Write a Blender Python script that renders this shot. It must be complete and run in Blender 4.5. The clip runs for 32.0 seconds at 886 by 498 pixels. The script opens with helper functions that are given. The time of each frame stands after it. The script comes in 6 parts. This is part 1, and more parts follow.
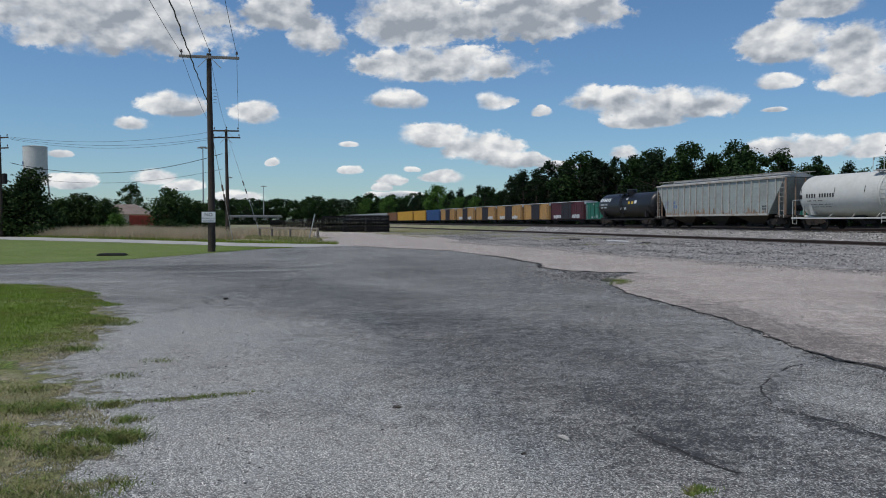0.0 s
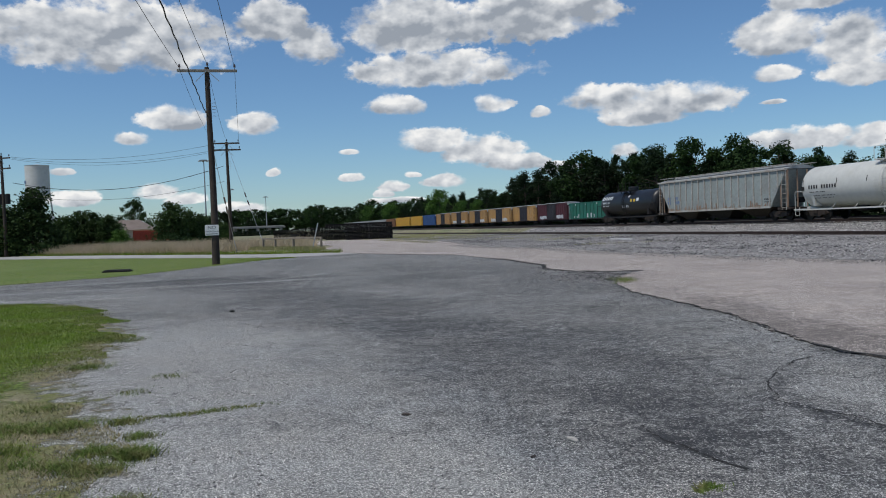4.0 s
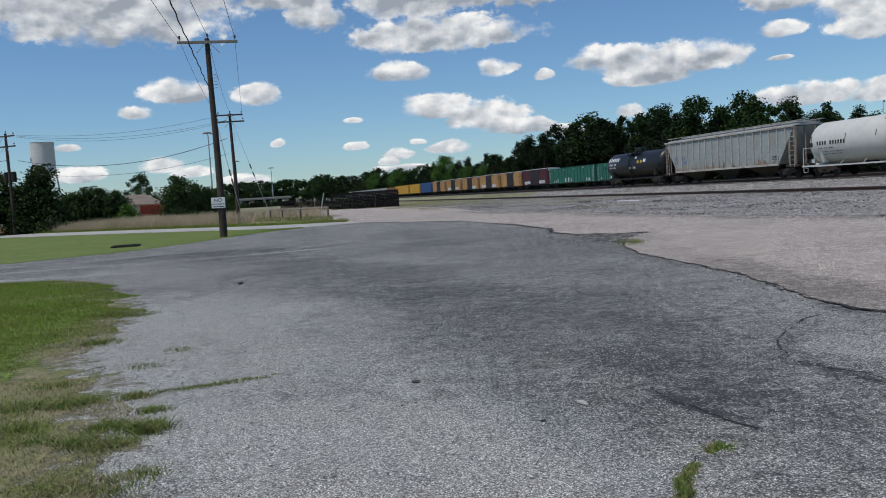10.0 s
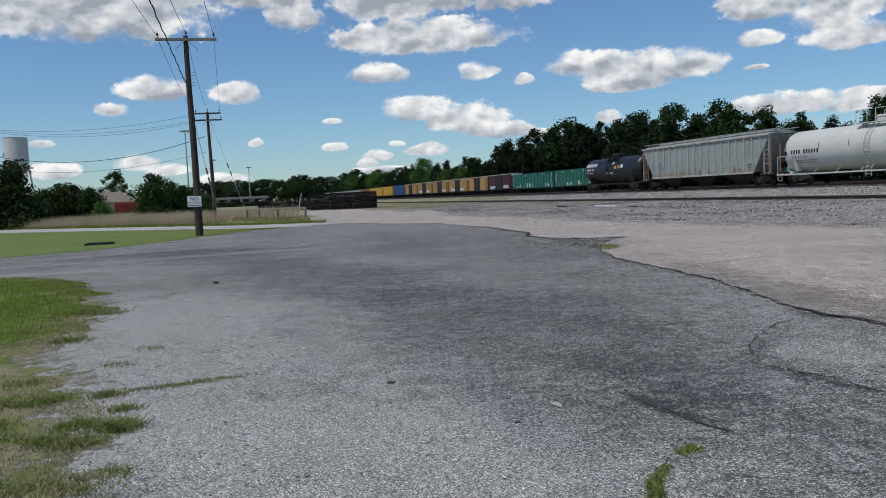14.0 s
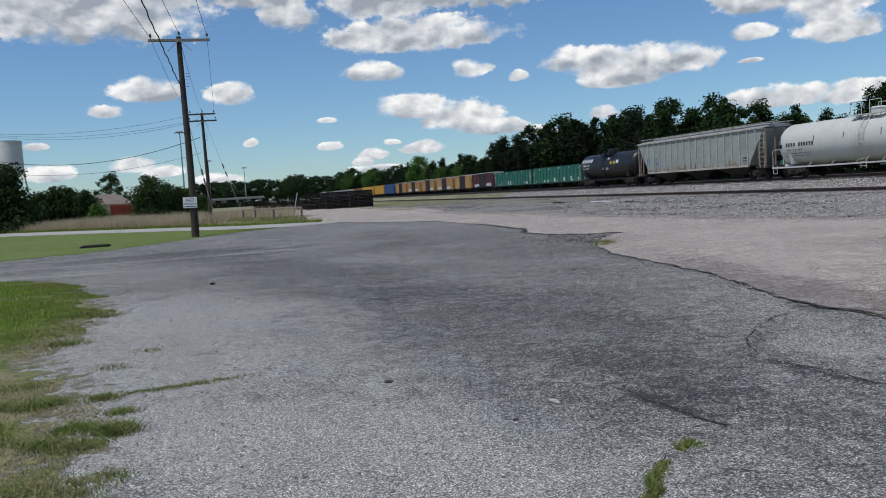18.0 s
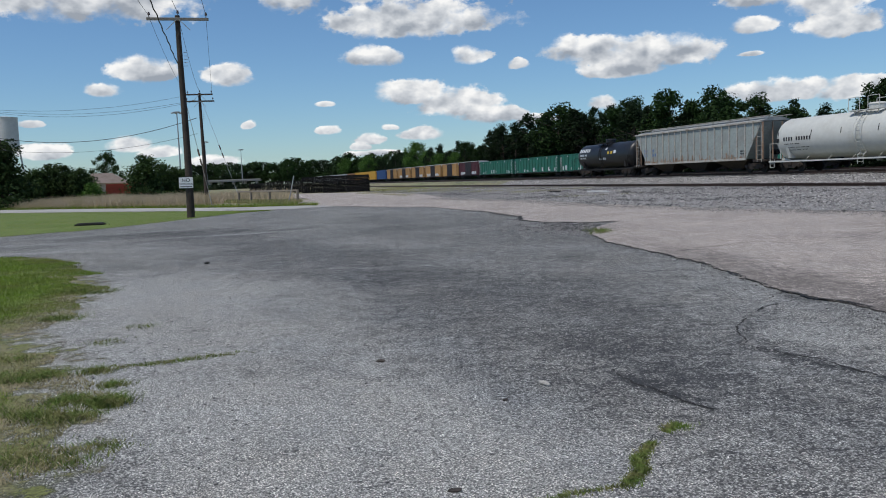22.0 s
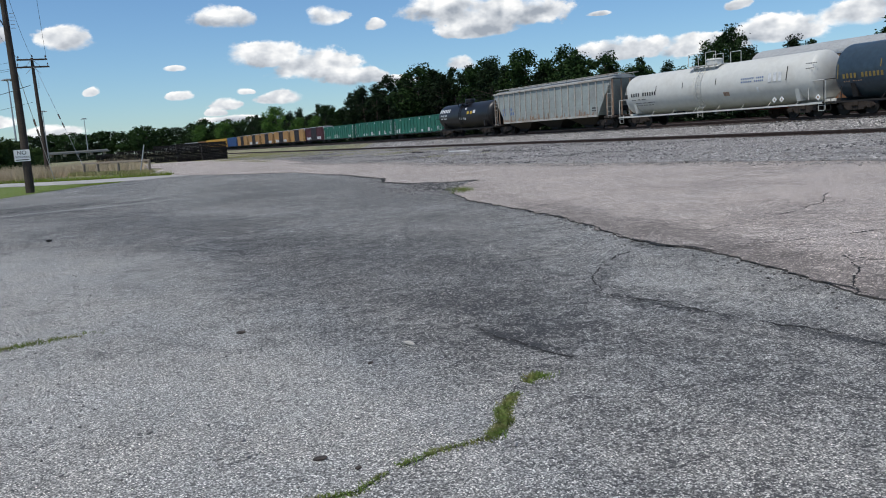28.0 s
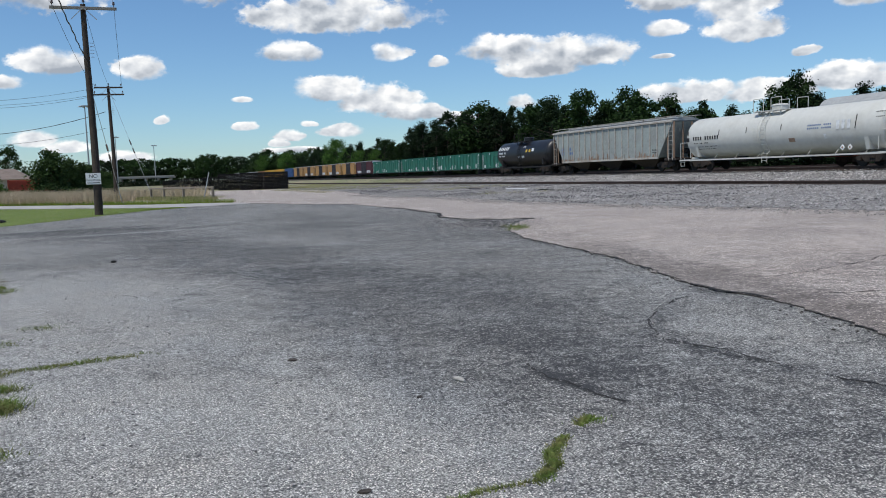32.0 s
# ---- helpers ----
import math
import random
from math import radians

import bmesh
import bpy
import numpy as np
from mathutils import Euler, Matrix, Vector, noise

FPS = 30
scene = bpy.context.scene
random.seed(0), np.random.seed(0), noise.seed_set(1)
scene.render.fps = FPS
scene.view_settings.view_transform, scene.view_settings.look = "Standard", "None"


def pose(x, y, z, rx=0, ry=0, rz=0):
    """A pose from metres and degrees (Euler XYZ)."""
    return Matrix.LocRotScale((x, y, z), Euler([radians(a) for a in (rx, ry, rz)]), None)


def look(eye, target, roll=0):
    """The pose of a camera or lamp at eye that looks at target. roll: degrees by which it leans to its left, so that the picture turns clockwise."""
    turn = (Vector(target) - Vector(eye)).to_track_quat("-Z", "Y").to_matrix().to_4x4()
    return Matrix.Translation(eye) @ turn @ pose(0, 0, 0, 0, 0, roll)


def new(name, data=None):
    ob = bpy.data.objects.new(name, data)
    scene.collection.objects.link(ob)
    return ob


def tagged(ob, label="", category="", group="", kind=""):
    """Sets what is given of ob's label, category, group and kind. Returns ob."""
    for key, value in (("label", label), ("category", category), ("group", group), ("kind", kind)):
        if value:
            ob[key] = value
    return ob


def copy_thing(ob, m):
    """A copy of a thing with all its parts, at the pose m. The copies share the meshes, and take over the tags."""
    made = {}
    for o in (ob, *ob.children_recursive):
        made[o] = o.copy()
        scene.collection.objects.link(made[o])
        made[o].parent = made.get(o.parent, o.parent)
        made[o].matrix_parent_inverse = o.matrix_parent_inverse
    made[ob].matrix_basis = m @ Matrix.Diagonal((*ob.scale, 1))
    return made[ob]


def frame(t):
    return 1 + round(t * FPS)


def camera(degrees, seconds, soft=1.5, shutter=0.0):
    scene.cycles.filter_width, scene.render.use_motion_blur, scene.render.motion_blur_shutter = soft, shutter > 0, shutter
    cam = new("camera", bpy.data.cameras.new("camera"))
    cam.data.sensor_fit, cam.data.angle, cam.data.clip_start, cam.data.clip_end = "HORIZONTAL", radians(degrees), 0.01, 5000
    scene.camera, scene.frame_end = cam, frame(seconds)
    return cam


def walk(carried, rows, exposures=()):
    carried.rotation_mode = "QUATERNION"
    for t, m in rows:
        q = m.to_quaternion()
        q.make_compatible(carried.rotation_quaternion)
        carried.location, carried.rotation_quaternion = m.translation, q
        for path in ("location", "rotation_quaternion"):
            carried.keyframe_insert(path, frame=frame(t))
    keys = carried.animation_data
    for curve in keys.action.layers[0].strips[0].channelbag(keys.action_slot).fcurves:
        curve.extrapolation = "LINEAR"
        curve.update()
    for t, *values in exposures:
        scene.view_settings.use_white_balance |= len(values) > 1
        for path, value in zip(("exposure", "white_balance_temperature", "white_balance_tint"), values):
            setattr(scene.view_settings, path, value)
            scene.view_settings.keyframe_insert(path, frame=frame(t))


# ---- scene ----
cam = camera(57.88, 32.0, soft=1.0)
ROWS = [  # seconds, eye x y z, pitch, roll, yaw
    (0, -0.000, 0.000, 1.500, -1.96, 0.00, 0.00), (0.5, 0.006, -0.027, 1.506, -1.57, -0.08, -0.86), (1, 0.010, -0.041, 1.510, -1.11, -0.03, -1.29),
    (1.5, 0.003, -0.024, 1.509, -0.77, 0.23, -1.36), (2, 0.010, -0.015, 1.522, -0.58, 0.60, -1.19), (2.5, 0.001, -0.023, 1.519, -0.63, 0.97, -0.86),
    (3, 0.006, -0.027, 1.517, -0.90, 1.44, -0.37), (3.5, 0.007, -0.045, 1.520, -1.30, 1.78, 0.06), (5.5, 0.011, -0.029, 1.524, -2.43, 2.66, 0.12),
    (6, 0.016, -0.024, 1.520, -2.65, 2.85, 0.32), (6.5, 0.013, -0.037, 1.523, -2.90, 3.16, 0.56), (7, 0.014, -0.028, 1.526, -3.18, 3.47, 0.74),
    (7.5, 0.015, -0.022, 1.525, -3.46, 3.76, 0.93), (8, 0.016, -0.022, 1.527, -3.70, 3.94, 1.12), (8.5, 0.015, -0.033, 1.524, -3.90, 4.01, 1.26),
    (9, 0.017, -0.026, 1.523, -4.06, 3.99, 1.30), (9.5, 0.015, -0.028, 1.522, -4.10, 3.83, 1.09), (10, 0.019, -0.018, 1.527, -4.03, 3.58, 0.66),
    (10.5, 0.015, -0.017, 1.515, -3.99, 3.12, -0.04), (11, 0.016, -0.022, 1.516, -4.04, 2.77, -0.87), (11.5, 0.031, -0.018, 1.512, -4.23, 2.49, -1.59),
    (12, 0.033, -0.007, 1.514, -4.47, 2.45, -2.06), (12.5, 0.024, -0.018, 1.513, -4.56, 2.36, -2.26), (13, 0.018, -0.016, 1.513, -4.45, 2.37, -2.11),
    (13.5, 0.016, -0.020, 1.516, -4.14, 2.45, -1.62), (14, 0.022, -0.026, 1.516, -3.93, 2.67, -0.89), (14.5, 0.027, -0.031, 1.518, -3.77, 2.97, -0.20),
    (16.5, 0.031, -0.032, 1.519, -3.58, 3.48, 0.14), (17, 0.029, -0.019, 1.515, -3.71, 3.54, -0.08), (17.5, 0.030, -0.015, 1.517, -3.92, 3.57, -0.58),
    (18, 0.031, -0.010, 1.517, -4.11, 3.45, -1.17), (18.5, 0.041, -0.019, 1.512, -4.29, 2.98, -1.55), (19, 0.038, -0.026, 1.501, -4.50, 2.43, -1.51),
    (19.5, 0.020, -0.044, 1.481, -4.83, 1.99, -1.11), (20, 0.016, -0.045, 1.476, -5.17, 1.73, -0.65), (20.5, 0.021, -0.031, 1.478, -5.39, 1.66, -0.39),
    (21, 0.027, -0.033, 1.472, -5.47, 1.76, -0.56), (21.5, 0.030, -0.029, 1.471, -5.34, 1.91, -0.88), (22, 0.039, -0.041, 1.475, -5.06, 2.15, -1.39),
    (22.5, 0.047, -0.038, 1.479, -4.89, 2.48, -2.30), (23, 0.055, -0.035, 1.477, -4.93, 2.80, -3.80), (23.5, 0.062, -0.038, 1.480, -5.12, 3.14, -5.62),
    (24, 0.074, -0.048, 1.485, -5.37, 3.50, -7.13), (24.5, 0.076, -0.045, 1.481, -5.65, 3.92, -7.65), (25, 0.074, -0.042, 1.482, -6.00, 4.17, -6.81),
    (25.5, 0.064, -0.035, 1.479, -6.49, 4.33, -5.05), (27.5, 0.037, 0.028, 1.462, -7.50, 4.40, -5.01), (28, 0.099, 0.037, 1.451, -8.20, 3.78, -11.15),
    (28.5, 0.183, 0.041, 1.443, -10.10, 2.76, -20.87), (29, 0.193, 0.078, 1.439, -11.81, 2.54, -27.26), (29.5, 0.195, 0.072, 1.437, -12.74, 2.68, -29.03),
    (30, 0.201, 0.070, 1.442, -12.99, 2.58, -28.93), (30.5, 0.200, 0.073, 1.444, -12.69, 2.60, -27.83), (31, 0.199, 0.094, 1.438, -11.62, 2.66, -24.96),
    (31.5, 0.156, 0.133, 1.437, -8.84, 2.56, -17.01), (32, 0.098, 0.060, 1.443, -5.43, 1.94, -7.04),
]
EXPOSURES = [(0, -0.05), (9, 0.0), (19, 0.05), (24, 0.05), (28, 0.20), (30, 0.7), (31, 0.68), (32, 0.24)]
walk(cam, [(t, pose(x, y, z, 90 + pitch, roll, yaw)) for t, x, y, z, pitch, roll, yaw in ROWS], EXPOSURES)

# ---- sky and sun ----
SUN_ELEVATION, SUN_AZIMUTH = 63.0, -125.0   # azimuth clockwise from +y
CLOUDS_TOP = [(-22.4, 12.7, 8.6, 3.0), (-11.7, 14.1, 2.9, 1.7), (-8.8, 12.7, 2.2, 1.6), (-2.0, 13.6, 4.8, 2.4), (5.9, 13.9, 6.6, 2.0), (-0.2, 10.8, 6.7, 1.5),
              (-3.0, 8.5, 2.1, 0.9), (3.8, 8.3, 1.2, 0.8), (7.0, 7.7, 0.8, 0.5), (23.1, 11.4, 3.4, 1.7), (27.0, 10.4, 2.7, 2.0), (24.8, 13.5, 2.8, 1.1),
              (22.6, 9.0, 1.7, 0.7), (27.7, 8.6, 2.5, 1.2), (22.3, 7.3, 1.0, 0.2), (9.1, 14.4, 3.9, 2.0)]
CLOUDS_MID = [(11.8, 8.3, 3.5, 1.2), (15.2, 7.8, 5.3, 1.4), (13.7, 6.9, 3.1, 0.8), (-18.5, 7.7, 2.1, 1.0), (-13.1, 7.4, 1.6, 1.0), (-0.6, 5.9, 2.9, 1.1),
              (2.7, 5.1, 3.4, 1.2), (4.9, 4.3, 2.4, 0.8), (-6.6, 5.4, 0.6, 0.25), (-11.9, 4.1, 0.5, 0.4), (-25.6, 4.3, 1.0, 0.3), (-21.0, 6.4, 1.1, 0.5)]
CLOUDS_LOW = [(-6.6, 3.6, 1.0, 0.4), (-3.6, 2.9, 1.2, 0.5), (-4.4, 2.4, 0.6, 0.4), (0.0, 3.1, 1.5, 0.6), (-2.2, 3.7, 0.6, 0.3), (-25.1, 2.5, 2.1, 0.7),
              (-19.7, 2.9, 1.4, 0.7), (-14.4, 1.7, 1.9, 0.5), (-17.8, 2.4, 1.5, 0.5), (12.9, 4.7, 1.2, 0.6), (8.1, 3.8, 1.6, 0.5), (24.2, 4.7, 4.0, 0.9),
              (28.7, 4.6, 3.4, 0.9), (-3.4, 1.9, 2.4, 0.3)]
CLOUDS_RIGHT = [(34.0, 5.1, 3.3, 1.1), (38.2, 5.6, 2.2, 1.1), (41.8, 6.7, 2.5, 1.2), (34.3, 9.9, 1.7, 0.8), (39.4, 10.2, 2.7, 0.9), (46.0, 5.4, 2.7, 1.0),
                (31.1, 6.9, 0.9, 0.4), (50.4, 7.0, 2.6, 1.3)]


def build_sky():
    world = bpy.data.worlds.new("sky")
    scene.world = world
    world.use_nodes = True
    nt = world.node_tree
    nt.nodes.clear()
    N, L = nt.nodes.new, nt.links.new

    def math_node(op, a, b=None, c=None):
        n = N("ShaderNodeMath")
        n.operation = op
        for i, v in enumerate((a, b, c)):
            if v is None:
                continue
            if isinstance(v, (int, float)):
                n.inputs[i].default_value = v
            else:
                L(v, n.inputs[i])
        return n.outputs[0]

    tex = N("ShaderNodeTexCoord")
    sep = N("ShaderNodeSeparateXYZ")
    L(tex.outputs["Generated"], sep.inputs[0])
    x, y, z = sep.outputs
    az = math_node("MULTIPLY", math_node("ARCTAN2", x, y), 180 / math.pi)
    el = math_node("MULTIPLY", math_node("ARCSINE", z), 180 / math.pi)
    # billows: the outline is bent by noise that is finer than the clouds
    comb = N("ShaderNodeCombineXYZ")
    L(az, comb.inputs[0])
    L(math_node("MULTIPLY", el, 1.5), comb.inputs[1])

    def fbm(scale, detail, rough, w, where=comb.outputs[0]):
        n = N("ShaderNodeTexNoise")
        n.noise_dimensions = "4D"
        n.inputs["Scale"].default_value, n.inputs["Detail"].default_value = scale, detail
        n.inputs["Roughness"].default_value, n.inputs["W"].default_value = rough, w
        L(where, n.inputs["Vector"])
        return n.outputs["Fac"]
    big = math_node("SUBTRACT", fbm(0.34, 3.0, 0.5, 1.3), 0.5)
    billow = math_node("SUBTRACT", fbm(0.62, 6.0, 0.52, 2.0), 0.5)
    fine = math_node("SUBTRACT", fbm(2.6, 6.0, 0.6, 5.0), 0.5)
    bent_az = math_node("ADD", az, math_node("MULTIPLY", big, 2.0))
    field, lift, weight = None, None, None
    for a, e, w, h in CLOUDS_TOP + CLOUDS_MID + CLOUDS_LOW + CLOUDS_RIGHT:
        w, h = w * 1.06, h * 1.10
        u = math_node("MULTIPLY_ADD", bent_az, 1 / w, -a / w)
        v = math_node("MULTIPLY_ADD", el, 1 / h, -e / h)
        low = math_node("MULTIPLY", math_node("MINIMUM", v, 0.0), 0.55)   # flatter base
        q = math_node("MULTIPLY_ADD", u, u, math_node("MULTIPLY", math_node("ADD", v, low), math_node("ADD", v, low)))
        one = math_node("SUBTRACT", 1.0, q)
        share = math_node("MAXIMUM", math_node("ADD", one, 0.25), 0.0)
        if field is None:
            field, lift, weight = one, math_node("MULTIPLY", share, v), share
        else:
            field = math_node("MAXIMUM", field, one)
            lift, weight = math_node("MULTIPLY_ADD", share, v, lift), math_node("ADD", weight, share)
    lift = math_node("DIVIDE", lift, math_node("ADD", weight, 0.02))
    # clouds in the rest of the sky, above and behind
    wide = math_node("MULTIPLY", math_node("SUBTRACT", fbm(0.07, 4.0, 0.5, 9.0), 0.52), 6.0)
    outside = math_node("MAXIMUM", math_node("GREATER_THAN", el, 19.0), math_node("GREATER_THAN", math_node("ABSOLUTE", az), 62.0))
    field = math_node("MULTIPLY_ADD", math_node("MAXIMUM", field, 0.0), 0.9, field)   # thick hearts
    field = math_node("MAXIMUM", field, math_node("MULTIPLY_ADD", outside, math_node("ADD", wide, 3.0), -3.0))
    # the same billows a little further up and towards the sun: the difference is the relief that the sun brings out
    raised = N("ShaderNodeCombineXYZ")
    L(math_node("SUBTRACT", az, 0.3), raised.inputs[0])
    L(math_node("MULTIPLY", math_node("ADD", el, 0.5), 1.5), raised.inputs[1])

    def puffs(scale, where):
        n = N("ShaderNodeTexVoronoi")
        n.feature = "SMOOTH_F1"
        n.inputs["Scale"].default_value, n.inputs["Smoothness"].default_value = scale, 0.35
        n.inputs["Detail"].default_value, n.inputs["Roughness"].default_value = 1.0, 0.5
        L(where, n.inputs["Vector"])
        return n.outputs["Distance"]
    puff = math_node("ADD", puffs(0.62, comb.outputs[0]), math_node("MULTIPLY", puffs(1.7, comb.outputs[0]), 0.45))
    relief = math_node("ADD", math_node("MULTIPLY", math_node("SUBTRACT", puffs(0.34, raised.outputs[0]), puffs(0.34, comb.outputs[0])), 0.32),
                       math_node("MULTIPLY", math_node("SUBTRACT", fbm(0.5, 3.5, 0.5, 2.0), fbm(0.5, 3.5, 0.5, 2.0, raised.outputs[0])), 1.5))
    rough = math_node("ADD", math_node("MULTIPLY", billow, 2.6), math_node("ADD", math_node("MULTIPLY", fine, 1.25), math_node("MULTIPLY", math_node("SUBTRACT", 0.86, puff), 0.5)))
    dens = math_node("ADD", math_node("MAXIMUM", field, -2.5), rough)
    alpha = N("ShaderNodeMapRange")
    alpha.interpolation_type = "SMOOTHSTEP"
    alpha.inputs[1].default_value, alpha.inputs[2].default_value = -0.12, 0.75
    L(math_node("MULTIPLY_ADD", math_node("MAXIMUM", math_node("SUBTRACT", fbm(0.45, 2.0, 0.5, 14.0), 0.44), 0.0), 5.0, 0.55), alpha.inputs[2])   # crisp heads, wisps elsewhere
    L(dens, alpha.inputs[0])
    haze = N("ShaderNodeMapRange")
    haze.inputs[1].default_value, haze.inputs[2].default_value = 0.2, 1.6
    L(el, haze.inputs[0])
    cover = math_node("MULTIPLY", alpha.outputs[0], haze.outputs[0])
    # sunlit tops, grey undersides in the thick part
    body = math_node("ADD", math_node("ADD", math_node("MULTIPLY", lift, 0.34), math_node("MULTIPLY", big, 1.1)), relief)
    body = math_node("SUBTRACT", body, math_node("MULTIPLY", math_node("MINIMUM", dens, 2.4), 0.11))
    body = math_node("SUBTRACT", body, math_node("MULTIPLY", math_node("MINIMUM", math_node("MAXIMUM", math_node("SUBTRACT", el, 9.5), 0.0), 6.0), 0.042))   # seen more from below
    body = math_node("ADD", body, math_node("MULTIPLY", math_node("MAXIMUM", math_node("SUBTRACT", 6.0, el), 0.0), 0.025))
    ramp = N("ShaderNodeValToRGB")
    ramp.color_ramp.elements[0].position, ramp.color_ramp.elements[0].color = 0.0, (0.34, 0.38, 0.44, 1)
    ramp.color_ramp.elements[1].position, ramp.color_ramp.elements[1].color = 0.72, (0.98, 0.98, 0.97, 1)
    mid = ramp.color_ramp.elements.new(0.40)
    mid.color = (0.66, 0.69, 0.73, 1)
    L(math_node("ADD", body, 0.49), ramp.inputs[0])
    sky = N("ShaderNodeTexSky")
    sky.sky_type, sky.sun_disc = "NISHITA", False
    sky.sun_elevation, sky.sun_rotation = radians(SUN_ELEVATION), radians(SUN_AZIMUTH)
    sky.air_density, sky.dust_density, sky.ozone_density = 1.0, 0.2, 3.0
    bg_sky, bg_cloud, mix = N("ShaderNodeBackground"), N("ShaderNodeBackground"), N("ShaderNodeMixShader")
    tint = N("ShaderNodeMix")
    tint.data_type, tint.blend_type = "RGBA", "MULTIPLY"
    tint.inputs[0].default_value, tint.inputs[7].default_value = 1.0, (0.76, 0.97, 1.15, 1)
    L(sky.outputs[0], tint.inputs[6])
    L(tint.outputs[2], bg_sky.inputs[0])
    bg_sky.inputs[1].default_value = 0.085
    L(ramp.outputs[0], bg_cloud.inputs[0])
    bg_cloud.inputs[1].default_value = 0.93
    out = N("ShaderNodeOutputWorld")
    L(cover, mix.inputs[0]), L(bg_sky.outputs[0], mix.inputs[1]), L(bg_cloud.outputs[0], mix.inputs[2])
    L(mix.outputs[0], out.inputs[0])


build_sky()
sun = new("sun", bpy.data.lights.new("sun", "SUN"))
sun.data.energy, sun.data.angle, sun.data.color = 2.8, radians(3.0), (1.0, 0.96, 0.9)
_a, _e = radians(SUN_AZIMUTH), radians(SUN_ELEVATION)
sun.matrix_world = look((60 * math.cos(_e) * math.sin(_a), 60 * math.cos(_e) * math.cos(_a), 60 * math.sin(_e)), (0, 0, 0))

# ---- materials ----
def material(name, base, rough=0.8, metal=0.0, spread=0.25, coarse=1.0, fine=30.0, bump=0.2, other=None, random_hue=0.0, coat=0.0, spec=0.5, amount=0.5):
    """Two scales of noise in the base colour, with a second tone, and fine relief. coarse and fine: cycles a metre."""
    m = bpy.data.materials.new(name)
    m.use_nodes = True
    nt = m.node_tree
    N, L = nt.nodes.new, nt.links.new
    b = nt.nodes["Principled BSDF"]
    tex = N("ShaderNodeTexCoord")
    n1, n2 = N("ShaderNodeTexNoise"), N("ShaderNodeTexNoise")
    for n, s, d in ((n1, coarse, 5.0), (n2, fine, 3.0)):
        n.inputs["Scale"].default_value, n.inputs["Detail"].default_value, n.inputs["Roughness"].default_value = s, d, 0.62
        L(tex.outputs["Object"], n.inputs["Vector"])
    other = other or [c * (1 - spread) for c in base]
    r1 = N("ShaderNodeValToRGB")
    r1.color_ramp.elements[0].position, r1.color_ramp.elements[1].position = max(amount - 0.14, 0.0), min(amount + 0.14, 1.0)
    r1.color_ramp.elements[0].color, r1.color_ramp.elements[1].color = (*other, 1), (*base, 1)
    L(n1.outputs["Fac"], r1.inputs[0])
    hsv = N("ShaderNodeHueSaturation")
    mr = N("ShaderNodeMapRange")
    mr.inputs[1].default_value, mr.inputs[2].default_value = 0.3, 0.7
    mr.inputs[3].default_value, mr.inputs[4].default_value = 1 - spread, 1 + spread
    L(n2.outputs["Fac"], mr.inputs[0])
    L(r1.outputs[0], hsv.inputs["Color"])
    value = mr.outputs[0]
    if random_hue:
        info = N("ShaderNodeObjectInfo")
        rr = N("ShaderNodeMapRange")
        rr.inputs[3].default_value, rr.inputs[4].default_value = 1 - random_hue, 1 + random_hue
        L(info.outputs["Random"], rr.inputs[0])
        mm = N("ShaderNodeMath")
        mm.operation = "MULTIPLY"
        L(value, mm.inputs[0]), L(rr.outputs[0], mm.inputs[1])
        value = mm.outputs[0]
    L(value, hsv.inputs["Value"])
    L(hsv.outputs[0], b.inputs["Base Color"])
    b.inputs["Roughness"].default_value, b.inputs["Metallic"].default_value = rough, metal
    b.inputs["Specular IOR Level"].default_value = spec
    if coat:
        b.inputs["Coat Weight"].default_value = coat
    if bump:
        bp = N("ShaderNodeBump")
        bp.inputs["Strength"].default_value, bp.inputs["Distance"].default_value = bump, 0.02
        L(n2.outputs["Fac"], bp.inputs["Height"])
        L(bp.outputs[0], b.inputs["Normal"])
    return m


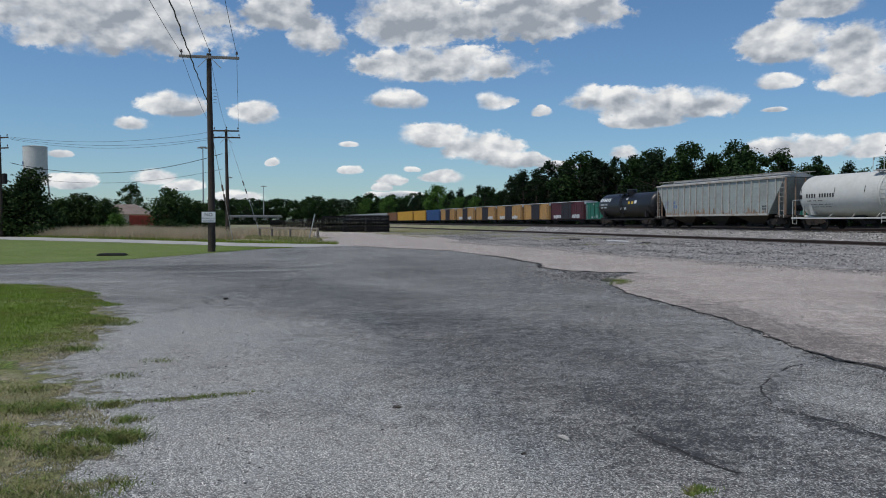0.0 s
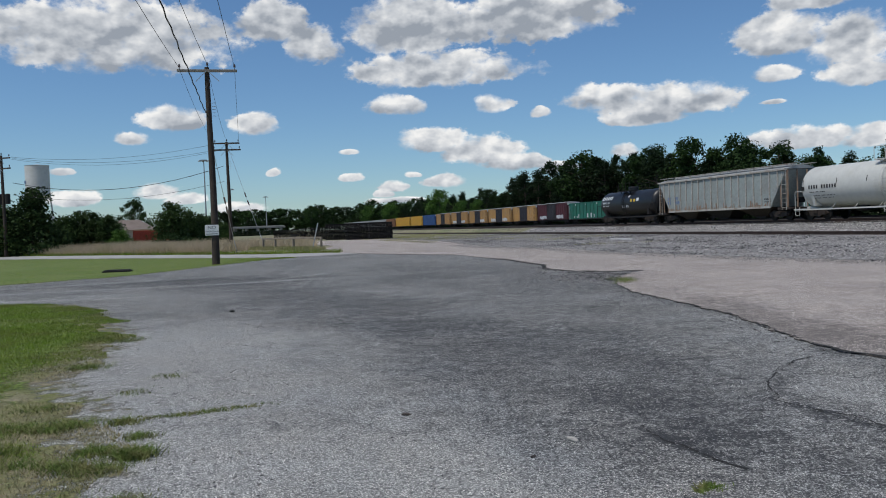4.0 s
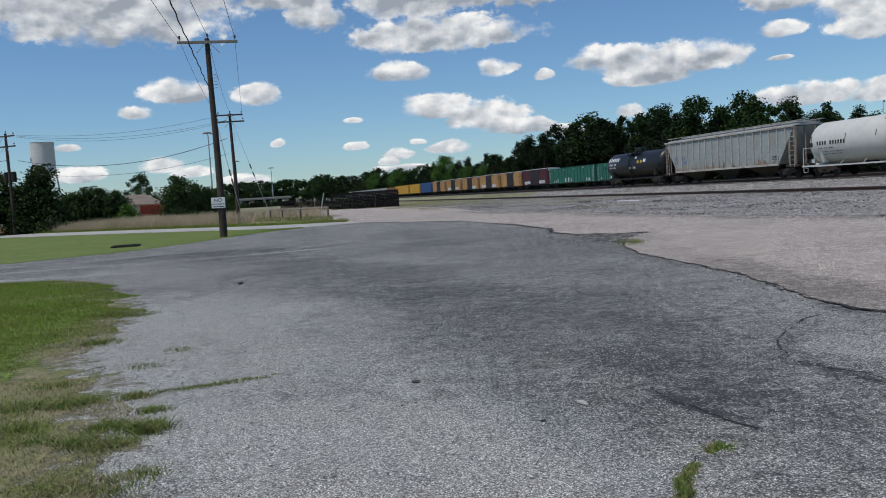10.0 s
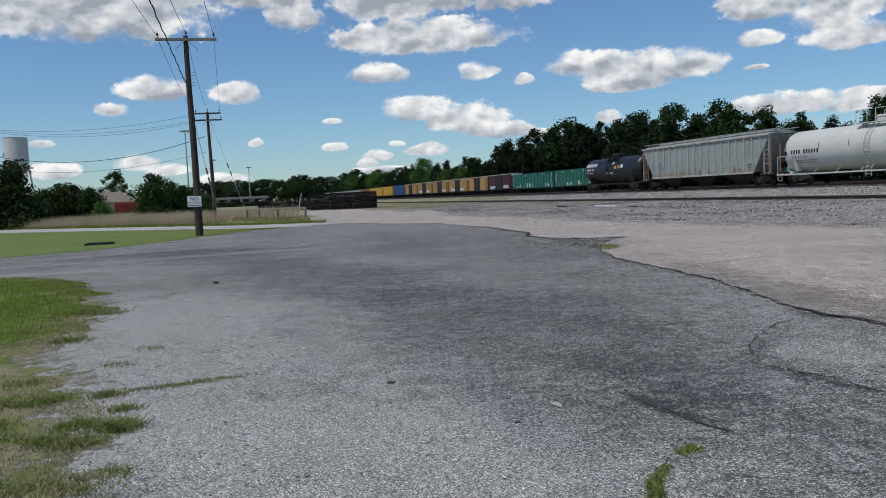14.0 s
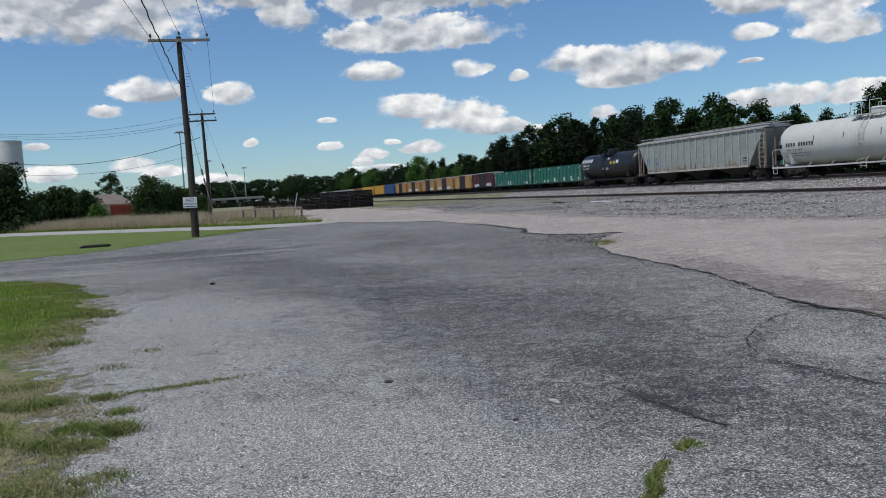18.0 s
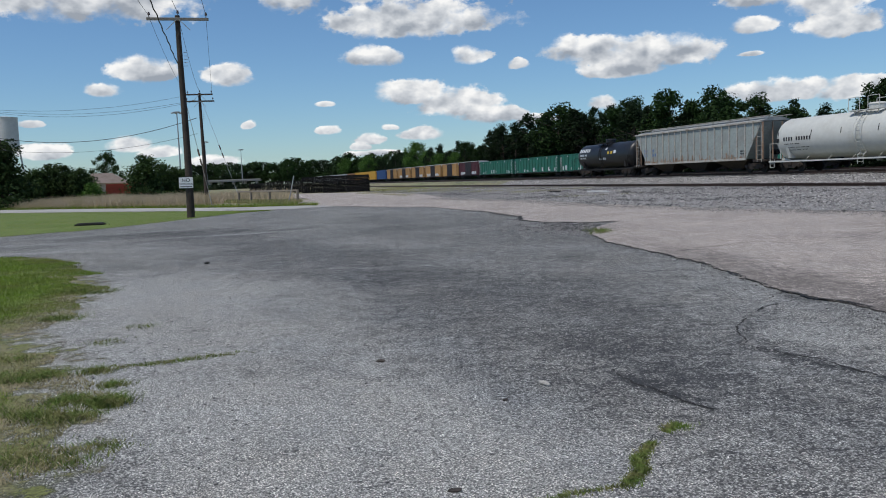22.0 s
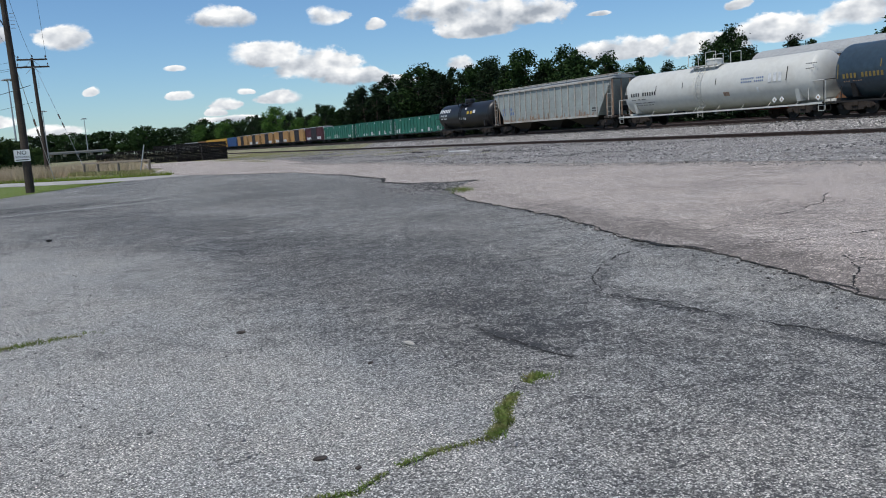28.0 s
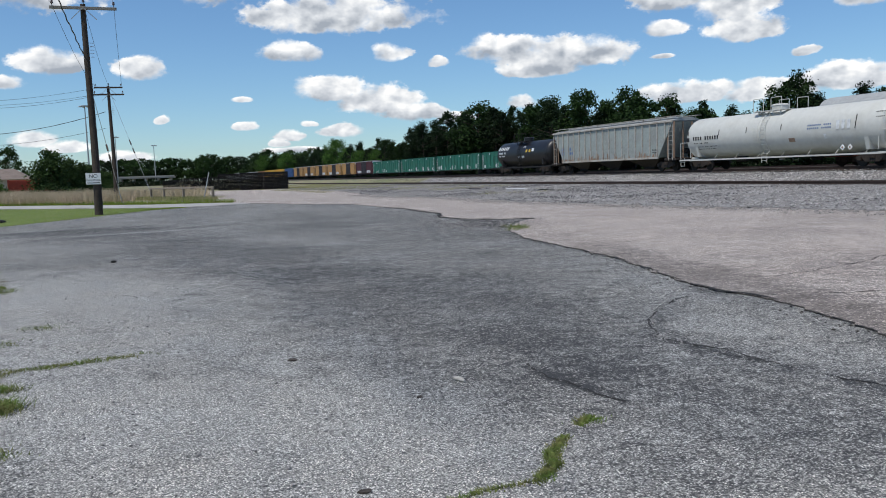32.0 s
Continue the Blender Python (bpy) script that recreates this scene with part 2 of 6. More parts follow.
def chip_pavement(name, binder, stone, stains, dark=0.45, chip=108.0, share=0.5, hue_shift=1.0, crazed=0.0, mottle=1.0):
    """Worn asphalt: pale chips of stone in a dark binder, with worn and oily areas of their own shape.
    stains: (x, y, half length, half width, turn in degrees, weight); a negative weight is a worn, paler place, narrow
    dark ones also paint edge shade."""
    m = bpy.data.materials.new(name)
    m.use_nodes = True
    nt = m.node_tree
    N, L = nt.nodes.new, nt.links.new
    b = nt.nodes["Principled BSDF"]
    tex = N("ShaderNodeTexCoord")

    def noise_node(scale, detail=4.0, rough=0.6):
        n = N("ShaderNodeTexNoise")
        n.inputs["Scale"].default_value, n.inputs["Detail"].default_value, n.inputs["Roughness"].default_value = scale, detail, rough
        L(tex.outputs["Object"], n.inputs["Vector"])
        return n.outputs["Fac"]

    def mth(op, a, c=None, d=None):
        n = N("ShaderNodeMath")
        n.operation = op
        for i, v in enumerate((a, c, d)):
            if v is None:
                continue
            if isinstance(v, (int, float)):
                n.inputs[i].default_value = v
            else:
                L(v, n.inputs[i])
        return n.outputs[0]
    vor = N("ShaderNodeTexVoronoi")
    vor.inputs["Scale"].default_value = chip
    L(tex.outputs["Object"], vor.inputs["Vector"])
    sepc = N("ShaderNodeSeparateColor")
    L(vor.outputs["Color"], sepc.inputs[0])
    patch = noise_node(0.35, 6.0, 0.62)
    mid = noise_node(3.0, 5.0, 0.65)
    wear = mth("ADD", mth("MULTIPLY", mth("SUBTRACT", patch, 0.5), 1.0), mth("ADD", mth("MULTIPLY", mth("SUBTRACT", mid, 0.5), 1.05), mth("ADD", mth("MULTIPLY", mth("SUBTRACT", noise_node(9.0, 3.0, 0.6), 0.5), 1.3 * mottle), mth("MULTIPLY", mth("SUBTRACT", noise_node(38.0, 2.0, 0.5), 0.5), 2.4 * mottle))))
    bend = mth("ADD", mth("MULTIPLY", mth("SUBTRACT", noise_node(0.9, 6.0, 0.68), 0.5), 1.5), mth("MULTIPLY", mth("SUBTRACT", noise_node(4.5, 6.0, 0.75), 0.5), 1.8))
    for x, y, lx, ly, turn, weight in stains:
        mp = N("ShaderNodeMapping")
        mp.vector_type = "TEXTURE"
        mp.inputs["Location"].default_value, mp.inputs["Rotation"].default_value = (x, y, 0), (0, 0, radians(turn))
        mp.inputs["Scale"].default_value = (lx, ly, 1000)
        L(tex.outputs["Object"], mp.inputs[0])
        ln = N("ShaderNodeVectorMath")
        ln.operation = "LENGTH"
        L(mp.outputs[0], ln.inputs[0])
        fall = N("ShaderNodeMapRange")
        fall.interpolation_type = "SMOOTHSTEP"
        fall.inputs[1].default_value, fall.inputs[2].default_value = 1.35, 0.35
        L(mth("ADD", ln.outputs["Value"], bend), fall.inputs[0])
        wear = mth("SUBTRACT", wear, mth("MULTIPLY", fall.outputs[0], weight))
    # crazing: thin lines round plates of old binder, in places
    craze, warp, shift = N("ShaderNodeTexVoronoi"), N("ShaderNodeTexNoise"), N("ShaderNodeVectorMath")
    craze.feature = "DISTANCE_TO_EDGE"
    craze.inputs["Scale"].default_value, warp.inputs["Scale"].default_value, warp.inputs["Detail"].default_value = 1.7, 2.4, 5.0
    shift.operation = "MULTIPLY_ADD"
    shift.inputs[1].default_value = (0.35, 0.35, 0.0)
    L(tex.outputs["Object"], warp.inputs["Vector"]), L(warp.outputs["Color"], shift.inputs[0]), L(tex.outputs["Object"], shift.inputs[2]), L(shift.outputs[0], craze.inputs["Vector"])
    line = N("ShaderNodeMapRange")
    line.inputs[1].default_value, line.inputs[2].default_value = 0.030, 0.004
    L(craze.outputs["Distance"], line.inputs[0])
    some = N("ShaderNodeMapRange")
    some.inputs[1].default_value, some.inputs[2].default_value = 0.52, 0.62
    L(noise_node(0.8, 3.0, 0.6), some.inputs[0])
    wear = mth("SUBTRACT", wear, mth("MULTIPLY", mth("MULTIPLY", line.outputs[0], some.outputs[0]), crazed))
    # share of bare chips; each chip has its own tone
    lvl = mth("MINIMUM", mth("MAXIMUM", mth("ADD", mth("MULTIPLY", wear, 0.8), share), 0.10), 0.95)
    bare = N("ShaderNodeMapRange")
    bare.inputs[1].default_value, bare.inputs[2].default_value = -0.10, 0.10
    L(mth("SUBTRACT", lvl, sepc.outputs[0]), bare.inputs[0])
    tone = mth("MULTIPLY_ADD", mth("POWER", sepc.outputs[1], 2.6), 1.25, 0.50)
    tone = mth("MULTIPLY", tone, mth("MULTIPLY_ADD", lvl, 0.62, 0.48))   # a film of old binder greys the chips where little is bare
    hs = N("ShaderNodeHueSaturation")
    hue = N("ShaderNodeMix")
    hue.data_type = "RGBA"
    hue.inputs[6].default_value, hue.inputs[7].default_value = (stone[0] * (1 + 0.05 * hue_shift), stone[1], stone[2] * (1 - 0.07 * hue_shift), 1), (stone[0] * (1 - 0.05 * hue_shift), stone[1], stone[2] * (1 + 0.04 * hue_shift), 1)
    hm = N("ShaderNodeMapRange")
    hm.inputs[1].default_value, hm.inputs[2].default_value = 0.38, 0.62
    L(noise_node(0.55, 5.0, 0.65), hm.inputs[0])
    L(hm.outputs[0], hue.inputs[0])
    L(hue.outputs[2], hs.inputs["Color"])
    L(tone, hs.inputs["Value"])
    dirt = N("ShaderNodeMix")
    dirt.data_type = "RGBA"
    dirt.inputs[6].default_value, dirt.inputs[7].default_value = (*binder, 1), (*[c * dark for c in stone], 1)
    L(mth("MULTIPLY", lvl, 0.55), dirt.inputs[0])
    bm_ = N("ShaderNodeMix")
    bm_.data_type = "RGBA"
    L(dirt.outputs[2], bm_.inputs[6]), L(hs.outputs[0], bm_.inputs[7])
    face = N("ShaderNodeMapRange")
    face.inputs[1].default_value, face.inputs[2].default_value = 0.70, 0.50
    L(vor.outputs["Distance"], face.inputs[0])
    L(mth("MULTIPLY", face.outputs[0], bare.outputs[0]), bm_.inputs[0])
    L(bm_.outputs[2], b.inputs["Base Color"])
    b.inputs["Roughness"].default_value, b.inputs["Specular IOR Level"].default_value = 0.88, 0.35
    bp = N("ShaderNodeBump")
    bp.inputs["Strength"].default_value, bp.inputs["Distance"].default_value = 0.7, 0.010
    L(mth("ADD", face.outputs[0], mth("MULTIPLY", mid, 0.5)), bp.inputs["Height"])
    L(bp.outputs[0], b.inputs["Normal"])
    return m


def soft_edge(m, scale=2.5, width=1.0):
    """The sheet thins out in patches towards its edge, by the share stored in the mesh."""
    nt = m.node_tree
    N, L = nt.nodes.new, nt.links.new
    at, tex, n1 = N("ShaderNodeAttribute"), N("ShaderNodeTexCoord"), N("ShaderNodeTexNoise")
    at.attribute_name = "inside"
    n1.inputs["Scale"].default_value, n1.inputs["Detail"].default_value, n1.inputs["Roughness"].default_value = scale, 8.0, 0.72
    L(tex.outputs["Object"], n1.inputs["Vector"])
    mr = N("ShaderNodeMapRange")
    mr.inputs[1].default_value, mr.inputs[2].default_value = 0.42, 0.58
    add = N("ShaderNodeMath")
    add.operation = "MULTIPLY_ADD"
    add.inputs[1].default_value, add.inputs[2].default_value = 0.62 / width, -0.12
    L(at.outputs["Fac"], add.inputs[0])
    add2 = N("ShaderNodeMath")
    L(add.outputs[0], add2.inputs[0]), L(n1.outputs["Fac"], add2.inputs[1])
    L(add2.outputs[0], mr.inputs[0])
    mix, clear = N("ShaderNodeMixShader"), N("ShaderNodeBsdfTransparent")
    out = nt.nodes["Material Output"]
    L(mr.outputs[0], mix.inputs[0]), L(clear.outputs[0], mix.inputs[1]), L(nt.nodes["Principled BSDF"].outputs[0], mix.inputs[2])
    L(mix.outputs[0], out.inputs["Surface"])
    return m


STAINS_AND_EDGE_SHADE = [(-3.2, 9.0, 5.6, 2.4, -63, -0.34), (-0.5, 4.6, 2.4, 1.2, -25, -0.38), (-0.4, 2.6, 1.8, 1.4, 0, -0.30), (-6.2, 24.3, 4.0, 0.35, 25, -0.35), (-11.0, 27.0, 6.0, 0.5, 28, -0.25),
          (0.9, 9.2, 5.2, 1.6, -70, 0.32), (-2.6, 16.5, 5.0, 1.9, -62, 0.24), (-6.8, 25.0, 5.0, 2.2, -58, 0.26), (-12.0, 24.6, 8.0, 2.6, 18, 0.18), (0.8, 24.0, 10.0, 3.0, -76, 0.16), (-3.6, 12.0, 2.4, 1.5, -60, -0.22), (1.75, 6.2, 1.3, 0.55, -70, 0.14), (2.5, 10.5, 4.5, 1.2, -85, 0.04),
          (0.75, 4.7, 0.9, 0.5, -20, 0.12), (1.9, 7.4, 1.2, 0.8, -60, -0.08), (1.62, 3.5, 0.5, 0.3, -60, 0.16), (2.5, 2.9, 1.2, 0.6, -50, -0.06), (3.6, 6.0, 1.7, 0.5, -75, -0.22), (2.95, 4.6, 0.8, 0.35, -70, -0.12),
          (2.0, 2.9, 0.4, 0.35, 0, -0.12), (2.4, 14.0, 5.0, 1.3, -88, 0.06), (1.2, 5.3, 1.2, 0.7, -40, 0.06), (3.3, 3.3, 1.0, 0.6, -60, -0.05),
          # raised patch edges: coarse dark aggregate with their shade painted in; last, a dark spot
          (1.58, 5.2, 0.62, 0.10, -70, 0.48), (2.92, 5.8, 0.80, 0.10, -69, 0.40), (3.42, 4.55, 0.65, 0.06, -70, 0.4), (3.1, 7.4, 0.95, 0.14, 61, 0.22), (4.2, 8.6, 0.5, 0.22, -75, 0.4),
          (-10.5, 19.9, 4.5, 0.4, 3, -0.3), (-9.5, 23.6, 7.0, 0.3, 14, -0.3), (-4.6, 27.5, 3.5, 0.16, 62, -0.35), (-5.6, 29.5, 4.0, 0.16, 62, -0.25)]
MAT = {
    "asphalt": chip_pavement("worn_asphalt", (0.032, 0.033, 0.035), (0.545, 0.535, 0.50), STAINS_AND_EDGE_SHADE, share=0.64, dark=0.36, crazed=0.35, hue_shift=0.35, chip=122.0),
    "slab": chip_pavement("old_pink_asphalt", (0.10, 0.086, 0.077), (0.68, 0.595, 0.53), [(4.6, 7.0, 9.0, 0.8, -90, 0.42), (5.0, 3.6, 2.6, 1.2, -80, 0.17), (4.5, 10.5, 4.0, 1.0, -85, 0.12)], share=0.79, mottle=0.5, hue_shift=0.25, chip=78.0, dark=0.45),
    "slab_edge": material("broken_asphalt_edge", (0.075, 0.068, 0.062), 0.95, spread=0.4, coarse=6, fine=60, bump=0.6),
    # also colours the painted shade strips along the broken paving edge
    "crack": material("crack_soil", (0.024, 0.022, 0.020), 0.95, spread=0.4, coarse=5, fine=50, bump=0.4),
    "ground": material("far_ground", (0.16, 0.17, 0.075), 0.95, spread=0.3, coarse=0.06, fine=1.5, bump=0.3, other=(0.24, 0.21, 0.13)),
    "ballast": chip_pavement("ballast_bed", (0.07, 0.065, 0.06), (0.50, 0.475, 0.45), [(20.5, 13.0, 6.0, 1.6, -50, 0.45), (18.5, 20.0, 5.0, 0.8, -60, 0.35)], share=0.66, hue_shift=0.3, chip=11.0, dark=0.5),
    "cinder": material("yard_cinders", (0.085, 0.075, 0.065), 0.95, spread=0.35, coarse=0.4, fine=6, bump=0.5, other=(0.05, 0.045, 0.04)),
    "dark_stone": material("dark_ballast_stone", (0.14, 0.135, 0.135), 0.9, spread=0.35, coarse=2.0, fine=20.0, bump=0.4, other=(0.07, 0.066, 0.066)),
    "strip": material("yellowed_grass", (0.24, 0.25, 0.09), 0.85, spread=0.3, coarse=0.3, fine=4, bump=0.0, other=(0.32, 0.29, 0.14)),
    "stone": material("ballast_stone", (0.40, 0.375, 0.35), 0.9, spread=0.35, coarse=2.0, fine=20.0, bump=0.4, other=(0.18, 0.17, 0.165)),
    "lane": material("pale_gravel_lane", (0.40, 0.385, 0.36), 0.95, spread=0.2, coarse=0.5, fine=14, bump=0.4, other=(0.30, 0.29, 0.27)),
    "soil": material("grassy_soil", (0.145, 0.158, 0.048), 0.95, spread=0.5, coarse=2.2, fine=45, bump=0.8, other=(0.235, 0.198, 0.132), amount=0.47),
    "turf": material("mown_turf", (0.100, 0.150, 0.022), 0.95, spread=0.5, coarse=0.4, fine=12, bump=0.9, other=(0.135, 0.165, 0.036), amount=0.5),
    "blade": material("grass_blade", (0.170, 0.255, 0.030), 0.75, spread=0.35, coarse=0.9, fine=9, bump=0.0, other=(0.19, 0.205, 0.05), amount=0.45, spec=0.15),
    "weed": material("weed_leaf", (0.10, 0.175, 0.030), 0.8, spread=0.35, coarse=6, fine=40, bump=0.0, other=(0.20, 0.19, 0.075), spec=0.15),
    "straw": material("dry_grass", (0.50, 0.40, 0.27), 0.85, spread=0.2, coarse=0.25, fine=4, bump=0.0, other=(0.36, 0.31, 0.17), amount=0.42),
    "thatch": material("dead_thatch", (0.38, 0.32, 0.19), 0.9, spread=0.35, coarse=2, fine=30, bump=0.0, other=(0.24, 0.22, 0.10)),
    "scrap_wood": material("bleached_wood", (0.50, 0.47, 0.42), 0.85, spread=0.25, coarse=12, fine=60, bump=0.3),
    "rail": material("rusty_rail", (0.055, 0.034, 0.026), 0.7, 0.3, spread=0.3, coarse=2, fine=25, bump=0.1),
    "railhead": material("worn_rail_head", (0.20, 0.17, 0.15), 0.45, 0.8, spread=0.2, coarse=2, fine=25, bump=0.05),
    "tie": material("weathered_tie", (0.075, 0.060, 0.050), 0.95, spread=0.35, coarse=2, fine=22, bump=0.5, random_hue=0.3),
    "creosote": material("creosoted_timber", (0.007, 0.006, 0.0055), 0.9, spread=0.4, coarse=1.5, fine=14, bump=0.4, random_hue=0.35),
    "pole": material("weathered_pole", (0.065, 0.048, 0.037), 0.9, spread=0.35, coarse=1.5, fine=18, bump=0.5, other=(0.036, 0.027, 0.021)),
    "arm": material("grey_crossarm", (0.24, 0.22, 0.19), 0.9, spread=0.25, coarse=3, fine=30, bump=0.3),
    "wire": material("black_wire", (0.025, 0.025, 0.028), 0.6, spread=0.1, bump=0.0),
    "glass_insulator": material("porcelain", (0.10, 0.07, 0.06), 0.25, spread=0.1, bump=0.0),
    "zinc": material("galvanised_steel", (0.42, 0.43, 0.44), 0.5, 0.7, spread=0.15, coarse=2, fine=12, bump=0.05),
    "sign_white": material("sign_white", (0.78, 0.78, 0.77), 0.5, spread=0.05, coarse=3, fine=20, bump=0.0),
    "ink": material("black_ink", (0.02, 0.02, 0.022), 0.6, spread=0.1, bump=0.0),
    "blue_ink": material("faded_blue_ink", (0.10, 0.16, 0.30), 0.6, spread=0.15, bump=0.0),
    "white": material("white_tank_paint", (0.53, 0.53, 0.49), 0.5, spread=0.05, coarse=0.5, fine=3, bump=0.02, other=(0.46, 0.45, 0.40), amount=0.36),
    "navy": material("dark_blue_tank_paint", (0.030, 0.050, 0.068), 0.36, spread=0.18, coarse=0.5, fine=4, bump=0.02, other=(0.027, 0.043, 0.058), amount=0.45),
    "black": material("black_tank_paint", (0.006, 0.006, 0.008), 0.42, spread=0.2, coarse=0.6, fine=4, bump=0.02, other=(0.011, 0.011, 0.012)),
    "hopper": material("faded_blue_grey_paint", (0.28, 0.315, 0.30), 0.75, spread=0.12, coarse=0.8, fine=8, bump=0.05, other=(0.23, 0.235, 0.22), amount=0.42),
    "rib": material("pale_rib_paint", (0.40, 0.39, 0.355), 0.75, spread=0.2, coarse=1.2, fine=8, bump=0.05, other=(0.27, 0.21, 0.16), amount=0.42),
    "rust": material("rust_streaks", (0.24, 0.15, 0.10), 0.9, spread=0.35, coarse=2.0, fine=14, bump=0.2, other=(0.30, 0.22, 0.16)),
    "grime": material("grimy_underframe", (0.016, 0.014, 0.013), 0.85, spread=0.35, coarse=2, fine=14, bump=0.2),
    "steel": material("brown_truck_steel", (0.042, 0.031, 0.025), 0.75, 0.2, spread=0.35, coarse=3, fine=16, bump=0.2),
    "grey_roof": material("pale_grey_roof", (0.35, 0.36, 0.355), 0.65, spread=0.12, coarse=0.8, fine=6, bump=0.03),
    "yellow": material("yellow_marking", (0.55, 0.36, 0.03), 0.6, spread=0.2, coarse=3, fine=20, bump=0.0),
    "faded_yellow": material("faded_yellow_marking", (0.24, 0.17, 0.045), 0.65, spread=0.25, coarse=3, fine=20, bump=0.0),
    "box_orange": material("orange_boxcar_paint", (0.46, 0.25, 0.07), 0.75, spread=0.18, coarse=0.4, fine=3, bump=0.05, other=(0.36, 0.22, 0.10), random_hue=0.12),
    "box_yellow": material("yellow_boxcar_paint", (0.58, 0.33, 0.04), 0.7, spread=0.15, coarse=0.4, fine=3, bump=0.05),
    "box_blue": material("blue_boxcar_paint", (0.03, 0.085, 0.22), 0.7, spread=0.2, coarse=0.4, fine=3, bump=0.05),
    "box_purple": material("maroon_boxcar_paint", (0.085, 0.022, 0.030), 0.75, spread=0.2, coarse=0.4, fine=3, bump=0.05),
    "box_door": material("dark_boxcar_door", (0.030, 0.028, 0.035), 0.75, spread=0.2, coarse=0.5, fine=4, bump=0.05),
    "box_brown": material("rust_brown_boxcar_paint", (0.22, 0.105, 0.05), 0.8, spread=0.2, coarse=0.5, fine=4, bump=0.05),
    "green_car": material("green_gondola_paint", (0.018, 0.155, 0.105), 0.65, spread=0.2, coarse=0.5, fine=4, bump=0.05, other=(0.02, 0.11, 0.075)),
    "pale": material("pale_marking", (0.60, 0.62, 0.62), 0.7, spread=0.15, coarse=1.5, fine=6, bump=0.0),
    "tower": material("white_tower_paint", (0.62, 0.62, 0.60), 0.55, spread=0.06, coarse=0.15, fine=1, bump=0.02, other=(0.52, 0.52, 0.50)),
    "roof": material("brown_shingles", (0.20, 0.16, 0.135), 0.9, spread=0.2, coarse=0.6, fine=5, bump=0.3),
    "siding": material("tan_siding", (0.42, 0.36, 0.29), 0.8, spread=0.1, coarse=0.5, fine=4, bump=0.1),
    "red_box": material("red_container_paint", (0.30, 0.045, 0.022), 0.7, spread=0.2, coarse=0.4, fine=3, bump=0.05),
    "concrete": material("weathered_concrete", (0.30, 0.295, 0.28), 0.9, spread=0.12, coarse=0.6, fine=6, bump=0.2),
    "fence_wood": material("grey_fence_wood", (0.27, 0.225, 0.175), 0.9, spread=0.25, coarse=3, fine=25, bump=0.3),
    "bark": material("bark", (0.075, 0.055, 0.042), 0.95, spread=0.3, coarse=2, fine=12, bump=0.5),
    "pine": material("pine_needles", (0.017, 0.034, 0.011), 0.7, spread=0.35, coarse=0.35, fine=2.5, bump=0.0, random_hue=0.25, spec=0.12, other=(0.008, 0.018, 0.007)),
    "leaf": material("broad_leaves", (0.028, 0.058, 0.013), 0.7, spread=0.35, coarse=0.35, fine=2.5, bump=0.0, random_hue=0.25, spec=0.12, other=(0.014, 0.032, 0.009)),
    "cedar": material("cedar_sprays", (0.045, 0.078, 0.020), 0.75, spread=0.4, coarse=0.6, fine=3.0, bump=0.0, random_hue=0.25, spec=0.12, other=(0.022, 0.044, 0.014)),
    "bright_leaf": material("sunlit_leaves", (0.075, 0.145, 0.026), 0.7, spread=0.3, coarse=0.4, fine=2.5, bump=0.0, random_hue=0.15, spec=0.12, other=(0.05, 0.11, 0.022)),
}
for _name, _scale, _width in (("soil", 4.5, 1.1), ("turf", 1.5, 0.8), ("ballast", 1.2, 1.0), ("lane", 1.0, 0.8)):
    soft_edge(MAT[_name], _scale, _width)

# ---- building helpers ----
def link_mesh(name, bm, mat, parent=None, label="", smooth=False):
    me = bpy.data.meshes.new(name)
    bm.to_mesh(me)
    bm.free()
    if smooth:
        me.shade_smooth()
    for m in (mat if isinstance(mat, (list, tuple)) else [mat]):
        me.materials.append(MAT[m])
    ob = new(name, me)
    ob.parent = parent
    if label:
        ob["label"] = label
    return ob


def part(name, bm, mat, parent, label="", smooth=False):
    """Links a bmesh as one mesh object under a thing or under a part."""
    return link_mesh(name, bm, mat, parent, label, smooth)


def again(ob, x=0, y=0, z=0, rz=0, parent=None):
    """Another object on the same mesh, at its own place on the same thing."""
    o = new(ob.name.split(".")[0], ob.data)
    o.parent = parent or ob.parent
    o.matrix_basis = pose(x, y, z, 0, 0, rz)
    if "label" in ob:
        o["label"] = ob["label"]
    return o


def thing(name, m, label, category, group="", kind=""):
    ob = new(name)
    ob.empty_display_size = 0.2
    ob.matrix_basis = m
    return tagged(ob, label, category, group, kind)


def box(bm, c, s, rz=0, bevel=0.0, rx=0, ry=0):
    g = bmesh.ops.create_cube(bm, size=1, matrix=pose(*c, rx, ry, rz) @ Matrix.Diagonal((*s, 1)))
    if bevel:
        edges = list({e for v in g["verts"] for e in v.link_edges})
        bmesh.ops.bevel(bm, geom=edges, offset=bevel, segments=1, affect="EDGES")
    return bm


def cyl(bm, a, b, r, r2=None, seg=10, caps=True):
    a, b = Vector(a), Vector(b)
    d = b - a
    m = Matrix.Translation((a + b) / 2) @ d.to_track_quat("Z", "Y").to_matrix().to_4x4()
    bmesh.ops.create_cone(bm, cap_ends=caps, segments=seg, radius1=r, radius2=r if r2 is None else r2, depth=d.length, matrix=m)
    return bm


def pipe(bm, pts, r, seg=6):
    fine = []
    for i, p in enumerate(pts):
        p = Vector(p)
        if 0 < i < len(pts) - 1:
            for q in (pts[i - 1], pts[i + 1]):
                q = Vector(q)
                fine.append(p + (q - p).normalized() * min(r * 1.5, (q - p).length * 0.4))
        else:
            fine.append(p)
    return tube(bm, fine, r, seg)


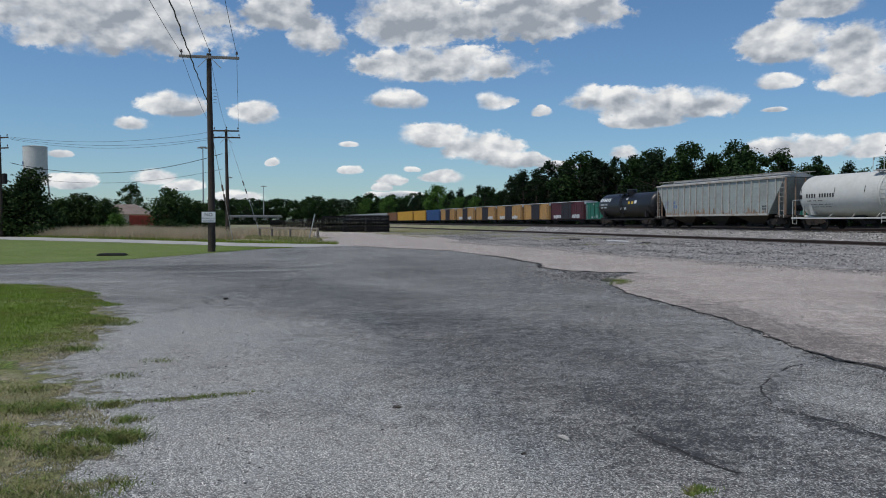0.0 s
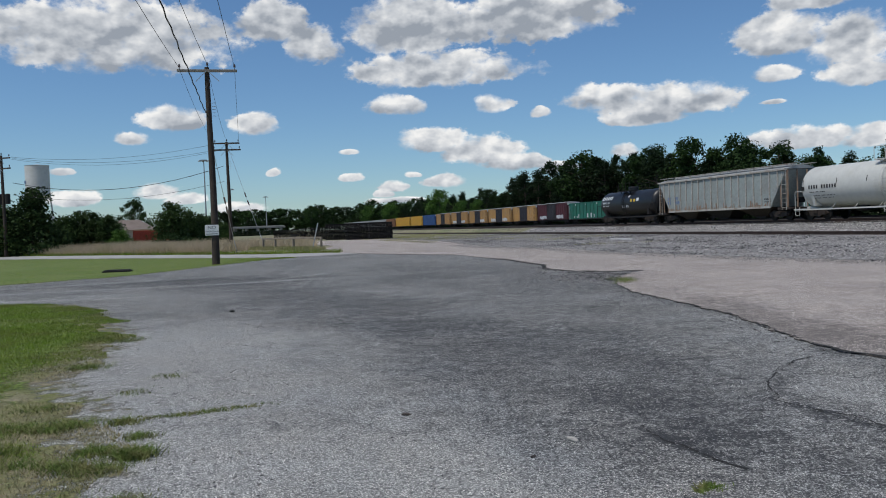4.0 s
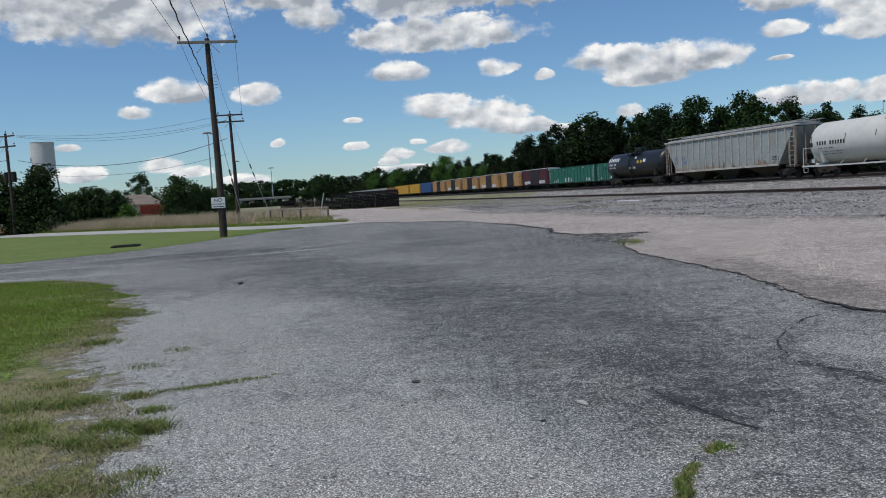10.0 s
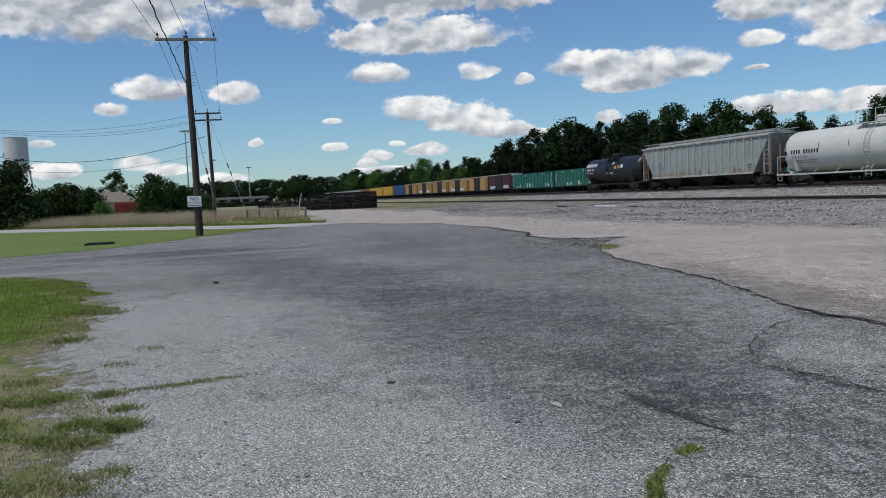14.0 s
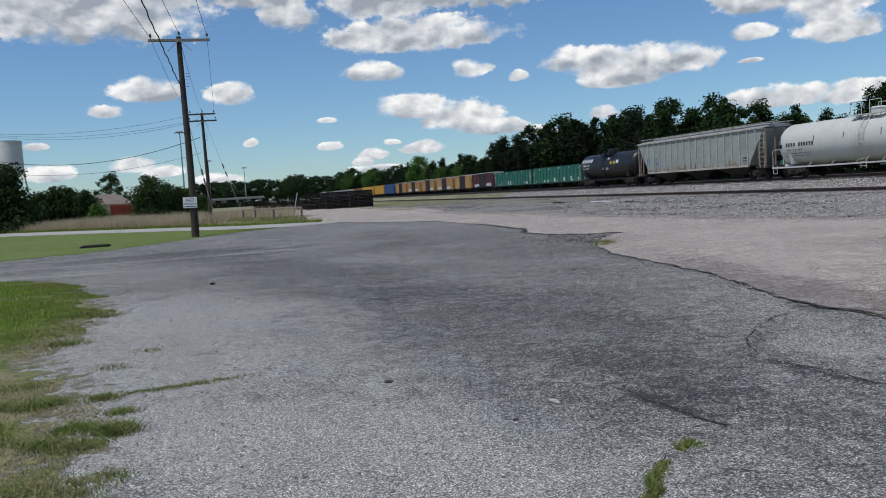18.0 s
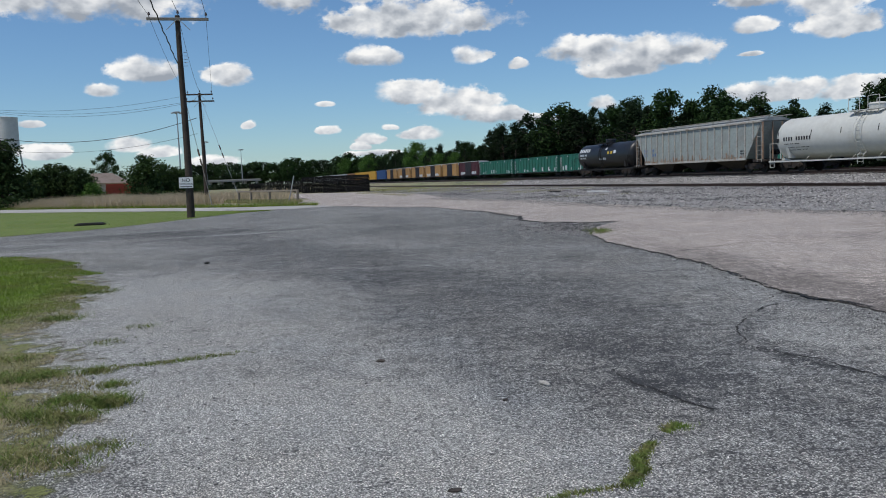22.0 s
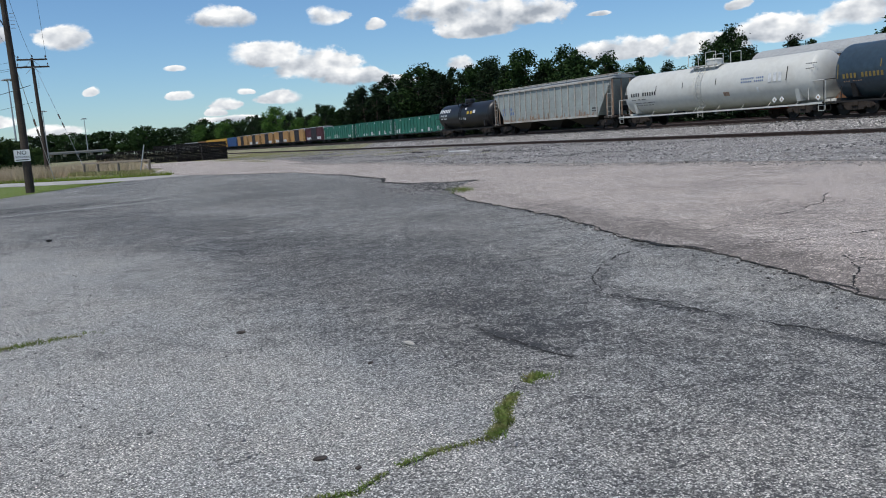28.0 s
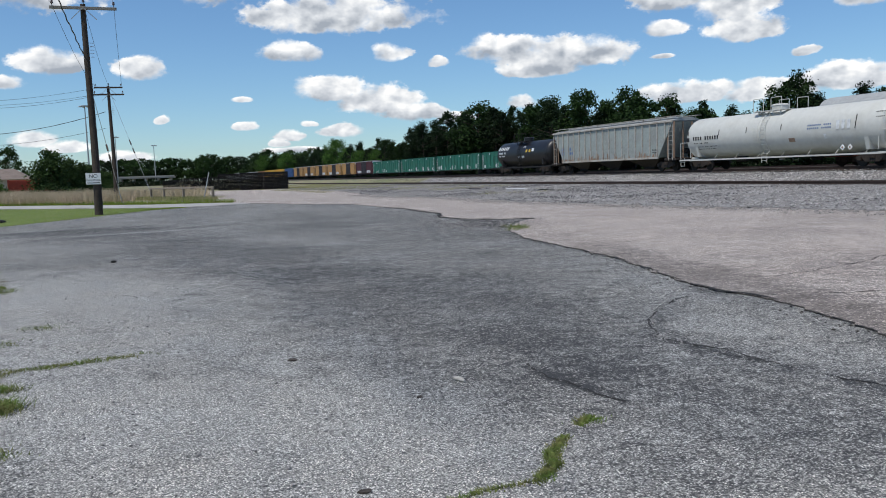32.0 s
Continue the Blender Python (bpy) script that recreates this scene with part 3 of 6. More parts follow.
def tube(bm, pts, radii, seg=8):
    """One smooth connected tube through the points."""
    pts = [Vector(p) for p in pts]
    rings, u = [], None
    for i, p in enumerate(pts):
        d = (pts[min(i + 1, len(pts) - 1)] - pts[max(i - 1, 0)]).normalized()
        if u is None:
            u = Vector((1, 0, 0)) if abs(d.x) < 0.8 else Vector((0, 1, 0))
        u = (u - d * u.dot(d)).normalized()
        w = d.cross(u)
        r = radii[i] if isinstance(radii, (list, tuple)) else radii
        rings.append([bm.verts.new(p + u * (r * math.cos(6.28319 * k / seg)) + w * (r * math.sin(6.28319 * k / seg))) for k in range(seg)])
    for a, b in zip(rings, rings[1:]):
        for k in range(seg):
            bm.faces.new((a[k], a[(k + 1) % seg], b[(k + 1) % seg], b[k]))
    bm.faces.new(rings[0][::-1])
    bm.faces.new(rings[-1])
    return bm


def lathe_y(bm, profile, seg=40, cx=0.0, cz=0.0):
    """A body turned about the y axis: profile rows are (y, radius)."""
    rings = []
    for y, r in profile:
        rings.append([bm.verts.new((cx + r * math.cos(2 * math.pi * k / seg), y, cz + r * math.sin(2 * math.pi * k / seg))) for k in range(seg)])
    for a, b in zip(rings, rings[1:]):
        for k in range(seg):
            bm.faces.new((a[k], a[(k + 1) % seg], b[(k + 1) % seg], b[k]))
    bm.faces.new(rings[0])
    bm.faces.new(rings[-1][::-1])
    bmesh.ops.recalc_face_normals(bm, faces=bm.faces)
    return bm


def prism_y(bm, outline, y0, y1):
    """A body with the same x, z outline from y0 to y1."""
    a = [bm.verts.new((x, y0, z)) for x, z in outline]
    b = [bm.verts.new((x, y1, z)) for x, z in outline]
    n = len(outline)
    for k in range(n):
        bm.faces.new((a[k], a[(k + 1) % n], b[(k + 1) % n], b[k]))
    bm.faces.new(a[::-1])
    bm.faces.new(b)
    bmesh.ops.recalc_face_normals(bm, faces=bm.faces)
    return bm


def quick_mesh(name, verts, faces, mat, label="", category="", kind="", parent=None, group=""):
    me = bpy.data.meshes.new(name)
    me.from_pydata(verts, [], faces)
    for m in (mat if isinstance(mat, (list, tuple)) else [mat]):
        me.materials.append(MAT[m])
    ob = new(name, me)
    ob.parent = parent
    return tagged(ob, label, category, group, kind)


# ---- plan: the tracks run 15 degrees left of straight ahead; d is the distance across them, s along them ----
TURN = 15.0
_c, _s = math.cos(radians(TURN)), math.sin(radians(TURN))


def along(d, s):
    return d * _c - s * _s, d * _s + s * _c


def step(v, a, b):
    t = min(max((v - a) / (b - a), 0.0), 1.0)
    return t * t * (3 - 2 * t)


def height(x, y):
    d = x * _c + y * _s
    return 0.10 * step(d, 24, 33) + 0.64 * step(d, 38.4, 41.2)


def at_track(d, s, z, rz=0.0):
    x, y = along(d, s)
    return pose(x, y, z, 0, 0, TURN + rz)


def curve_at(v, table):
    return float(np.interp(v, [a for a, b in table], [b for a, b in table]))

# ---- ground ----
def build_ground():
    ds = [-3000, -1200, -500, -200, -100, -50, -25, -10, 0, 8, 16, 24, 27, 30, 33, 35, 37, 38.4, 39, 39.6, 40.2, 40.7, 41.2, 42, 45, 50, 60, 80, 120, 250, 600, 1500, 3000]
    ss = [-2500, -1000, -400, -150, -60, -30, -10, 0, 10, 25, 50, 80, 120, 170, 240, 340, 500, 800, 1500, 4000]
    verts, faces = [], []
    for d in ds:
        for s in ss:
            x, y = along(d, s)
            verts.append((x, y, height(x, y) - 0.02))
    n = len(ss)
    for i in range(len(ds) - 1):
        for j in range(n - 1):
            faces.append((i * n + j, (i + 1) * n + j, (i + 1) * n + j + 1, i * n + j + 1))
    quick_mesh("ground", verts, faces, "ground", "dry green and tan open ground out to the woods", "ground", "structure")


def sheet(name, lower, upper, us, rows, z, mat, label, swap=False, ragged=0.0, seed=1.0, category="ground", drop=0.0, edge=None, fine=1, both=False, ends=False):
    """A sheet on the ground between two lines, lower(u) and upper(u). swap: u runs along y and the lines give x."""
    verts, faces, inside = [], [], []
    for u in us:
        a, b = lower(u), upper(u)
        if ragged:
            a += ragged * (noise.fractal((u * 1.7, seed, 0), 1.0, 2.0, 4) + 0.5 * noise.noise((u * 9, seed, 3)) + 0.3 * noise.noise((u * 23, seed, 5)))
        for k in range(rows + 1):
            v = a + (b - a) * (k / rows) ** fine
            x, y = (v, u) if swap else (u, v)
            verts.append((x, y, height(x, y) + z))
            inside.append(min(abs(v - a), abs(b - v) if both else 99.0, abs(u - us[0]) if ends else 99.0, 2.0) / 2.0)
    n = rows + 1
    for i in range(len(us) - 1):
        for j in range(rows):
            f = (i * n + j, (i + 1) * n + j, (i + 1) * n + j + 1, i * n + j + 1)
            faces.append(f[::-1] if swap else f)
    if drop:
        base = len(verts)
        for i in range(len(us)):
            x, y, zz = verts[i * n]
            verts.append((x, y, zz - drop))
        first = len(faces)
        for i in range(len(us) - 1):
            faces.append((i * n, base + i, base + i + 1, (i + 1) * n))
    ob = quick_mesh(name, verts, faces, [mat, edge] if edge else mat, label, category, "structure")
    if not drop:
        ob.data.attributes.new("inside", "FLOAT", "POINT").data.foreach_set("value", inside)
    if drop and edge:
        for p in ob.data.polygons[first:]:
            p.material_index = 1
    return ob


# broken edge of the older paving (x for y), border of the railway gravel, edges of the turf
SLAB_EDGE = [(-25, 4.0), (0, 4.08), (2.55, 4.16), (2.94, 4.15), (3.42, 4.25), (4.17, 4.33), (4.8, 4.29), (5.6, 4.41), (6.56, 4.46), (7.97, 4.48), (8.7, 4.27), (9.46, 4.18), (10.6, 4.26), (12.3, 4.32), (14.1, 4.15), (16.6, 3.85), (18.9, 4.0), (21.0, 4.55),
             (22.4, 5.1), (23.3, 5.75), (23.5, 4.6), (24.4, 3.7), (26.0, 3.2), (28.5, 3.5), (30.5, 3.0), (33, 2.7), (36.3, 1.7), (41.3, 0.4), (44.8, -2.6), (51, -6.6), (60, -9.6), (75, -10.5), (112, -24)]
GRAVEL_EDGE = [(-25, 26), (0, 19.3), (10.7, 16.9), (15.4, 15.6), (18.6, 14.5), (23, 12.9), (26.8, 10.9), (37, 7.4), (45, 6.0), (54, 2.2), (77, -0.5), (112, -9)]
TURF_EDGE = [(-25, -1.9), (3.5, -2.15), (4.3, -2.3), (4.9, -2.6), (5.5, -2.7), (6.2, -3.2), (6.9, -3.3), (7.9, -4.15), (9.3, -4.7), (10.7, -4.85), (12.3, -5.25), (14.9, -6.7), (17.5, -8.2), (18.9, -9.6), (19.4, -30)]
DRIVE_EDGE = [(-70, 14), (-40, 20), (-24, 24.4), (-15.2, 27.5), (-12.6, 30.6), (-11.4, 35.7), (-10.0, 43.6), (-8.8, 45.6)]
LANE_NEAR = [(-140, 118), (-60, 77), (-37, 66.5), (-23.4, 57), (-10.7, 46.9), (-7.5, 46.2), (-5.5, 48.5)]
LANE_FAR = [(-140, 133), (-60, 92), (-44, 80.5), (-27.8, 68), (-12.7, 55), (-7.4, 53), (-5.5, 50)]


def spaced(a, b, n):
    return [a + (b - a) * i / n for i in range(n + 1)]


build_ground()
sheet("pavement_dark", lambda u: -75.0, lambda u: curve_at(u, SLAB_EDGE) + 0.9, spaced(-25, 52, 60), 10, 0.0, "asphalt",
      "worn dark grey chip-sealed asphalt with stains and bare stone", swap=True, category="pavement")
_ys = sorted(spaced(-25, 0, 20) + spaced(0.3, 30, 330) + spaced(30.5, 112, 90))
sheet("pavement_pale", lambda u: curve_at(u, SLAB_EDGE), lambda u: curve_at(u, GRAVEL_EDGE) + 2.0, _ys, 8, 0.016, "slab",
      "older pinkish grey asphalt paving with a broken raised edge", swap=True, ragged=0.10, category="pavement", drop=0.016, edge="slab_edge")
sheet("gravel_yard", lambda u: curve_at(u, GRAVEL_EDGE), lambda u: (40.9 - u * _s) / _c, spaced(-25, 112, 274), 60, 0.032, "ballast",
      "pale grey railway gravel beside the tracks", swap=True, ragged=0.35, seed=7.0, category="gravel")
sheet("lawn_near", lambda u: curve_at(u, TURF_EDGE) + 0.55, lambda u: -75.0, spaced(-25, 19.4, 300), 30, 0.006, "soil", "patchy green verge thinning into bare soil", swap=True,
      ragged=0.22, seed=3.0, category="grass", fine=3)
sheet("lawn_lush", lambda u: curve_at(u, TURF_EDGE) - 0.1, lambda u: -75.0, spaced(7.2, 19.3, 160), 30, 0.012, "turf", "lush green verge grass", swap=True,
      ragged=0.3, seed=4.0, category="grass", fine=3, ends=True)
sheet("lawn_far", lambda u: curve_at(u, DRIVE_EDGE), lambda u: curve_at(u, LANE_NEAR) + 0.3, spaced(-70, -8.6, 150), 24, 0.010, "turf", "mown green verge between drive and lane",
      ragged=0.25, seed=5.0, category="grass")
sheet("lane", lambda u: curve_at(u, LANE_NEAR), lambda u: curve_at(u, LANE_FAR), spaced(-140, -5.5, 120), 12, 0.02, "lane", "narrow pale gravel lane", ragged=0.2, seed=9.0, category="lane", both=True)


def yard_bed():
    """Dark cinder ground between and beyond the tracks."""
    verts, faces = [], []
    ss = spaced(-30, 580, 122)
    for s in ss:
        for d in (45.6, 52, 62, 76, 90, 170):
            x, y = along(d + noise.noise((s * 0.1, d, 0)) * (1.5 if d > 80 else 0.2), s)
            verts.append((x, y, height(x, y) + 0.02))
    for i in range(len(ss) - 1):
        for j in range(5):
            faces.append((i * 6 + j, i * 6 + j + 1, i * 6 + j + 7, i * 6 + j + 6))
    quick_mesh("yard_ground", verts, faces, "cinder", "dark cinder ground between the far tracks", "ground", "structure")


yard_bed()

# ---- tracks ----
def rail_mesh(length):
    bm = bmesh.new()
    prism_y(bm, [(-0.07, -0.17), (0.07, -0.17), (0.065, -0.15), (0.012, -0.135), (0.012, -0.045), (0.036, -0.035), (0.036, 0.0), (-0.036, 0.0), (-0.036, -0.035),
                 (-0.012, -0.045), (-0.012, -0.135), (-0.065, -0.15)], 0, length)
    return bm


def build_track(name, d, s0, s1, top, tie_step, ties, label):
    """A railway track: two rails laid in lengths, ties under them, and the bed they lie in."""
    t = thing(name, at_track(d, s0, top), label, "railway track", "yard tracks", "structure")
    n = max(1, round((s1 - s0) / 24.0))
    seg = (s1 - s0) / n
    first = None
    for i in range(n):
        for side in (-0.76, 0.76):
            if first is None:
                first = part("rail", rail_mesh(seg - 0.012), "rail", t)
                first.matrix_basis = pose(side, 0, 0)
            else:
                again(first, side, i * seg, 0)
    tie = None
    for i in range(ties):
        if tie is None:
            tie = part("tie", box(bmesh.new(), (0, 0, -0.26), (2.6, 0.22, 0.18), bevel=0.012), "tie", t)
            tie.matrix_basis = pose(0, 0.3, 0)
        else:
            again(tie, random.uniform(-0.06, 0.06), 0.3 + i * tie_step + random.uniform(-0.03, 0.03), random.uniform(-0.012, 0.008), random.uniform(-1.5, 1.5))
    return t


build_track("siding_track", 36.0, -20, 380, 0.30, 0.56, 230, "low siding with rusty rails half sunk in gravel")
build_track("main_track", 43.0, -20, 420, 0.97, 0.55, 230, "raised track with rusty rails on a gravel bank")
build_track("second_track", 48.2, -20, 420, 0.95, 0.55, 20, "track with rusty rails behind the standing train")
build_track("far_track", 69.5, 20, 600, 0.95, 0.55, 20, "far track with rusty rails used by the moving train")


def build_bank(name, d, width, s0, s1, z, mat, label):
    """Shouldered bed of gravel under a track."""
    verts, faces = [], []
    prof = [(-width, 0.0), (-width + 0.5, 0.6), (-1.5, 1.0), (1.5, 1.0), (width - 0.5, 0.6), (width, 0.0)]
    n = int((s1 - s0) / 0.8)
    for i in range(n + 1):
        s = s0 + (s1 - s0) * i / n
        for dx, k in prof:
            x, y = along(d + dx + 0.12 * noise.noise((s * 0.9, dx, d)), s)
            g = height(x, y)
            verts.append((x, y, g - 0.02 + (z - g) * k + 0.05 * noise.noise((s * 1.3, dx * 2, d + 5)) * (0.4 + k)))
    m = len(prof)
    for i in range(n):
        for j in range(m - 1):
            faces.append((i * m + j, i * m + j + 1, (i + 1) * m + j + 1, (i + 1) * m + j))
    quick_mesh(name, verts, faces, mat, label, "gravel bed", "structure")


build_bank("ballast_bed_siding", 36.0, 2.2, -20, 380, 0.13, "ballast", "grey gravel bed of the siding")
build_bank("ballast_bed_main", 43.0, 3.1, -20, 420, 0.79, "ballast", "grey gravel bank under the main track")

# ---- railway cars: local x across the track (camera side is minus), y along it, z from the rail top ----
def add_truck(car, y):
    """A two-axle truck: side frames and bolster, with wheels and springs under it."""
    bm = bmesh.new()
    for x in (-1.0, 1.0):
        prism = [(-1.25, 0.50), (-1.05, 0.66), (-0.55, 0.72), (0.55, 0.72), (1.05, 0.66), (1.25, 0.50), (1.05, 0.42), (0.75, 0.50), (0.5, 0.28), (-0.5, 0.28), (-0.75, 0.50), (-1.05, 0.42)]
        a = [bm.verts.new((x - 0.07, p, z)) for p, z in prism]
        b = [bm.verts.new((x + 0.07, p, z)) for p, z in prism]
        for k in range(len(prism)):
            bm.faces.new((a[k], a[(k + 1) % len(prism)], b[(k + 1) % len(prism)], b[k]))
        bm.faces.new(a), bm.faces.new(b[::-1])
        for p in (-0.89, 0.89):
            box(bm, (x * 1.07, p, 0.48), (0.14, 0.26, 0.24), bevel=0.02)
    box(bm, (0, 0, 0.62), (2.3, 0.4, 0.26), bevel=0.03)
    bmesh.ops.recalc_face_normals(bm, faces=bm.faces)
    truck = part("truck", bm, "steel", car, "rusty brown cast truck")
    truck.matrix_basis = pose(0, y, 0)
    wheel = None
    for p in (-0.89, 0.89):
        for x in (-0.76, 0.76):
            if wheel is None:
                wb = bmesh.new()
                cyl(wb, (-0.07, 0, 0), (0.07, 0, 0), 0.42, seg=24)
                cyl(wb, (-0.09, 0, 0), (0.09, 0, 0), 0.14, seg=12)
                wheel = part("wheel", wb, "grime", truck)
                wheel.matrix_basis = pose(x, p, 0.42)
            else:
                again(wheel, x, p, 0.42)
    sb = bmesh.new()
    for k in (-0.16, 0.0, 0.16):
        cyl(sb, (0, k, 0.30), (0, k, 0.52), 0.065, seg=8)
    spring = part("spring", sb, "grime", truck)
    spring.matrix_basis = pose(-1.03, 0, 0)
    again(spring, 1.03, 0, 0)
    return truck


def add_coupler(car, y, way):
    bm = bmesh.new()
    box(bm, (0, y + way * 0.32, 0.86), (0.2, 0.7, 0.2), bevel=0.02)
    box(bm, (0, y + way * 0.72, 0.86), (0.34, 0.22, 0.3), bevel=0.05)
    part("coupler", bm, "grime", car)


def ladder_mesh(h, w=0.45, n=None, r=0.018):
    bm = bmesh.new()
    for y in (-w / 2, w / 2):
        cyl(bm, (0, y, 0), (0, y, h), r, seg=6)
    n = n or int(h / 0.33)
    for k in range(n):
        z = h * (k + 0.5) / n
        cyl(bm, (0, -w / 2, z), (0, w / 2, z), r * 0.8, seg=5)
    return bm


def letters(bm, r, cz, y, z, text_w, h, n, gap=(), cx=0.0):
    """A row of n block characters on the camera side of a tank shell of radius r about the axis at cz."""
    w = text_w / n
    for k in range(n):
        if k in gap:
            continue
        yy = y - k * w
        dz = z - cz
        x = -math.sqrt(max(r * r - dz * dz, 0.01)) - 0.008
        tilt = math.degrees(math.asin(dz / r))
        box(bm, (x + cx, yy, z), (0.012, w * 0.56, h), ry=tilt)
    return bm


def shell_profile(half, r, head=0.62):
    rows = []
    for k in range(9):
        a = math.pi / 2 * k / 8
        rows.append((-half + head * (1 - math.cos(a)), max(r * math.sin(a), 0.02)))
    full = rows + [(-half * 0.5, r), (0, r), (half * 0.5, r)] + [(-y, q) for y, q in reversed(rows)]
    return full


def tank_car(m, half, r, cz, paint, label, marks, frame_paint, bands=(), stripes=(), dome_y=0.0, rail_paint="grime", plate="pale", group="standing freight train", texts=()):
    car = thing("tank_car", m, label, "railway car", group)
    shell = part("tank_shell", lathe_y(bmesh.new(), shell_profile(half, r), 48, 0, cz), paint, car, smooth=True)
    for y, w in bands:
        bm = bmesh.new()
        lathe_y(bm, [(y - w / 2, r * 0.98), (y - w / 2, r + 0.02), (y + w / 2, r + 0.02), (y + w / 2, r * 0.98)], 48, 0, cz)
        part("band", bm, paint if w > 0.2 else "grime", shell)
    # end sills, side walkway and braces
    end = half + 0.55
    for way in (-1, 1):
        bm = bmesh.new()
        box(bm, (0, way * (end - 0.6), 0.80), (2.9, 1.2, 0.12), bevel=0.01)
        box(bm, (0, way * (end - 1.4), 0.86), (0.7, 2.6, 0.32), bevel=0.02)
        part("end_sill", bm, frame_paint, car)
        bm = bmesh.new()
        prism = [(-1.25, 1.02), (1.25, 1.02), (r * 0.93, cz - r * 0.42), (0.6, cz - r * 0.88), (-0.6, cz - r * 0.88), (-r * 0.93, cz - r * 0.42)]
        prism_y(bm, prism, way * (half - 1.5) - 0.14, way * (half - 1.5) + 0.14)
        part("saddle", bm, frame_paint, car)
        add_truck(car, way * (half - 1.35))
        add_coupler(car, way * end, way)
        for x in (-1.38, 1.38):
            bm = bmesh.new()
            pipe(bm, [(x, way * (end - 0.08), 0.45), (x, way * (end - 0.08), 2.15), (x, way * (end - 1.25), 2.15), (x, way * (end - 1.25), 1.0)], 0.025)
            part("end_railing", bm, rail_paint, car)
            bm = bmesh.new()
            for z in (0.35, 0.65):
                pipe(bm, [(x, way * (end - 0.1), 1.0), (x, way * (end - 0.1), z), (x, way * (end - 0.55), z), (x, way * (end - 0.55), 1.0)], 0.02)
            part("step", bm, rail_paint, car)
    for x in (-1.40, 1.40):
        bm = bmesh.new()
        box(bm, (x, 0, 0.78), (0.09, 2 * end - 2, 0.10))
        k = -half + 1.6
        while k < half - 1.4:
            pipe(bm, [(x, k, 0.78), (x * 0.7, k, cz - r * 0.8)], 0.02, 5)
            k += 2.2
        part("side_rail", bm, frame_paint, car)
    # gear under the belly
    bm = bmesh.new()
    box(bm, (0, 0, cz - r - 0.08), (0.7, 2 * half - 4, 0.16), bevel=0.02)
    cyl(bm, (-0.5, half * 0.35, 0.75), (-0.5, half * 0.35 + 1.0, 0.75), 0.2, seg=12)
    cyl(bm, (0.2, -half * 0.3, 0.72), (0.2, -half * 0.3 + 0.6, 0.72), 0.24, seg=12)
    pipe(bm, [(-0.6, -half + 3, 0.7), (-0.6, half - 3, 0.7)], 0.03)
    part("brake_gear", bm, "grime", car)
    bm = bmesh.new()
    cyl(bm, (0, 0.4, cz - r - 0.28), (0, 0.4, cz - r + 0.05), 0.2, seg=12)
    part("outlet_valve", bm, frame_paint, car)
    # dome, platform and railing on top, ladders at the sides
    top = cz + r
    bm = bmesh.new()
    cyl(bm, (0, dome_y, top - 0.15), (0, dome_y, top + 0.36), 0.55, seg=20)
    cyl(bm, (0, dome_y, top + 0.36), (0, dome_y, top + 0.46), 0.6, 0.48, seg=20)
    dome = part("valve_housing", bm, paint, car)
    bm = bmesh.new()
    for x in (-0.95, 0.95):
        box(bm, (x, dome_y, top - 0.02), (0.5, 2.6, 0.05))
    for y in (-1.15, 1.15):
        box(bm, (0, dome_y + y, top - 0.0), (2.3, 0.4, 0.05))
    for x in (-0.95, 0.95):
        for y in (-1, 0, 1):
            box(bm, (x, dome_y + y, top - 0.16), (0.06, 0.06, 0.28))
    part("platform", bm, frame_paint, car)
    for x in (-1.18, 1.18):
        bm = bmesh.new()
        pipe(bm, [(x, dome_y - 1.3, top - 0.02), (x, dome_y - 1.3, top + 0.85), (x, dome_y - 0.35, top + 0.85), (x, dome_y - 0.35, top - 0.02)], 0.024)
        pipe(bm, [(x, dome_y + 0.35, top - 0.02), (x, dome_y + 0.35, top + 0.85), (x, dome_y + 1.3, top + 0.85), (x, dome_y + 1.3, top - 0.02)], 0.024)
        part("safety_railing", bm, rail_paint, car)
        bm = bmesh.new()
        pts = []
        sg = 1 if x > 0 else -1
        for k in range(9):
            a = radians(-62 + k * 15.5)
            pts.append((sg * (r + 0.10) * math.cos(a), cz + (r + 0.10) * math.sin(a)))
        pts = [(sg * 1.42, 0.42)] + [(sg * 1.42, 1.0)] + [(max(abs(px), 0.3) * sg, pz) for px, pz in pts[1:]]
        for yy in (dome_y - 0.24, dome_y + 0.24):
            pipe(bm, [(px, yy, pz) for px, pz in pts], 0.02, 6)
        for (ax, az_), (bx, bz) in zip(pts, pts[1:]):
            for q in (0.25, 0.75):
                cyl(bm, (ax + (bx - ax) * q, dome_y - 0.24, az_ + (bz - az_) * q), (ax + (bx - ax) * q, dome_y + 0.24, az_ + (bz - az_) * q), 0.016, seg=5)
        part("ladder", bm, rail_paint, car)
    # stripes, plates and lettering
    for y, z, h, mat in stripes:
        y = min(max(y, 0.64 - half), half - 0.64)
        bm = letters(bmesh.new(), r, cz, y, z, 0.09, h, 1)
        part("stripe", bm, mat, shell)
    for y, z, w, h, n, gap, mat in marks:
        y = min(y, half - 0.64)
        bm = letters(bmesh.new(), r, cz, y, z, w, h, n, gap)
        part("lettering", bm, mat, shell)
    for y, z, mat in texts:
        bm = bmesh.new()
        box(bm, (-1.47, y, z), (0.02, 0.26, 0.26), rx=45)
        pl = part("placard", bm, "sign_white", car, "white diamond hazard placard")
        part("placard_symbol", box(bmesh.new(), (-1.484, y, z), (0.01, 0.11, 0.11), rx=45), mat, pl)
    return car


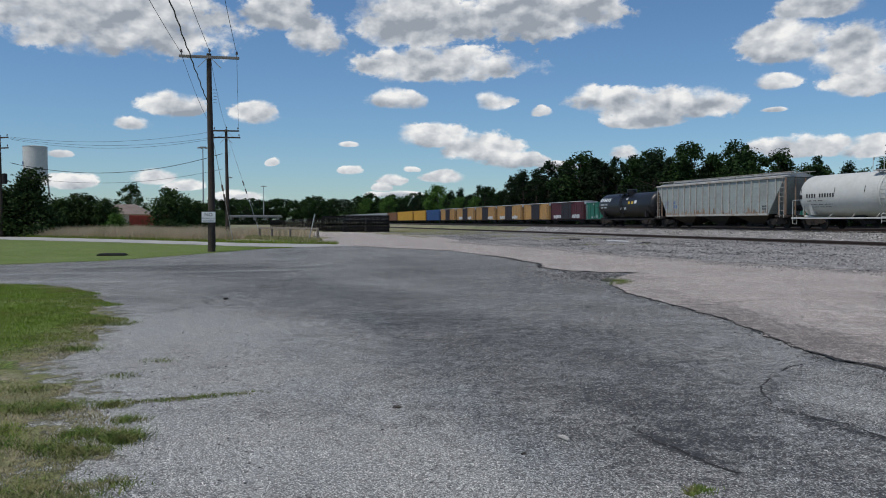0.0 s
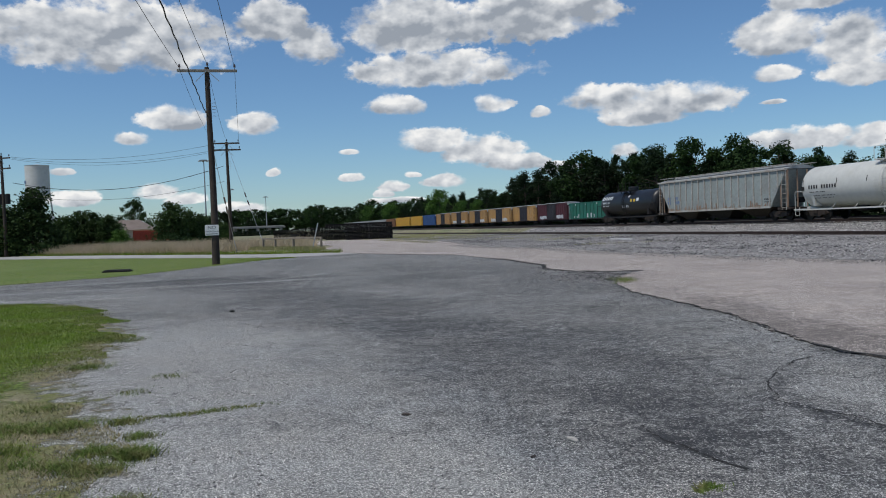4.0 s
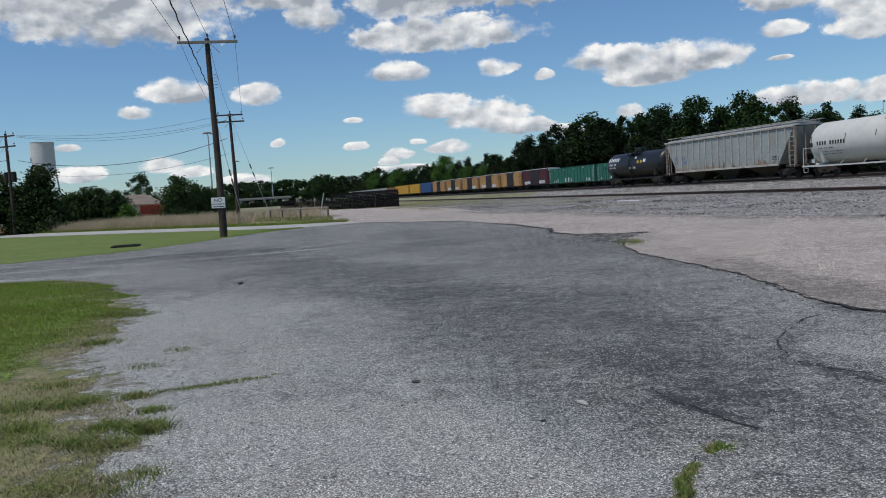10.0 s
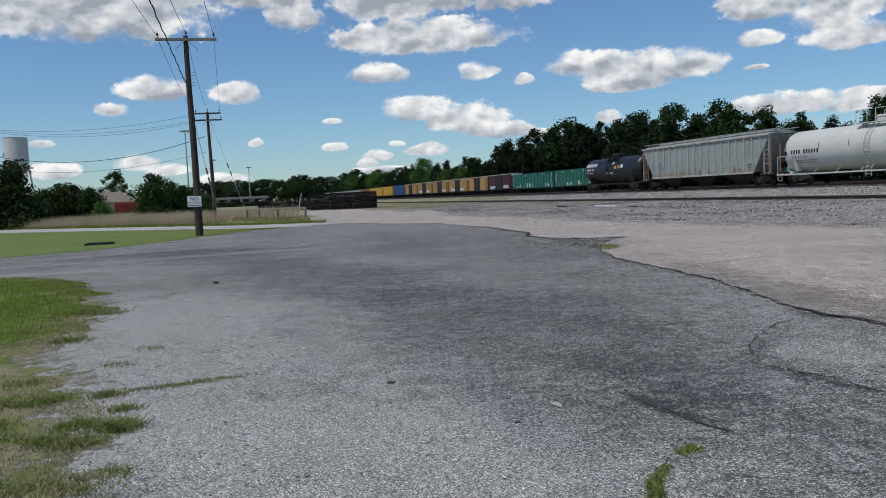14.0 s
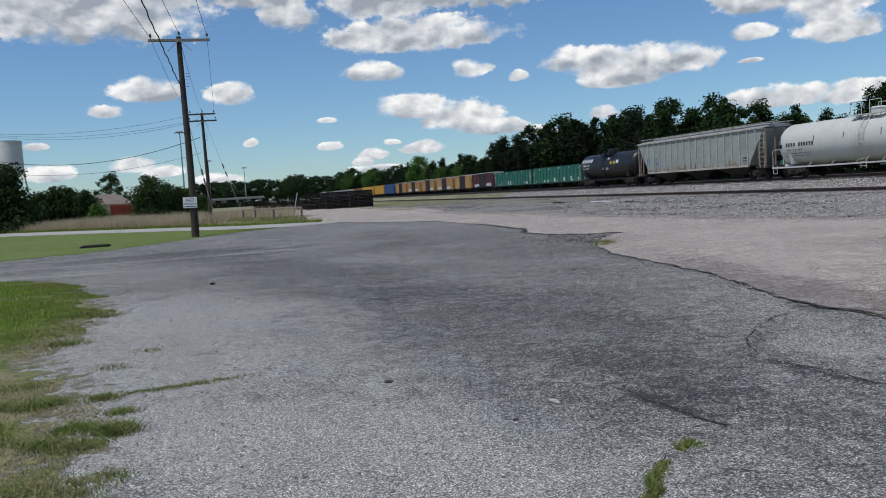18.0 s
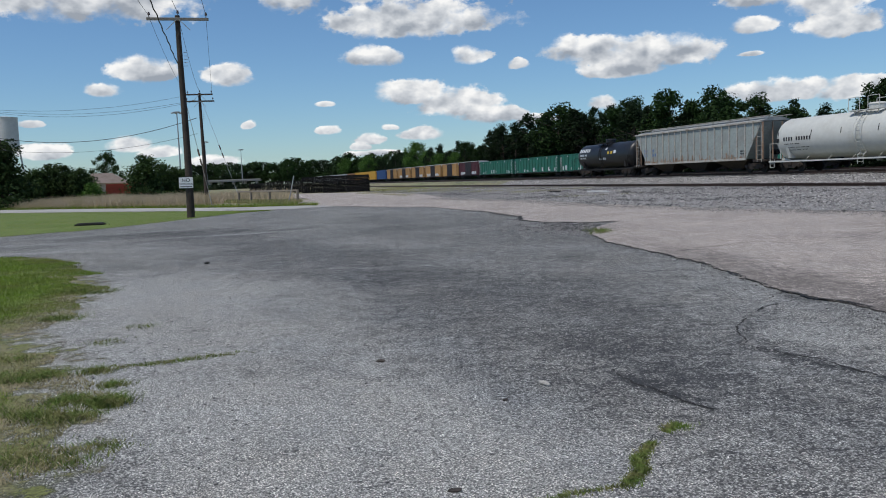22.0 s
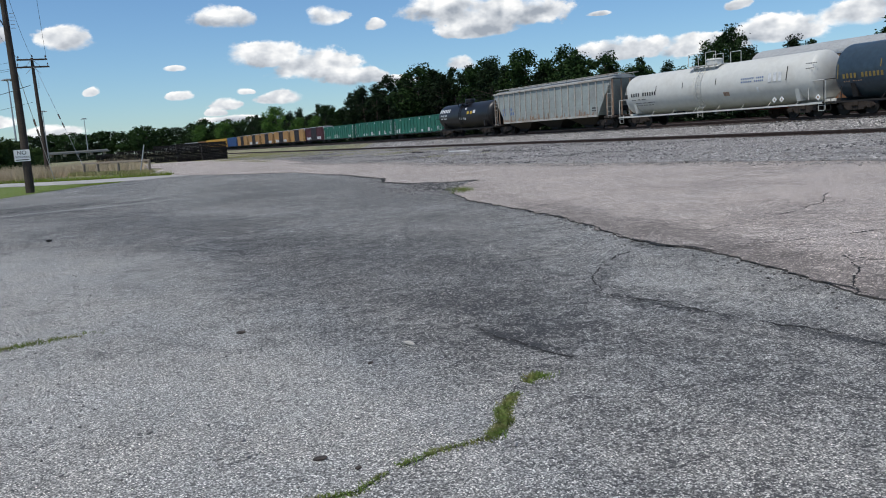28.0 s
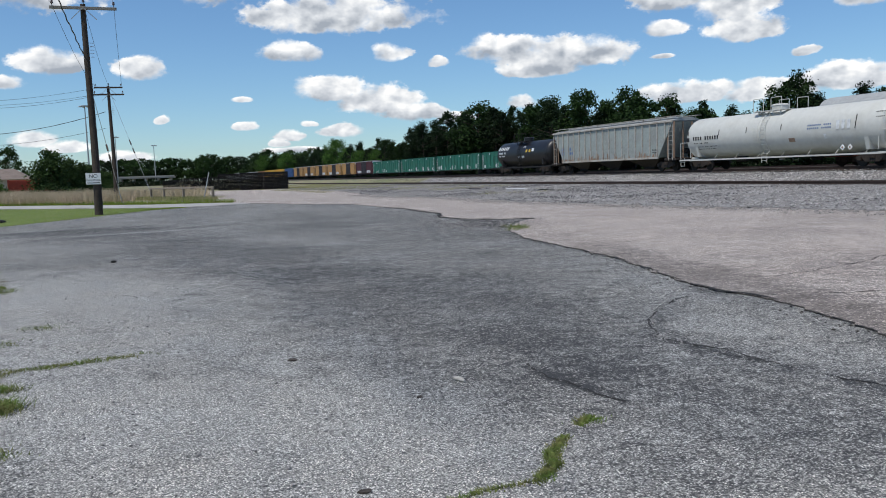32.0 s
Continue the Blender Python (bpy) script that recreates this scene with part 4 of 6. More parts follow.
def hopper_car(m, label):
    """Three-bay covered hopper with outside ribs."""
    car = thing("covered_hopper_car", m, label, "railway car", "standing freight train")
    half, w, zb, zt = 9.5, 1.45, 1.12, 3.95
    bm = bmesh.new()
    prism_y(bm, [(-w, zb), (w, zb), (w, zt), (-w, zt)], -half, half)
    # ends slope inwards towards the bays
    for v in bm.verts:
        if v.co.z < zb + 0.1:
            v.co.y *= (half - 1.9) / half
    body = part("body", bm, "hopper", car)
    rib = None
    ys = [(-half + 0.95) + (2 * half - 1.9) * k / 17 for k in range(18)]
    for x in (-w - 0.05, w + 0.05):
        for y in ys:
            low = zb + max(0.0, (abs(y) - (half - 1.9))) / 1.9 * (zt - zb)
            if rib is None or abs(y) > half - 1.95:
                o = part("rib", box(bmesh.new(), (0, 0, (zt + low) / 2), (0.10, 0.09, zt - low), bevel=0.012), "rib", body)
                o.matrix_basis = pose(x, y, 0)
                if rib is None and abs(y) <= half - 1.95:
                    rib = o
            else:
                again(rib, x, y, 0)
    bm = bmesh.new()
    for x in (-w, w):
        box(bm, (x * 1.03, 0, zt + 0.03), (0.16, 2 * half + 0.1, 0.14), bevel=0.01)
        box(bm, (x * 1.03, 0, zb - 0.02), (0.16, 2 * (half - 1.9), 0.16), bevel=0.01)
    part("side_chord", bm, "rib", car)
    bm = bmesh.new()
    prism_y(bm, [(-w - 0.04, zt + 0.06), (w + 0.04, zt + 0.06), (0.5, zt + 0.34), (-0.5, zt + 0.34)], -half - 0.02, half + 0.02)
    roof = part("roof", bm, "grey_roof", car, "pale grey pitched roof")
    for y in spaced(-half + 1, half - 1, 9):
        part("roof_seam", box(bmesh.new(), (-0.98, y, zt + 0.215), (1.02, 0.07, 0.03), ry=-15.5), "rib", roof)
    part("hatch", box(bmesh.new(), (0, 0, zt + 0.40), (0.62, 2 * half - 2.2, 0.12), bevel=0.03), "grey_roof", roof)
    for x in (-0.82, 0.82):
        bm = bmesh.new()
        box(bm, (x, 0, zt + 0.46), (0.42, 2 * half + 0.9, 0.04))
        for y in spaced(-half, half, 8):
            box(bm, (x, y, zt + 0.32), (0.05, 0.06, 0.26))
        part("running_board", bm, "rib", car, "weathered roof running board")
    for x in (-w - 0.07, w + 0.07):
        bm = bmesh.new()
        for _ in range(90):
            y, h = random.uniform(-half + 2.0, half - 2.0), 0.08 + 0.55 * random.random() ** 3
            box(bm, (x * 0.985, y, zb + 0.07 + h / 2), (0.012, random.uniform(0.03, 0.16), h))
        part("rust_patch", bm, "rust", body, "rusted lower side sheets")
    for y in (-5.2, 0.0, 5.2):
        bm = bmesh.new()
        a = [bm.verts.new(p) for p in ((-1.3, y - 2.45, zb), (1.3, y - 2.45, zb), (1.3, y + 2.45, zb), (-1.3, y + 2.45, zb))]
        b = [bm.verts.new(p) for p in ((-0.55, y - 0.75, 0.36), (0.55, y - 0.75, 0.36), (0.55, y + 0.75, 0.36), (-0.55, y + 0.75, 0.36))]
        for k in range(4):
            bm.faces.new((a[k], a[(k + 1) % 4], b[(k + 1) % 4], b[k]))
        bm.faces.new(b), bm.faces.new(a[::-1])
        bmesh.ops.recalc_face_normals(bm, faces=bm.faces)
        bay = part("hopper_bay", bm, "steel" if y else "grime", car, "grimy brown discharge bay")
        part("outlet_gate", box(bmesh.new(), (0, y, 0.30), (1.2, 1.3, 0.14), bevel=0.02), "grime", bay)
    for way in (-1, 1):
        bm = bmesh.new()
        box(bm, (0, way * (half - 0.35), 0.95), (2.9, 1.5, 0.18), bevel=0.02)
        box(bm, (0, way * (half - 1.6), 0.86), (0.6, 2.6, 0.4), bevel=0.02)
        part("end_sill", bm, "steel", car)
        for x, dy, w2, z0 in ((-1.35, 0.02, 0.11, 0.95), (1.35, 0.02, 0.11, 0.95), (-1.35, -0.75, 0.08, 1.05), (1.35, -0.75, 0.08, 1.05), (-0.45, 0.02, 0.08, 0.95), (0.45, 0.02, 0.08, 0.95)):
            part("end_post", box(bmesh.new(), (x, way * (half + dy), (zt + z0) / 2), (w2, w2, zt - z0)), "rust", car)
        for x in (-1.46, 1.46):
            ld = part("ladder", ladder_mesh(3.2, 0.5, 9, 0.022), "rib", car)
            ld.matrix_basis = pose(x, way * (half - 0.28), 0.85)
        bm = bmesh.new()
        cyl(bm, (0.5, way * (half - 0.5), 1.6), (0.5, way * (half - 1.1), 1.6), 0.22, seg=14)
        part("brake_cylinder", bm, "grime", car)
        add_truck(car, way * (half - 1.4))
        add_coupler(car, way * (half + 0.25), way)
    for y, z, ww, h, n, gap in ((half - 1.7, 2.35, 1.9, 0.30, 6, (2, 3)), (half - 1.7, 1.95, 2.2, 0.30, 7, (2, 3)), (-half + 2.6, 1.75, 0.8, 0.14, 5, ()), (-half + 2.6, 1.55, 0.8, 0.10, 6, ())):
        bm = bmesh.new()
        for k in range(n):
            if k not in gap:
                box(bm, (-w - 0.008, y - k * ww / n, z), (0.012, ww / n * 0.6, h))
        part("lettering", bm, "blue_ink" if h > 0.2 else "ink", body)
    return car


def box_car(m, length, paint, label, kind="boxcar", group="moving freight train", top=4.55, tags=True):
    """A boxcar in the far train: ribbed body, a pair of dark doors, a pale roof and its trucks."""
    car = thing(kind.replace(" ", "_"), m, label, "railway car", group)
    half, w, zb = length / 2, 1.5, 1.0
    body = part("body", box(bmesh.new(), (0, 0, (zb + top) / 2), (2 * w, 2 * half, top - zb), bevel=0.03), paint, car)
    rib = None
    n = int(length / 1.1)
    for k in range(n + 1):
        y = -half + 0.12 + (2 * half - 0.24) * k / n
        if abs(y) < 2.6 and kind == "boxcar":
            continue
        if rib is None:
            rib = part("rib", box(bmesh.new(), (0, 0, (zb + top) / 2), (0.07, 0.10, top - zb - 0.1)), paint, body)
            rib.matrix_basis = pose(-w - 0.03, y, 0)
        else:
            again(rib, -w - 0.03, y, 0)
    if kind == "boxcar":
        for y in (-1.25, 1.25):
            door = part("door", box(bmesh.new(), (-w - 0.07, y, (zb + top) / 2 - 0.05), (0.09, 2.35, top - zb - 0.3), bevel=0.015), "box_door" if paint != "box_brown" else paint, car)
            bm = bmesh.new()
            for q in (-0.7, 0.0, 0.7):
                box(bm, (-w - 0.13, y + q, (zb + top) / 2 - 0.05), (0.05, 0.08, top - zb - 0.5))
            part("door_bar", bm, "grime", door)
        bm = bmesh.new()
        box(bm, (-w - 0.1, 0, top - 0.1), (0.1, 7.5, 0.1))
        box(bm, (-w - 0.1, 0, zb + 0.08), (0.1, 7.5, 0.12))
        part("door_track", bm, "grime", car)
        part("roof", prism_y(bmesh.new(), [(-w - 0.05, top), (w + 0.05, top), (0, top + 0.2)], -half - 0.03, half + 0.03), "grey_roof", car)
    for way in (-1, 1):
        part("end_cap", box(bmesh.new(), (0, way * (half + 0.03), top - 0.28), (2 * w - 0.2, 0.08, 0.5)), "pale", car)
        lad = part("ladder", ladder_mesh(top - 1.2, 0.5), "grime", car)
        lad.matrix_basis = pose(-w - 0.09, way * (half - 0.45), 0.9)
        add_truck(car, way * (half - 1.6))
        add_coupler(car, way * half, way)
    part("underframe", box(bmesh.new(), (0, 0, 0.85), (2.4, 2 * half - 0.4, 0.3)), "grime", car)
    return car


def paint_tags(car, w, rows, mat):
    """Sprayed lettering too far off to read: uneven bars low on the side."""
    body = [c for c in car.children if c.name.startswith("body")][0]
    for y0, y1, z, h in rows:
        bm = bmesh.new()
        y = y0
        while y < y1:
            ww = random.uniform(0.25, 0.6)
            hh = h * random.uniform(0.6, 1.0)
            box(bm, (-w - 0.075, y + ww / 2, z + random.uniform(-0.08, 0.08)), (0.02, ww * 0.8, hh), rx=random.uniform(-12, 12))
            y += ww
        part("sprayed_mark", bm, mat, body, "pale sprayed lettering")

# ---- the standing train ----
_tank_z = 0.97
tank_car(at_track(43.0, 79.6, _tank_z), 6.3, 1.36, 2.28, "black", "short black tank car with grimy underframe and faded white lettering",
         [(5.4, 2.95, 2.6, 0.42, 6, (), "pale"), (5.2, 2.45, 1.7, 0.2, 7, (4,), "pale"), (5.2, 2.1, 1.5, 0.14, 8, (3,), "pale"), (-0.6, 3.0, 0.5, 0.25, 2, (), "pale"),
          (-1.4, 2.55, 1.4, 0.30, 2, (), "yellow"), (-2.8, 2.62, 0.9, 0.34, 1, (), "pale"), (0.6, 1.95, 1.6, 0.24, 5, (2,), "pale")], "grime", bands=((0.9, 0.5),), dome_y=0.4, rail_paint="grime")
hopper_car(at_track(43.0, 62.6, _tank_z), "weathered pale blue-grey covered hopper with outside ribs and rust streaks")
_white = tank_car(at_track(43.0, 42.7, _tank_z), 9.05, 1.56, 2.42, "white", "long white tank car with ladder, walkway railing and placards",
                  [(8.55, 2.35, 0.55, 0.30, 1, (), "ink"), (7.75, 2.42, 2.9, 0.27, 11, (4,), "ink"), (7.7, 2.05, 1.6, 0.07, 10, (3, 6), "ink"), (7.4, 1.78, 2.2, 0.05, 16, (5, 9), "ink"),
                   (7.4, 1.6, 2.0, 0.05, 14, (5, 9), "ink"), (-3.3, 2.7, 1.9, 0.10, 12, (7,), "blue_ink"), (-3.3, 2.5, 1.9, 0.10, 12, (6,), "blue_ink"), (-5.6, 2.62, 1.2, 0.55, 3, (), "pale"),
                   (-1.9, 1.85, 0.9, 0.28, 1, (), "rust"), (-4.6, 1.95, 0.3, 0.3, 1, (), "pale"), (-8.2, 3.2, 0.8, 0.06, 7, (), "ink"), (-8.3, 2.9, 0.6, 0.05, 5, (), "ink")],
                  "white", bands=((1.35, 0.45),), stripes=[(9.1, 2.6, 0.75, "grime"), (5.0, 2.75, 0.42, "grime"), (2.2, 2.75, 0.42, "grime"), (-1.0, 2.75, 0.42, "grime"), (-6.9, 2.75, 0.85, "grime")],
                  dome_y=0.6, rail_paint="white", texts=[(-5.9, 1.2, "rust"), (-6.45, 1.2, "rust"), (-9.1, 1.15, "rust")])
_blue = tank_car(at_track(43.0, 24.9, _tank_z), 7.9, 1.60, 2.45, "navy", "long dark blue tank car with yellow marks and a stained belly",
                 [(6.9, 2.20, 2.6, 0.27, 11, (4,), "faded_yellow"), (6.9, 1.9, 1.2, 0.06, 8, (3,), "rust"), (-2.7, 2.35, 1.0, 0.34, 1, (), "faded_yellow"), (-4.7, 3.05, 0.9, 0.05, 8, (4,), "pale"),
                  (-6.0, 2.98, 1.2, 0.05, 3, (), "blue_ink"), (-6.0, 2.84, 1.2, 0.05, 4, (), "blue_ink"), (-6.0, 2.70, 1.2, 0.04, 5, (), "blue_ink")],
                 "grime", bands=((-0.35, 0.16), (0.75, 0.5)), stripes=[(8.0, 2.5, 0.8, "faded_yellow"), (4.6, 2.75, 0.45, "faded_yellow"), (2.2, 2.85, 0.45, "faded_yellow"), (-1.3, 2.9, 0.45, "faded_yellow"), (-4.5, 3.0, 0.45, "faded_yellow"),
                                                                       (-7.6, 3.0, 0.85, "faded_yellow")], dome_y=0.5, texts=[(-6.6, 1.25, "ink")])
tank_car(at_track(43.0, 6.8, _tank_z), 8.2, 1.56, 2.42, "black", "long black tank car with a yellow mark",
         [(6.4, 2.3, 2.4, 0.3, 8, (3,), "yellow"), (6.4, 1.8, 1.2, 0.08, 8, (), "pale")], "grime", stripes=[(7.4, 2.7, 0.8, "yellow"), (4.4, 2.8, 0.45, "yellow")], dome_y=0.5)


def auto_rack(m, half, label):
    """A tall enclosed rack car: ribbed brown sides and a rounded pale roof."""
    car = thing("auto_rack_car", m, label, "railway car", "second standing train")
    w, zb, zt = 1.5, 1.05, 4.0
    part("body", box(bmesh.new(), (0, 0, (zb + zt) / 2), (2 * w, 2 * half, zt - zb), bevel=0.03), "box_brown", car)
    rib = None
    for y in spaced(-half + 0.3, half - 0.3, 22):
        if rib is None:
            rib = part("rib", box(bmesh.new(), (0, 0, (zb + zt) / 2), (0.08, 0.10, zt - zb)), "rust", car)
            rib.matrix_basis = pose(-w - 0.04, y, 0)
        else:
            again(rib, -w - 0.04, y, 0)
    pts = [(w * 1.02 * math.cos(math.pi * k / 14), zt + 0.02 + 0.9 * math.sin(math.pi * k / 14)) for k in range(15)]
    roof = part("roof", prism_y(bmesh.new(), pts, -half - 0.05, half + 0.05), "grey_roof", car, "rounded pale grey steel roof", smooth=False)
    part("roof_edge", box(bmesh.new(), (-w - 0.05, 0, zt), (0.12, 2 * half + 0.1, 0.12)), "zinc", roof)
    for way in (-1, 1):
        bm = bmesh.new()
        for x in (-1.0, 0.0, 1.0):
            box(bm, (x, way * (half + 0.05), (zb + zt) / 2), (0.1, 0.1, zt - zb))
        part("end_door", bm, "box_brown", car)
        lad = part("ladder", ladder_mesh(3.3, 0.5), "box_brown", car)
        lad.matrix_basis = pose(-w - 0.1, way * (half - 0.5), 0.8)
        add_truck(car, way * (half - 2.2))
        add_coupler(car, way * half, way)
    part("underframe", box(bmesh.new(), (0, 0, 0.85), (2.4, 2 * half - 0.4, 0.35)), "red_box", car)
    return car


auto_rack(at_track(48.2, 30.4, 0.95), 13.0, "tall brown rack car with a rounded grey roof")
box_car(at_track(48.2, 7.0, 0.95), 19.0, "box_brown", "rust brown boxcar behind the black tank car", group="second standing train", top=4.4)

# ---- the moving train, front to rear: place of the middle at the start, length, look ----
SPEED, FAR = 2.36, 69.5
MOVING = []


def moving(car, s):
    MOVING.append((car, s))
    return car


def gondola(m, length, paint, label, posts=15, top=4.15):
    """A ribbed open gondola with a top chord and pale marks on its posts."""
    car = thing("gondola_car", m, label, "railway car", "moving freight train")
    half, w, zb = length / 2, 1.5, 0.95
    bm = bmesh.new()
    for x in (-w, w):
        box(bm, (x, 0, (zb + top) / 2), (0.12, 2 * half, top - zb))
    for y in (-half, half):
        box(bm, (0, y * 0.995, (zb + top) / 2), (2 * w, 0.12, top - zb))
    box(bm, (0, 0, zb + 0.1), (2 * w, 2 * half, 0.15))
    body = part("body", bm, paint, car)
    post, mark = None, None
    for k in range(posts):
        y = -half + 0.3 + (2 * half - 0.6) * k / (posts - 1)
        if post is None:
            post = part("post", box(bmesh.new(), (0, 0, (zb + top) / 2), (0.14, 0.2, top - zb), bevel=0.02), paint, body)
            post.matrix_basis = pose(-w - 0.12, y, 0)
        else:
            again(post, -w - 0.12, y, 0)
        if k % 3 == 0:
            if mark is None:
                mark = part("reflector", box(bmesh.new(), (0, 0, top - 0.3), (0.02, 0.22, 0.28)), "sign_white", body)
                mark.matrix_basis = pose(-w - 0.21, y, 0)
            else:
                again(mark, -w - 0.21, y, 0)
    bm = bmesh.new()
    for x in (-w, w):
        box(bm, (x, 0, top), (0.26, 2 * half + 0.1, 0.16))
    part("top_chord", bm, paint, car)
    part("side_sill", box(bmesh.new(), (-w - 0.05, 0, zb), (0.2, 2 * half, 0.2)), "grime", car)
    for way in (-1, 1):
        lad = part("ladder", ladder_mesh(top - 1.3, 0.5), "pale", car)
        lad.matrix_basis = pose(-w - 0.25, way * (half - 0.5), 0.9)
        add_truck(car, way * (half - 1.6))
        add_coupler(car, way * half, way)
    bm = bmesh.new()
    for k in range(14):
        hh = random.uniform(0.3, 0.9)
        box(bm, (-w - 0.075, random.uniform(-half + 1, half - 1), zb + 0.25 + hh / 2), (0.02, random.uniform(0.2, 0.7), hh))
    part("worn_patch", bm, "pale", body, "pale scuffed paint")
    return car


def far_row(first, cars):
    s = first
    for length, maker in cars:
        car = maker(at_track(FAR, s - length / 2, 0.95), length - 1.3)
        moving(car, s - length / 2)
        s -= length
    return s


_tagz = [(-6.5, -3.0, 1.6, 0.9), (2.8, 6.5, 1.6, 0.9)]


def orange(m, ln):
    car = box_car(m, ln, "box_orange", "faded orange boxcar with dark double doors and sprayed lettering")
    if len(MOVING) % 4 != 2:
        paint_tags(car, 1.5, _tagz[:1 + len(MOVING) % 2], "pale")
    return car


def maroon(m, ln):
    car = box_car(m, ln, "box_purple", "dark maroon boxcar with pale sprayed lettering")
    paint_tags(car, 1.5, _tagz, "pale")
    return car


_green = lambda m, ln: gondola(m, ln, "green_car", "long green ribbed gondola with pale reflectors and scuffs")
_yellow = lambda m, ln: box_car(m, ln, "box_yellow", "bright yellow boxcar with a plain ribbed side", kind="ribbed boxcar", top=4.5)
_bluebox = lambda m, ln: box_car(m, ln, "box_blue", "dark blue boxcar with a plain ribbed side", kind="ribbed boxcar", top=4.55)
_greybox = lambda m, ln: box_car(m, ln, "box_brown", "dull brown boxcar in the far train", kind="ribbed boxcar", top=4.4)
_palebox = lambda m, ln: box_car(m, ln, "grey_roof", "pale grey closed car far along the train", kind="ribbed boxcar", top=4.4)
far_row(481.0, [(22, _palebox)] * 6 + [(21.6, _greybox)] + [(29.6, _yellow), (20.7, _yellow), (19.7, _bluebox), (19.1, orange), (20.0, orange), (18.4, orange), (19.7, orange), (16.7, orange),
                                                          (18.1, maroon)] + [(24.7, _green)] * 5)

# ---- trees ----
def foliage(rng, centres, n_each, spread, size):
    """Leaf clumps: small crossed, bent quads scattered round the given centres."""
    verts, faces = [], []
    for (cx, cy, cz, r) in centres:
        k = int(n_each * r * r)
        pts = rng.normal(size=(k, 3))
        pts = np.clip(pts, -2.1, 2.1) * r * (0.42 + 0.25 * rng.random(3))
        pts[:, 2] *= spread
        for px, py, pz in pts:
            a = rng.normal(size=3)
            b = rng.normal(size=3)
            a /= np.linalg.norm(a)
            b -= a * (a @ b)
            b /= np.linalg.norm(b)
            s = size * (0.6 + 0.8 * rng.random())
            c = np.array((cx + px, cy + py, cz + pz))
            i = len(verts)
            verts += [tuple(c - a * s), tuple(c + b * s * 0.8 + a * s * 0.3), tuple(c + a * s * 0.8 - b * s * 0.6)]
            faces.append((i, i + 1, i + 2))
    return verts, faces


def tree(name, seed, h, crown, mat, label, kind, size=0.32, dens=60):
    """A tapered trunk, limbs, and a crown of leaf clumps with gaps."""
    rng = np.random.default_rng(seed)
    t = thing(name, pose(0, 0, 0), label, "tree")
    bm = bmesh.new()
    lean = rng.normal(size=2) * 0.02 * h
    tops = [(0, 0, -0.1), (lean[0] * 0.3, lean[1] * 0.3, h * 0.35), (lean[0], lean[1], h * 0.7), (lean[0], lean[1], h * 0.95)]
    r0 = 0.012 * h + 0.06
    for k, (a, b) in enumerate(zip(tops, tops[1:])):
        cyl(bm, a, b, r0 * (1 - 0.3 * k), r0 * (0.7 - 0.3 * k) + 0.01, seg=8)
    centres = []
    n = {"pine": 34, "broad": 30, "bush": 24}[kind]
    for k in range(n):
        if kind == "pine":
            g = (k + rng.random()) / n
            f = 0.34 + 0.64 * g
            rad = crown * (0.35 + 0.75 * math.sin(math.pi * (0.15 + 0.8 * g)) ** 1.4 - 0.25 * g) * (0.35 + 0.85 * rng.random())
            r = crown * (0.15 + 0.22 * rng.random() ** 1.5)
        elif kind == "broad":
            f = 0.22 + 0.72 * (k + rng.random()) / n
            rad = crown * math.sin(math.pi * min(max((f - 0.08) / 0.96, 0), 1)) * (0.4 + 0.7 * rng.random())
            r = crown * (0.18 + 0.16 * rng.random())
        else:
            f = 0.05 + 0.86 * (k + rng.random()) / n
            rad = crown * (1.0 - 0.85 * f) * (0.35 + 0.75 * rng.random())
            r = crown * (0.26 + 0.18 * rng.random()) * (1.1 - 0.4 * f)
        ang = k * 2.4 + rng.random()
        c = (lean[0] * f + rad * math.cos(ang), lean[1] * f + rad * math.sin(ang), h * f)
        base = (lean[0] * f, lean[1] * f, max(h * f - rad * 0.45, 0.1))
        cyl(bm, base, c, r0 * 0.30, r0 * 0.08, seg=5)
        centres.append((*c, r))
    part("trunk", bm, "bark", t)
    verts, faces = foliage(rng, centres, dens, 0.75 if kind == "pine" else 0.85, size)
    me = bpy.data.meshes.new("crown")
    me.from_pydata(verts, [], faces)
    me.materials.append(MAT[mat])
    o = new("crown", me)
    o.parent = t
    return t


PINES = [tree("pine_tree", 11 + k, 17.0, 3.2, "pine", "tall dark pine at the edge of the woods", "pine", 0.22, 200) for k in range(4)]
BROADS = [tree("broadleaf_tree", 31 + k, 15.0, 4.4, "leaf", "full dark green broadleaf tree in the woods", "broad", 0.26, 150) for k in range(3)]
BRIGHT = tree("bright_tree", 51, 11.0, 4.2, "bright_leaf", "fresh green leafy tree beyond the tracks", "broad", 0.20, 140)
BUSHES = [tree("bushy_cedar", 61 + k, 7.0, 2.6, "cedar", "dense dark bushy cedar beside the field", "bush", 0.15, 360) for k in range(3)]
SHRUB = tree("shrub", 71, 3.0, 1.7, "bright_leaf", "low green shrub at the field edge", "bush", 0.10, 600)
FAR_TREES = [tree("far_tree", 81 + k, 16.0, 5.0, "leaf" if k else "pine", "dark green tree in the far woods", "broad", 0.44, 36) for k in range(3)]
_free = {id(o) for o in FAR_TREES + PINES + BROADS + BUSHES + [BRIGHT, SHRUB]}


def plant(kind, x, y, scale, group, turn=None, z=None, wide=1.0):
    turn = random.uniform(0, 360) if turn is None else turn
    m = pose(x, y, height(x, y) - 0.03 if z is None else z, 0, 0, turn)
    if id(kind) in _free:
        _free.discard(id(kind))
        o = kind
        o.matrix_basis = m
    else:
        o = copy_thing(kind, m)
    o.scale = (scale * wide, scale * wide, scale)
    o["group"] = group
    return o


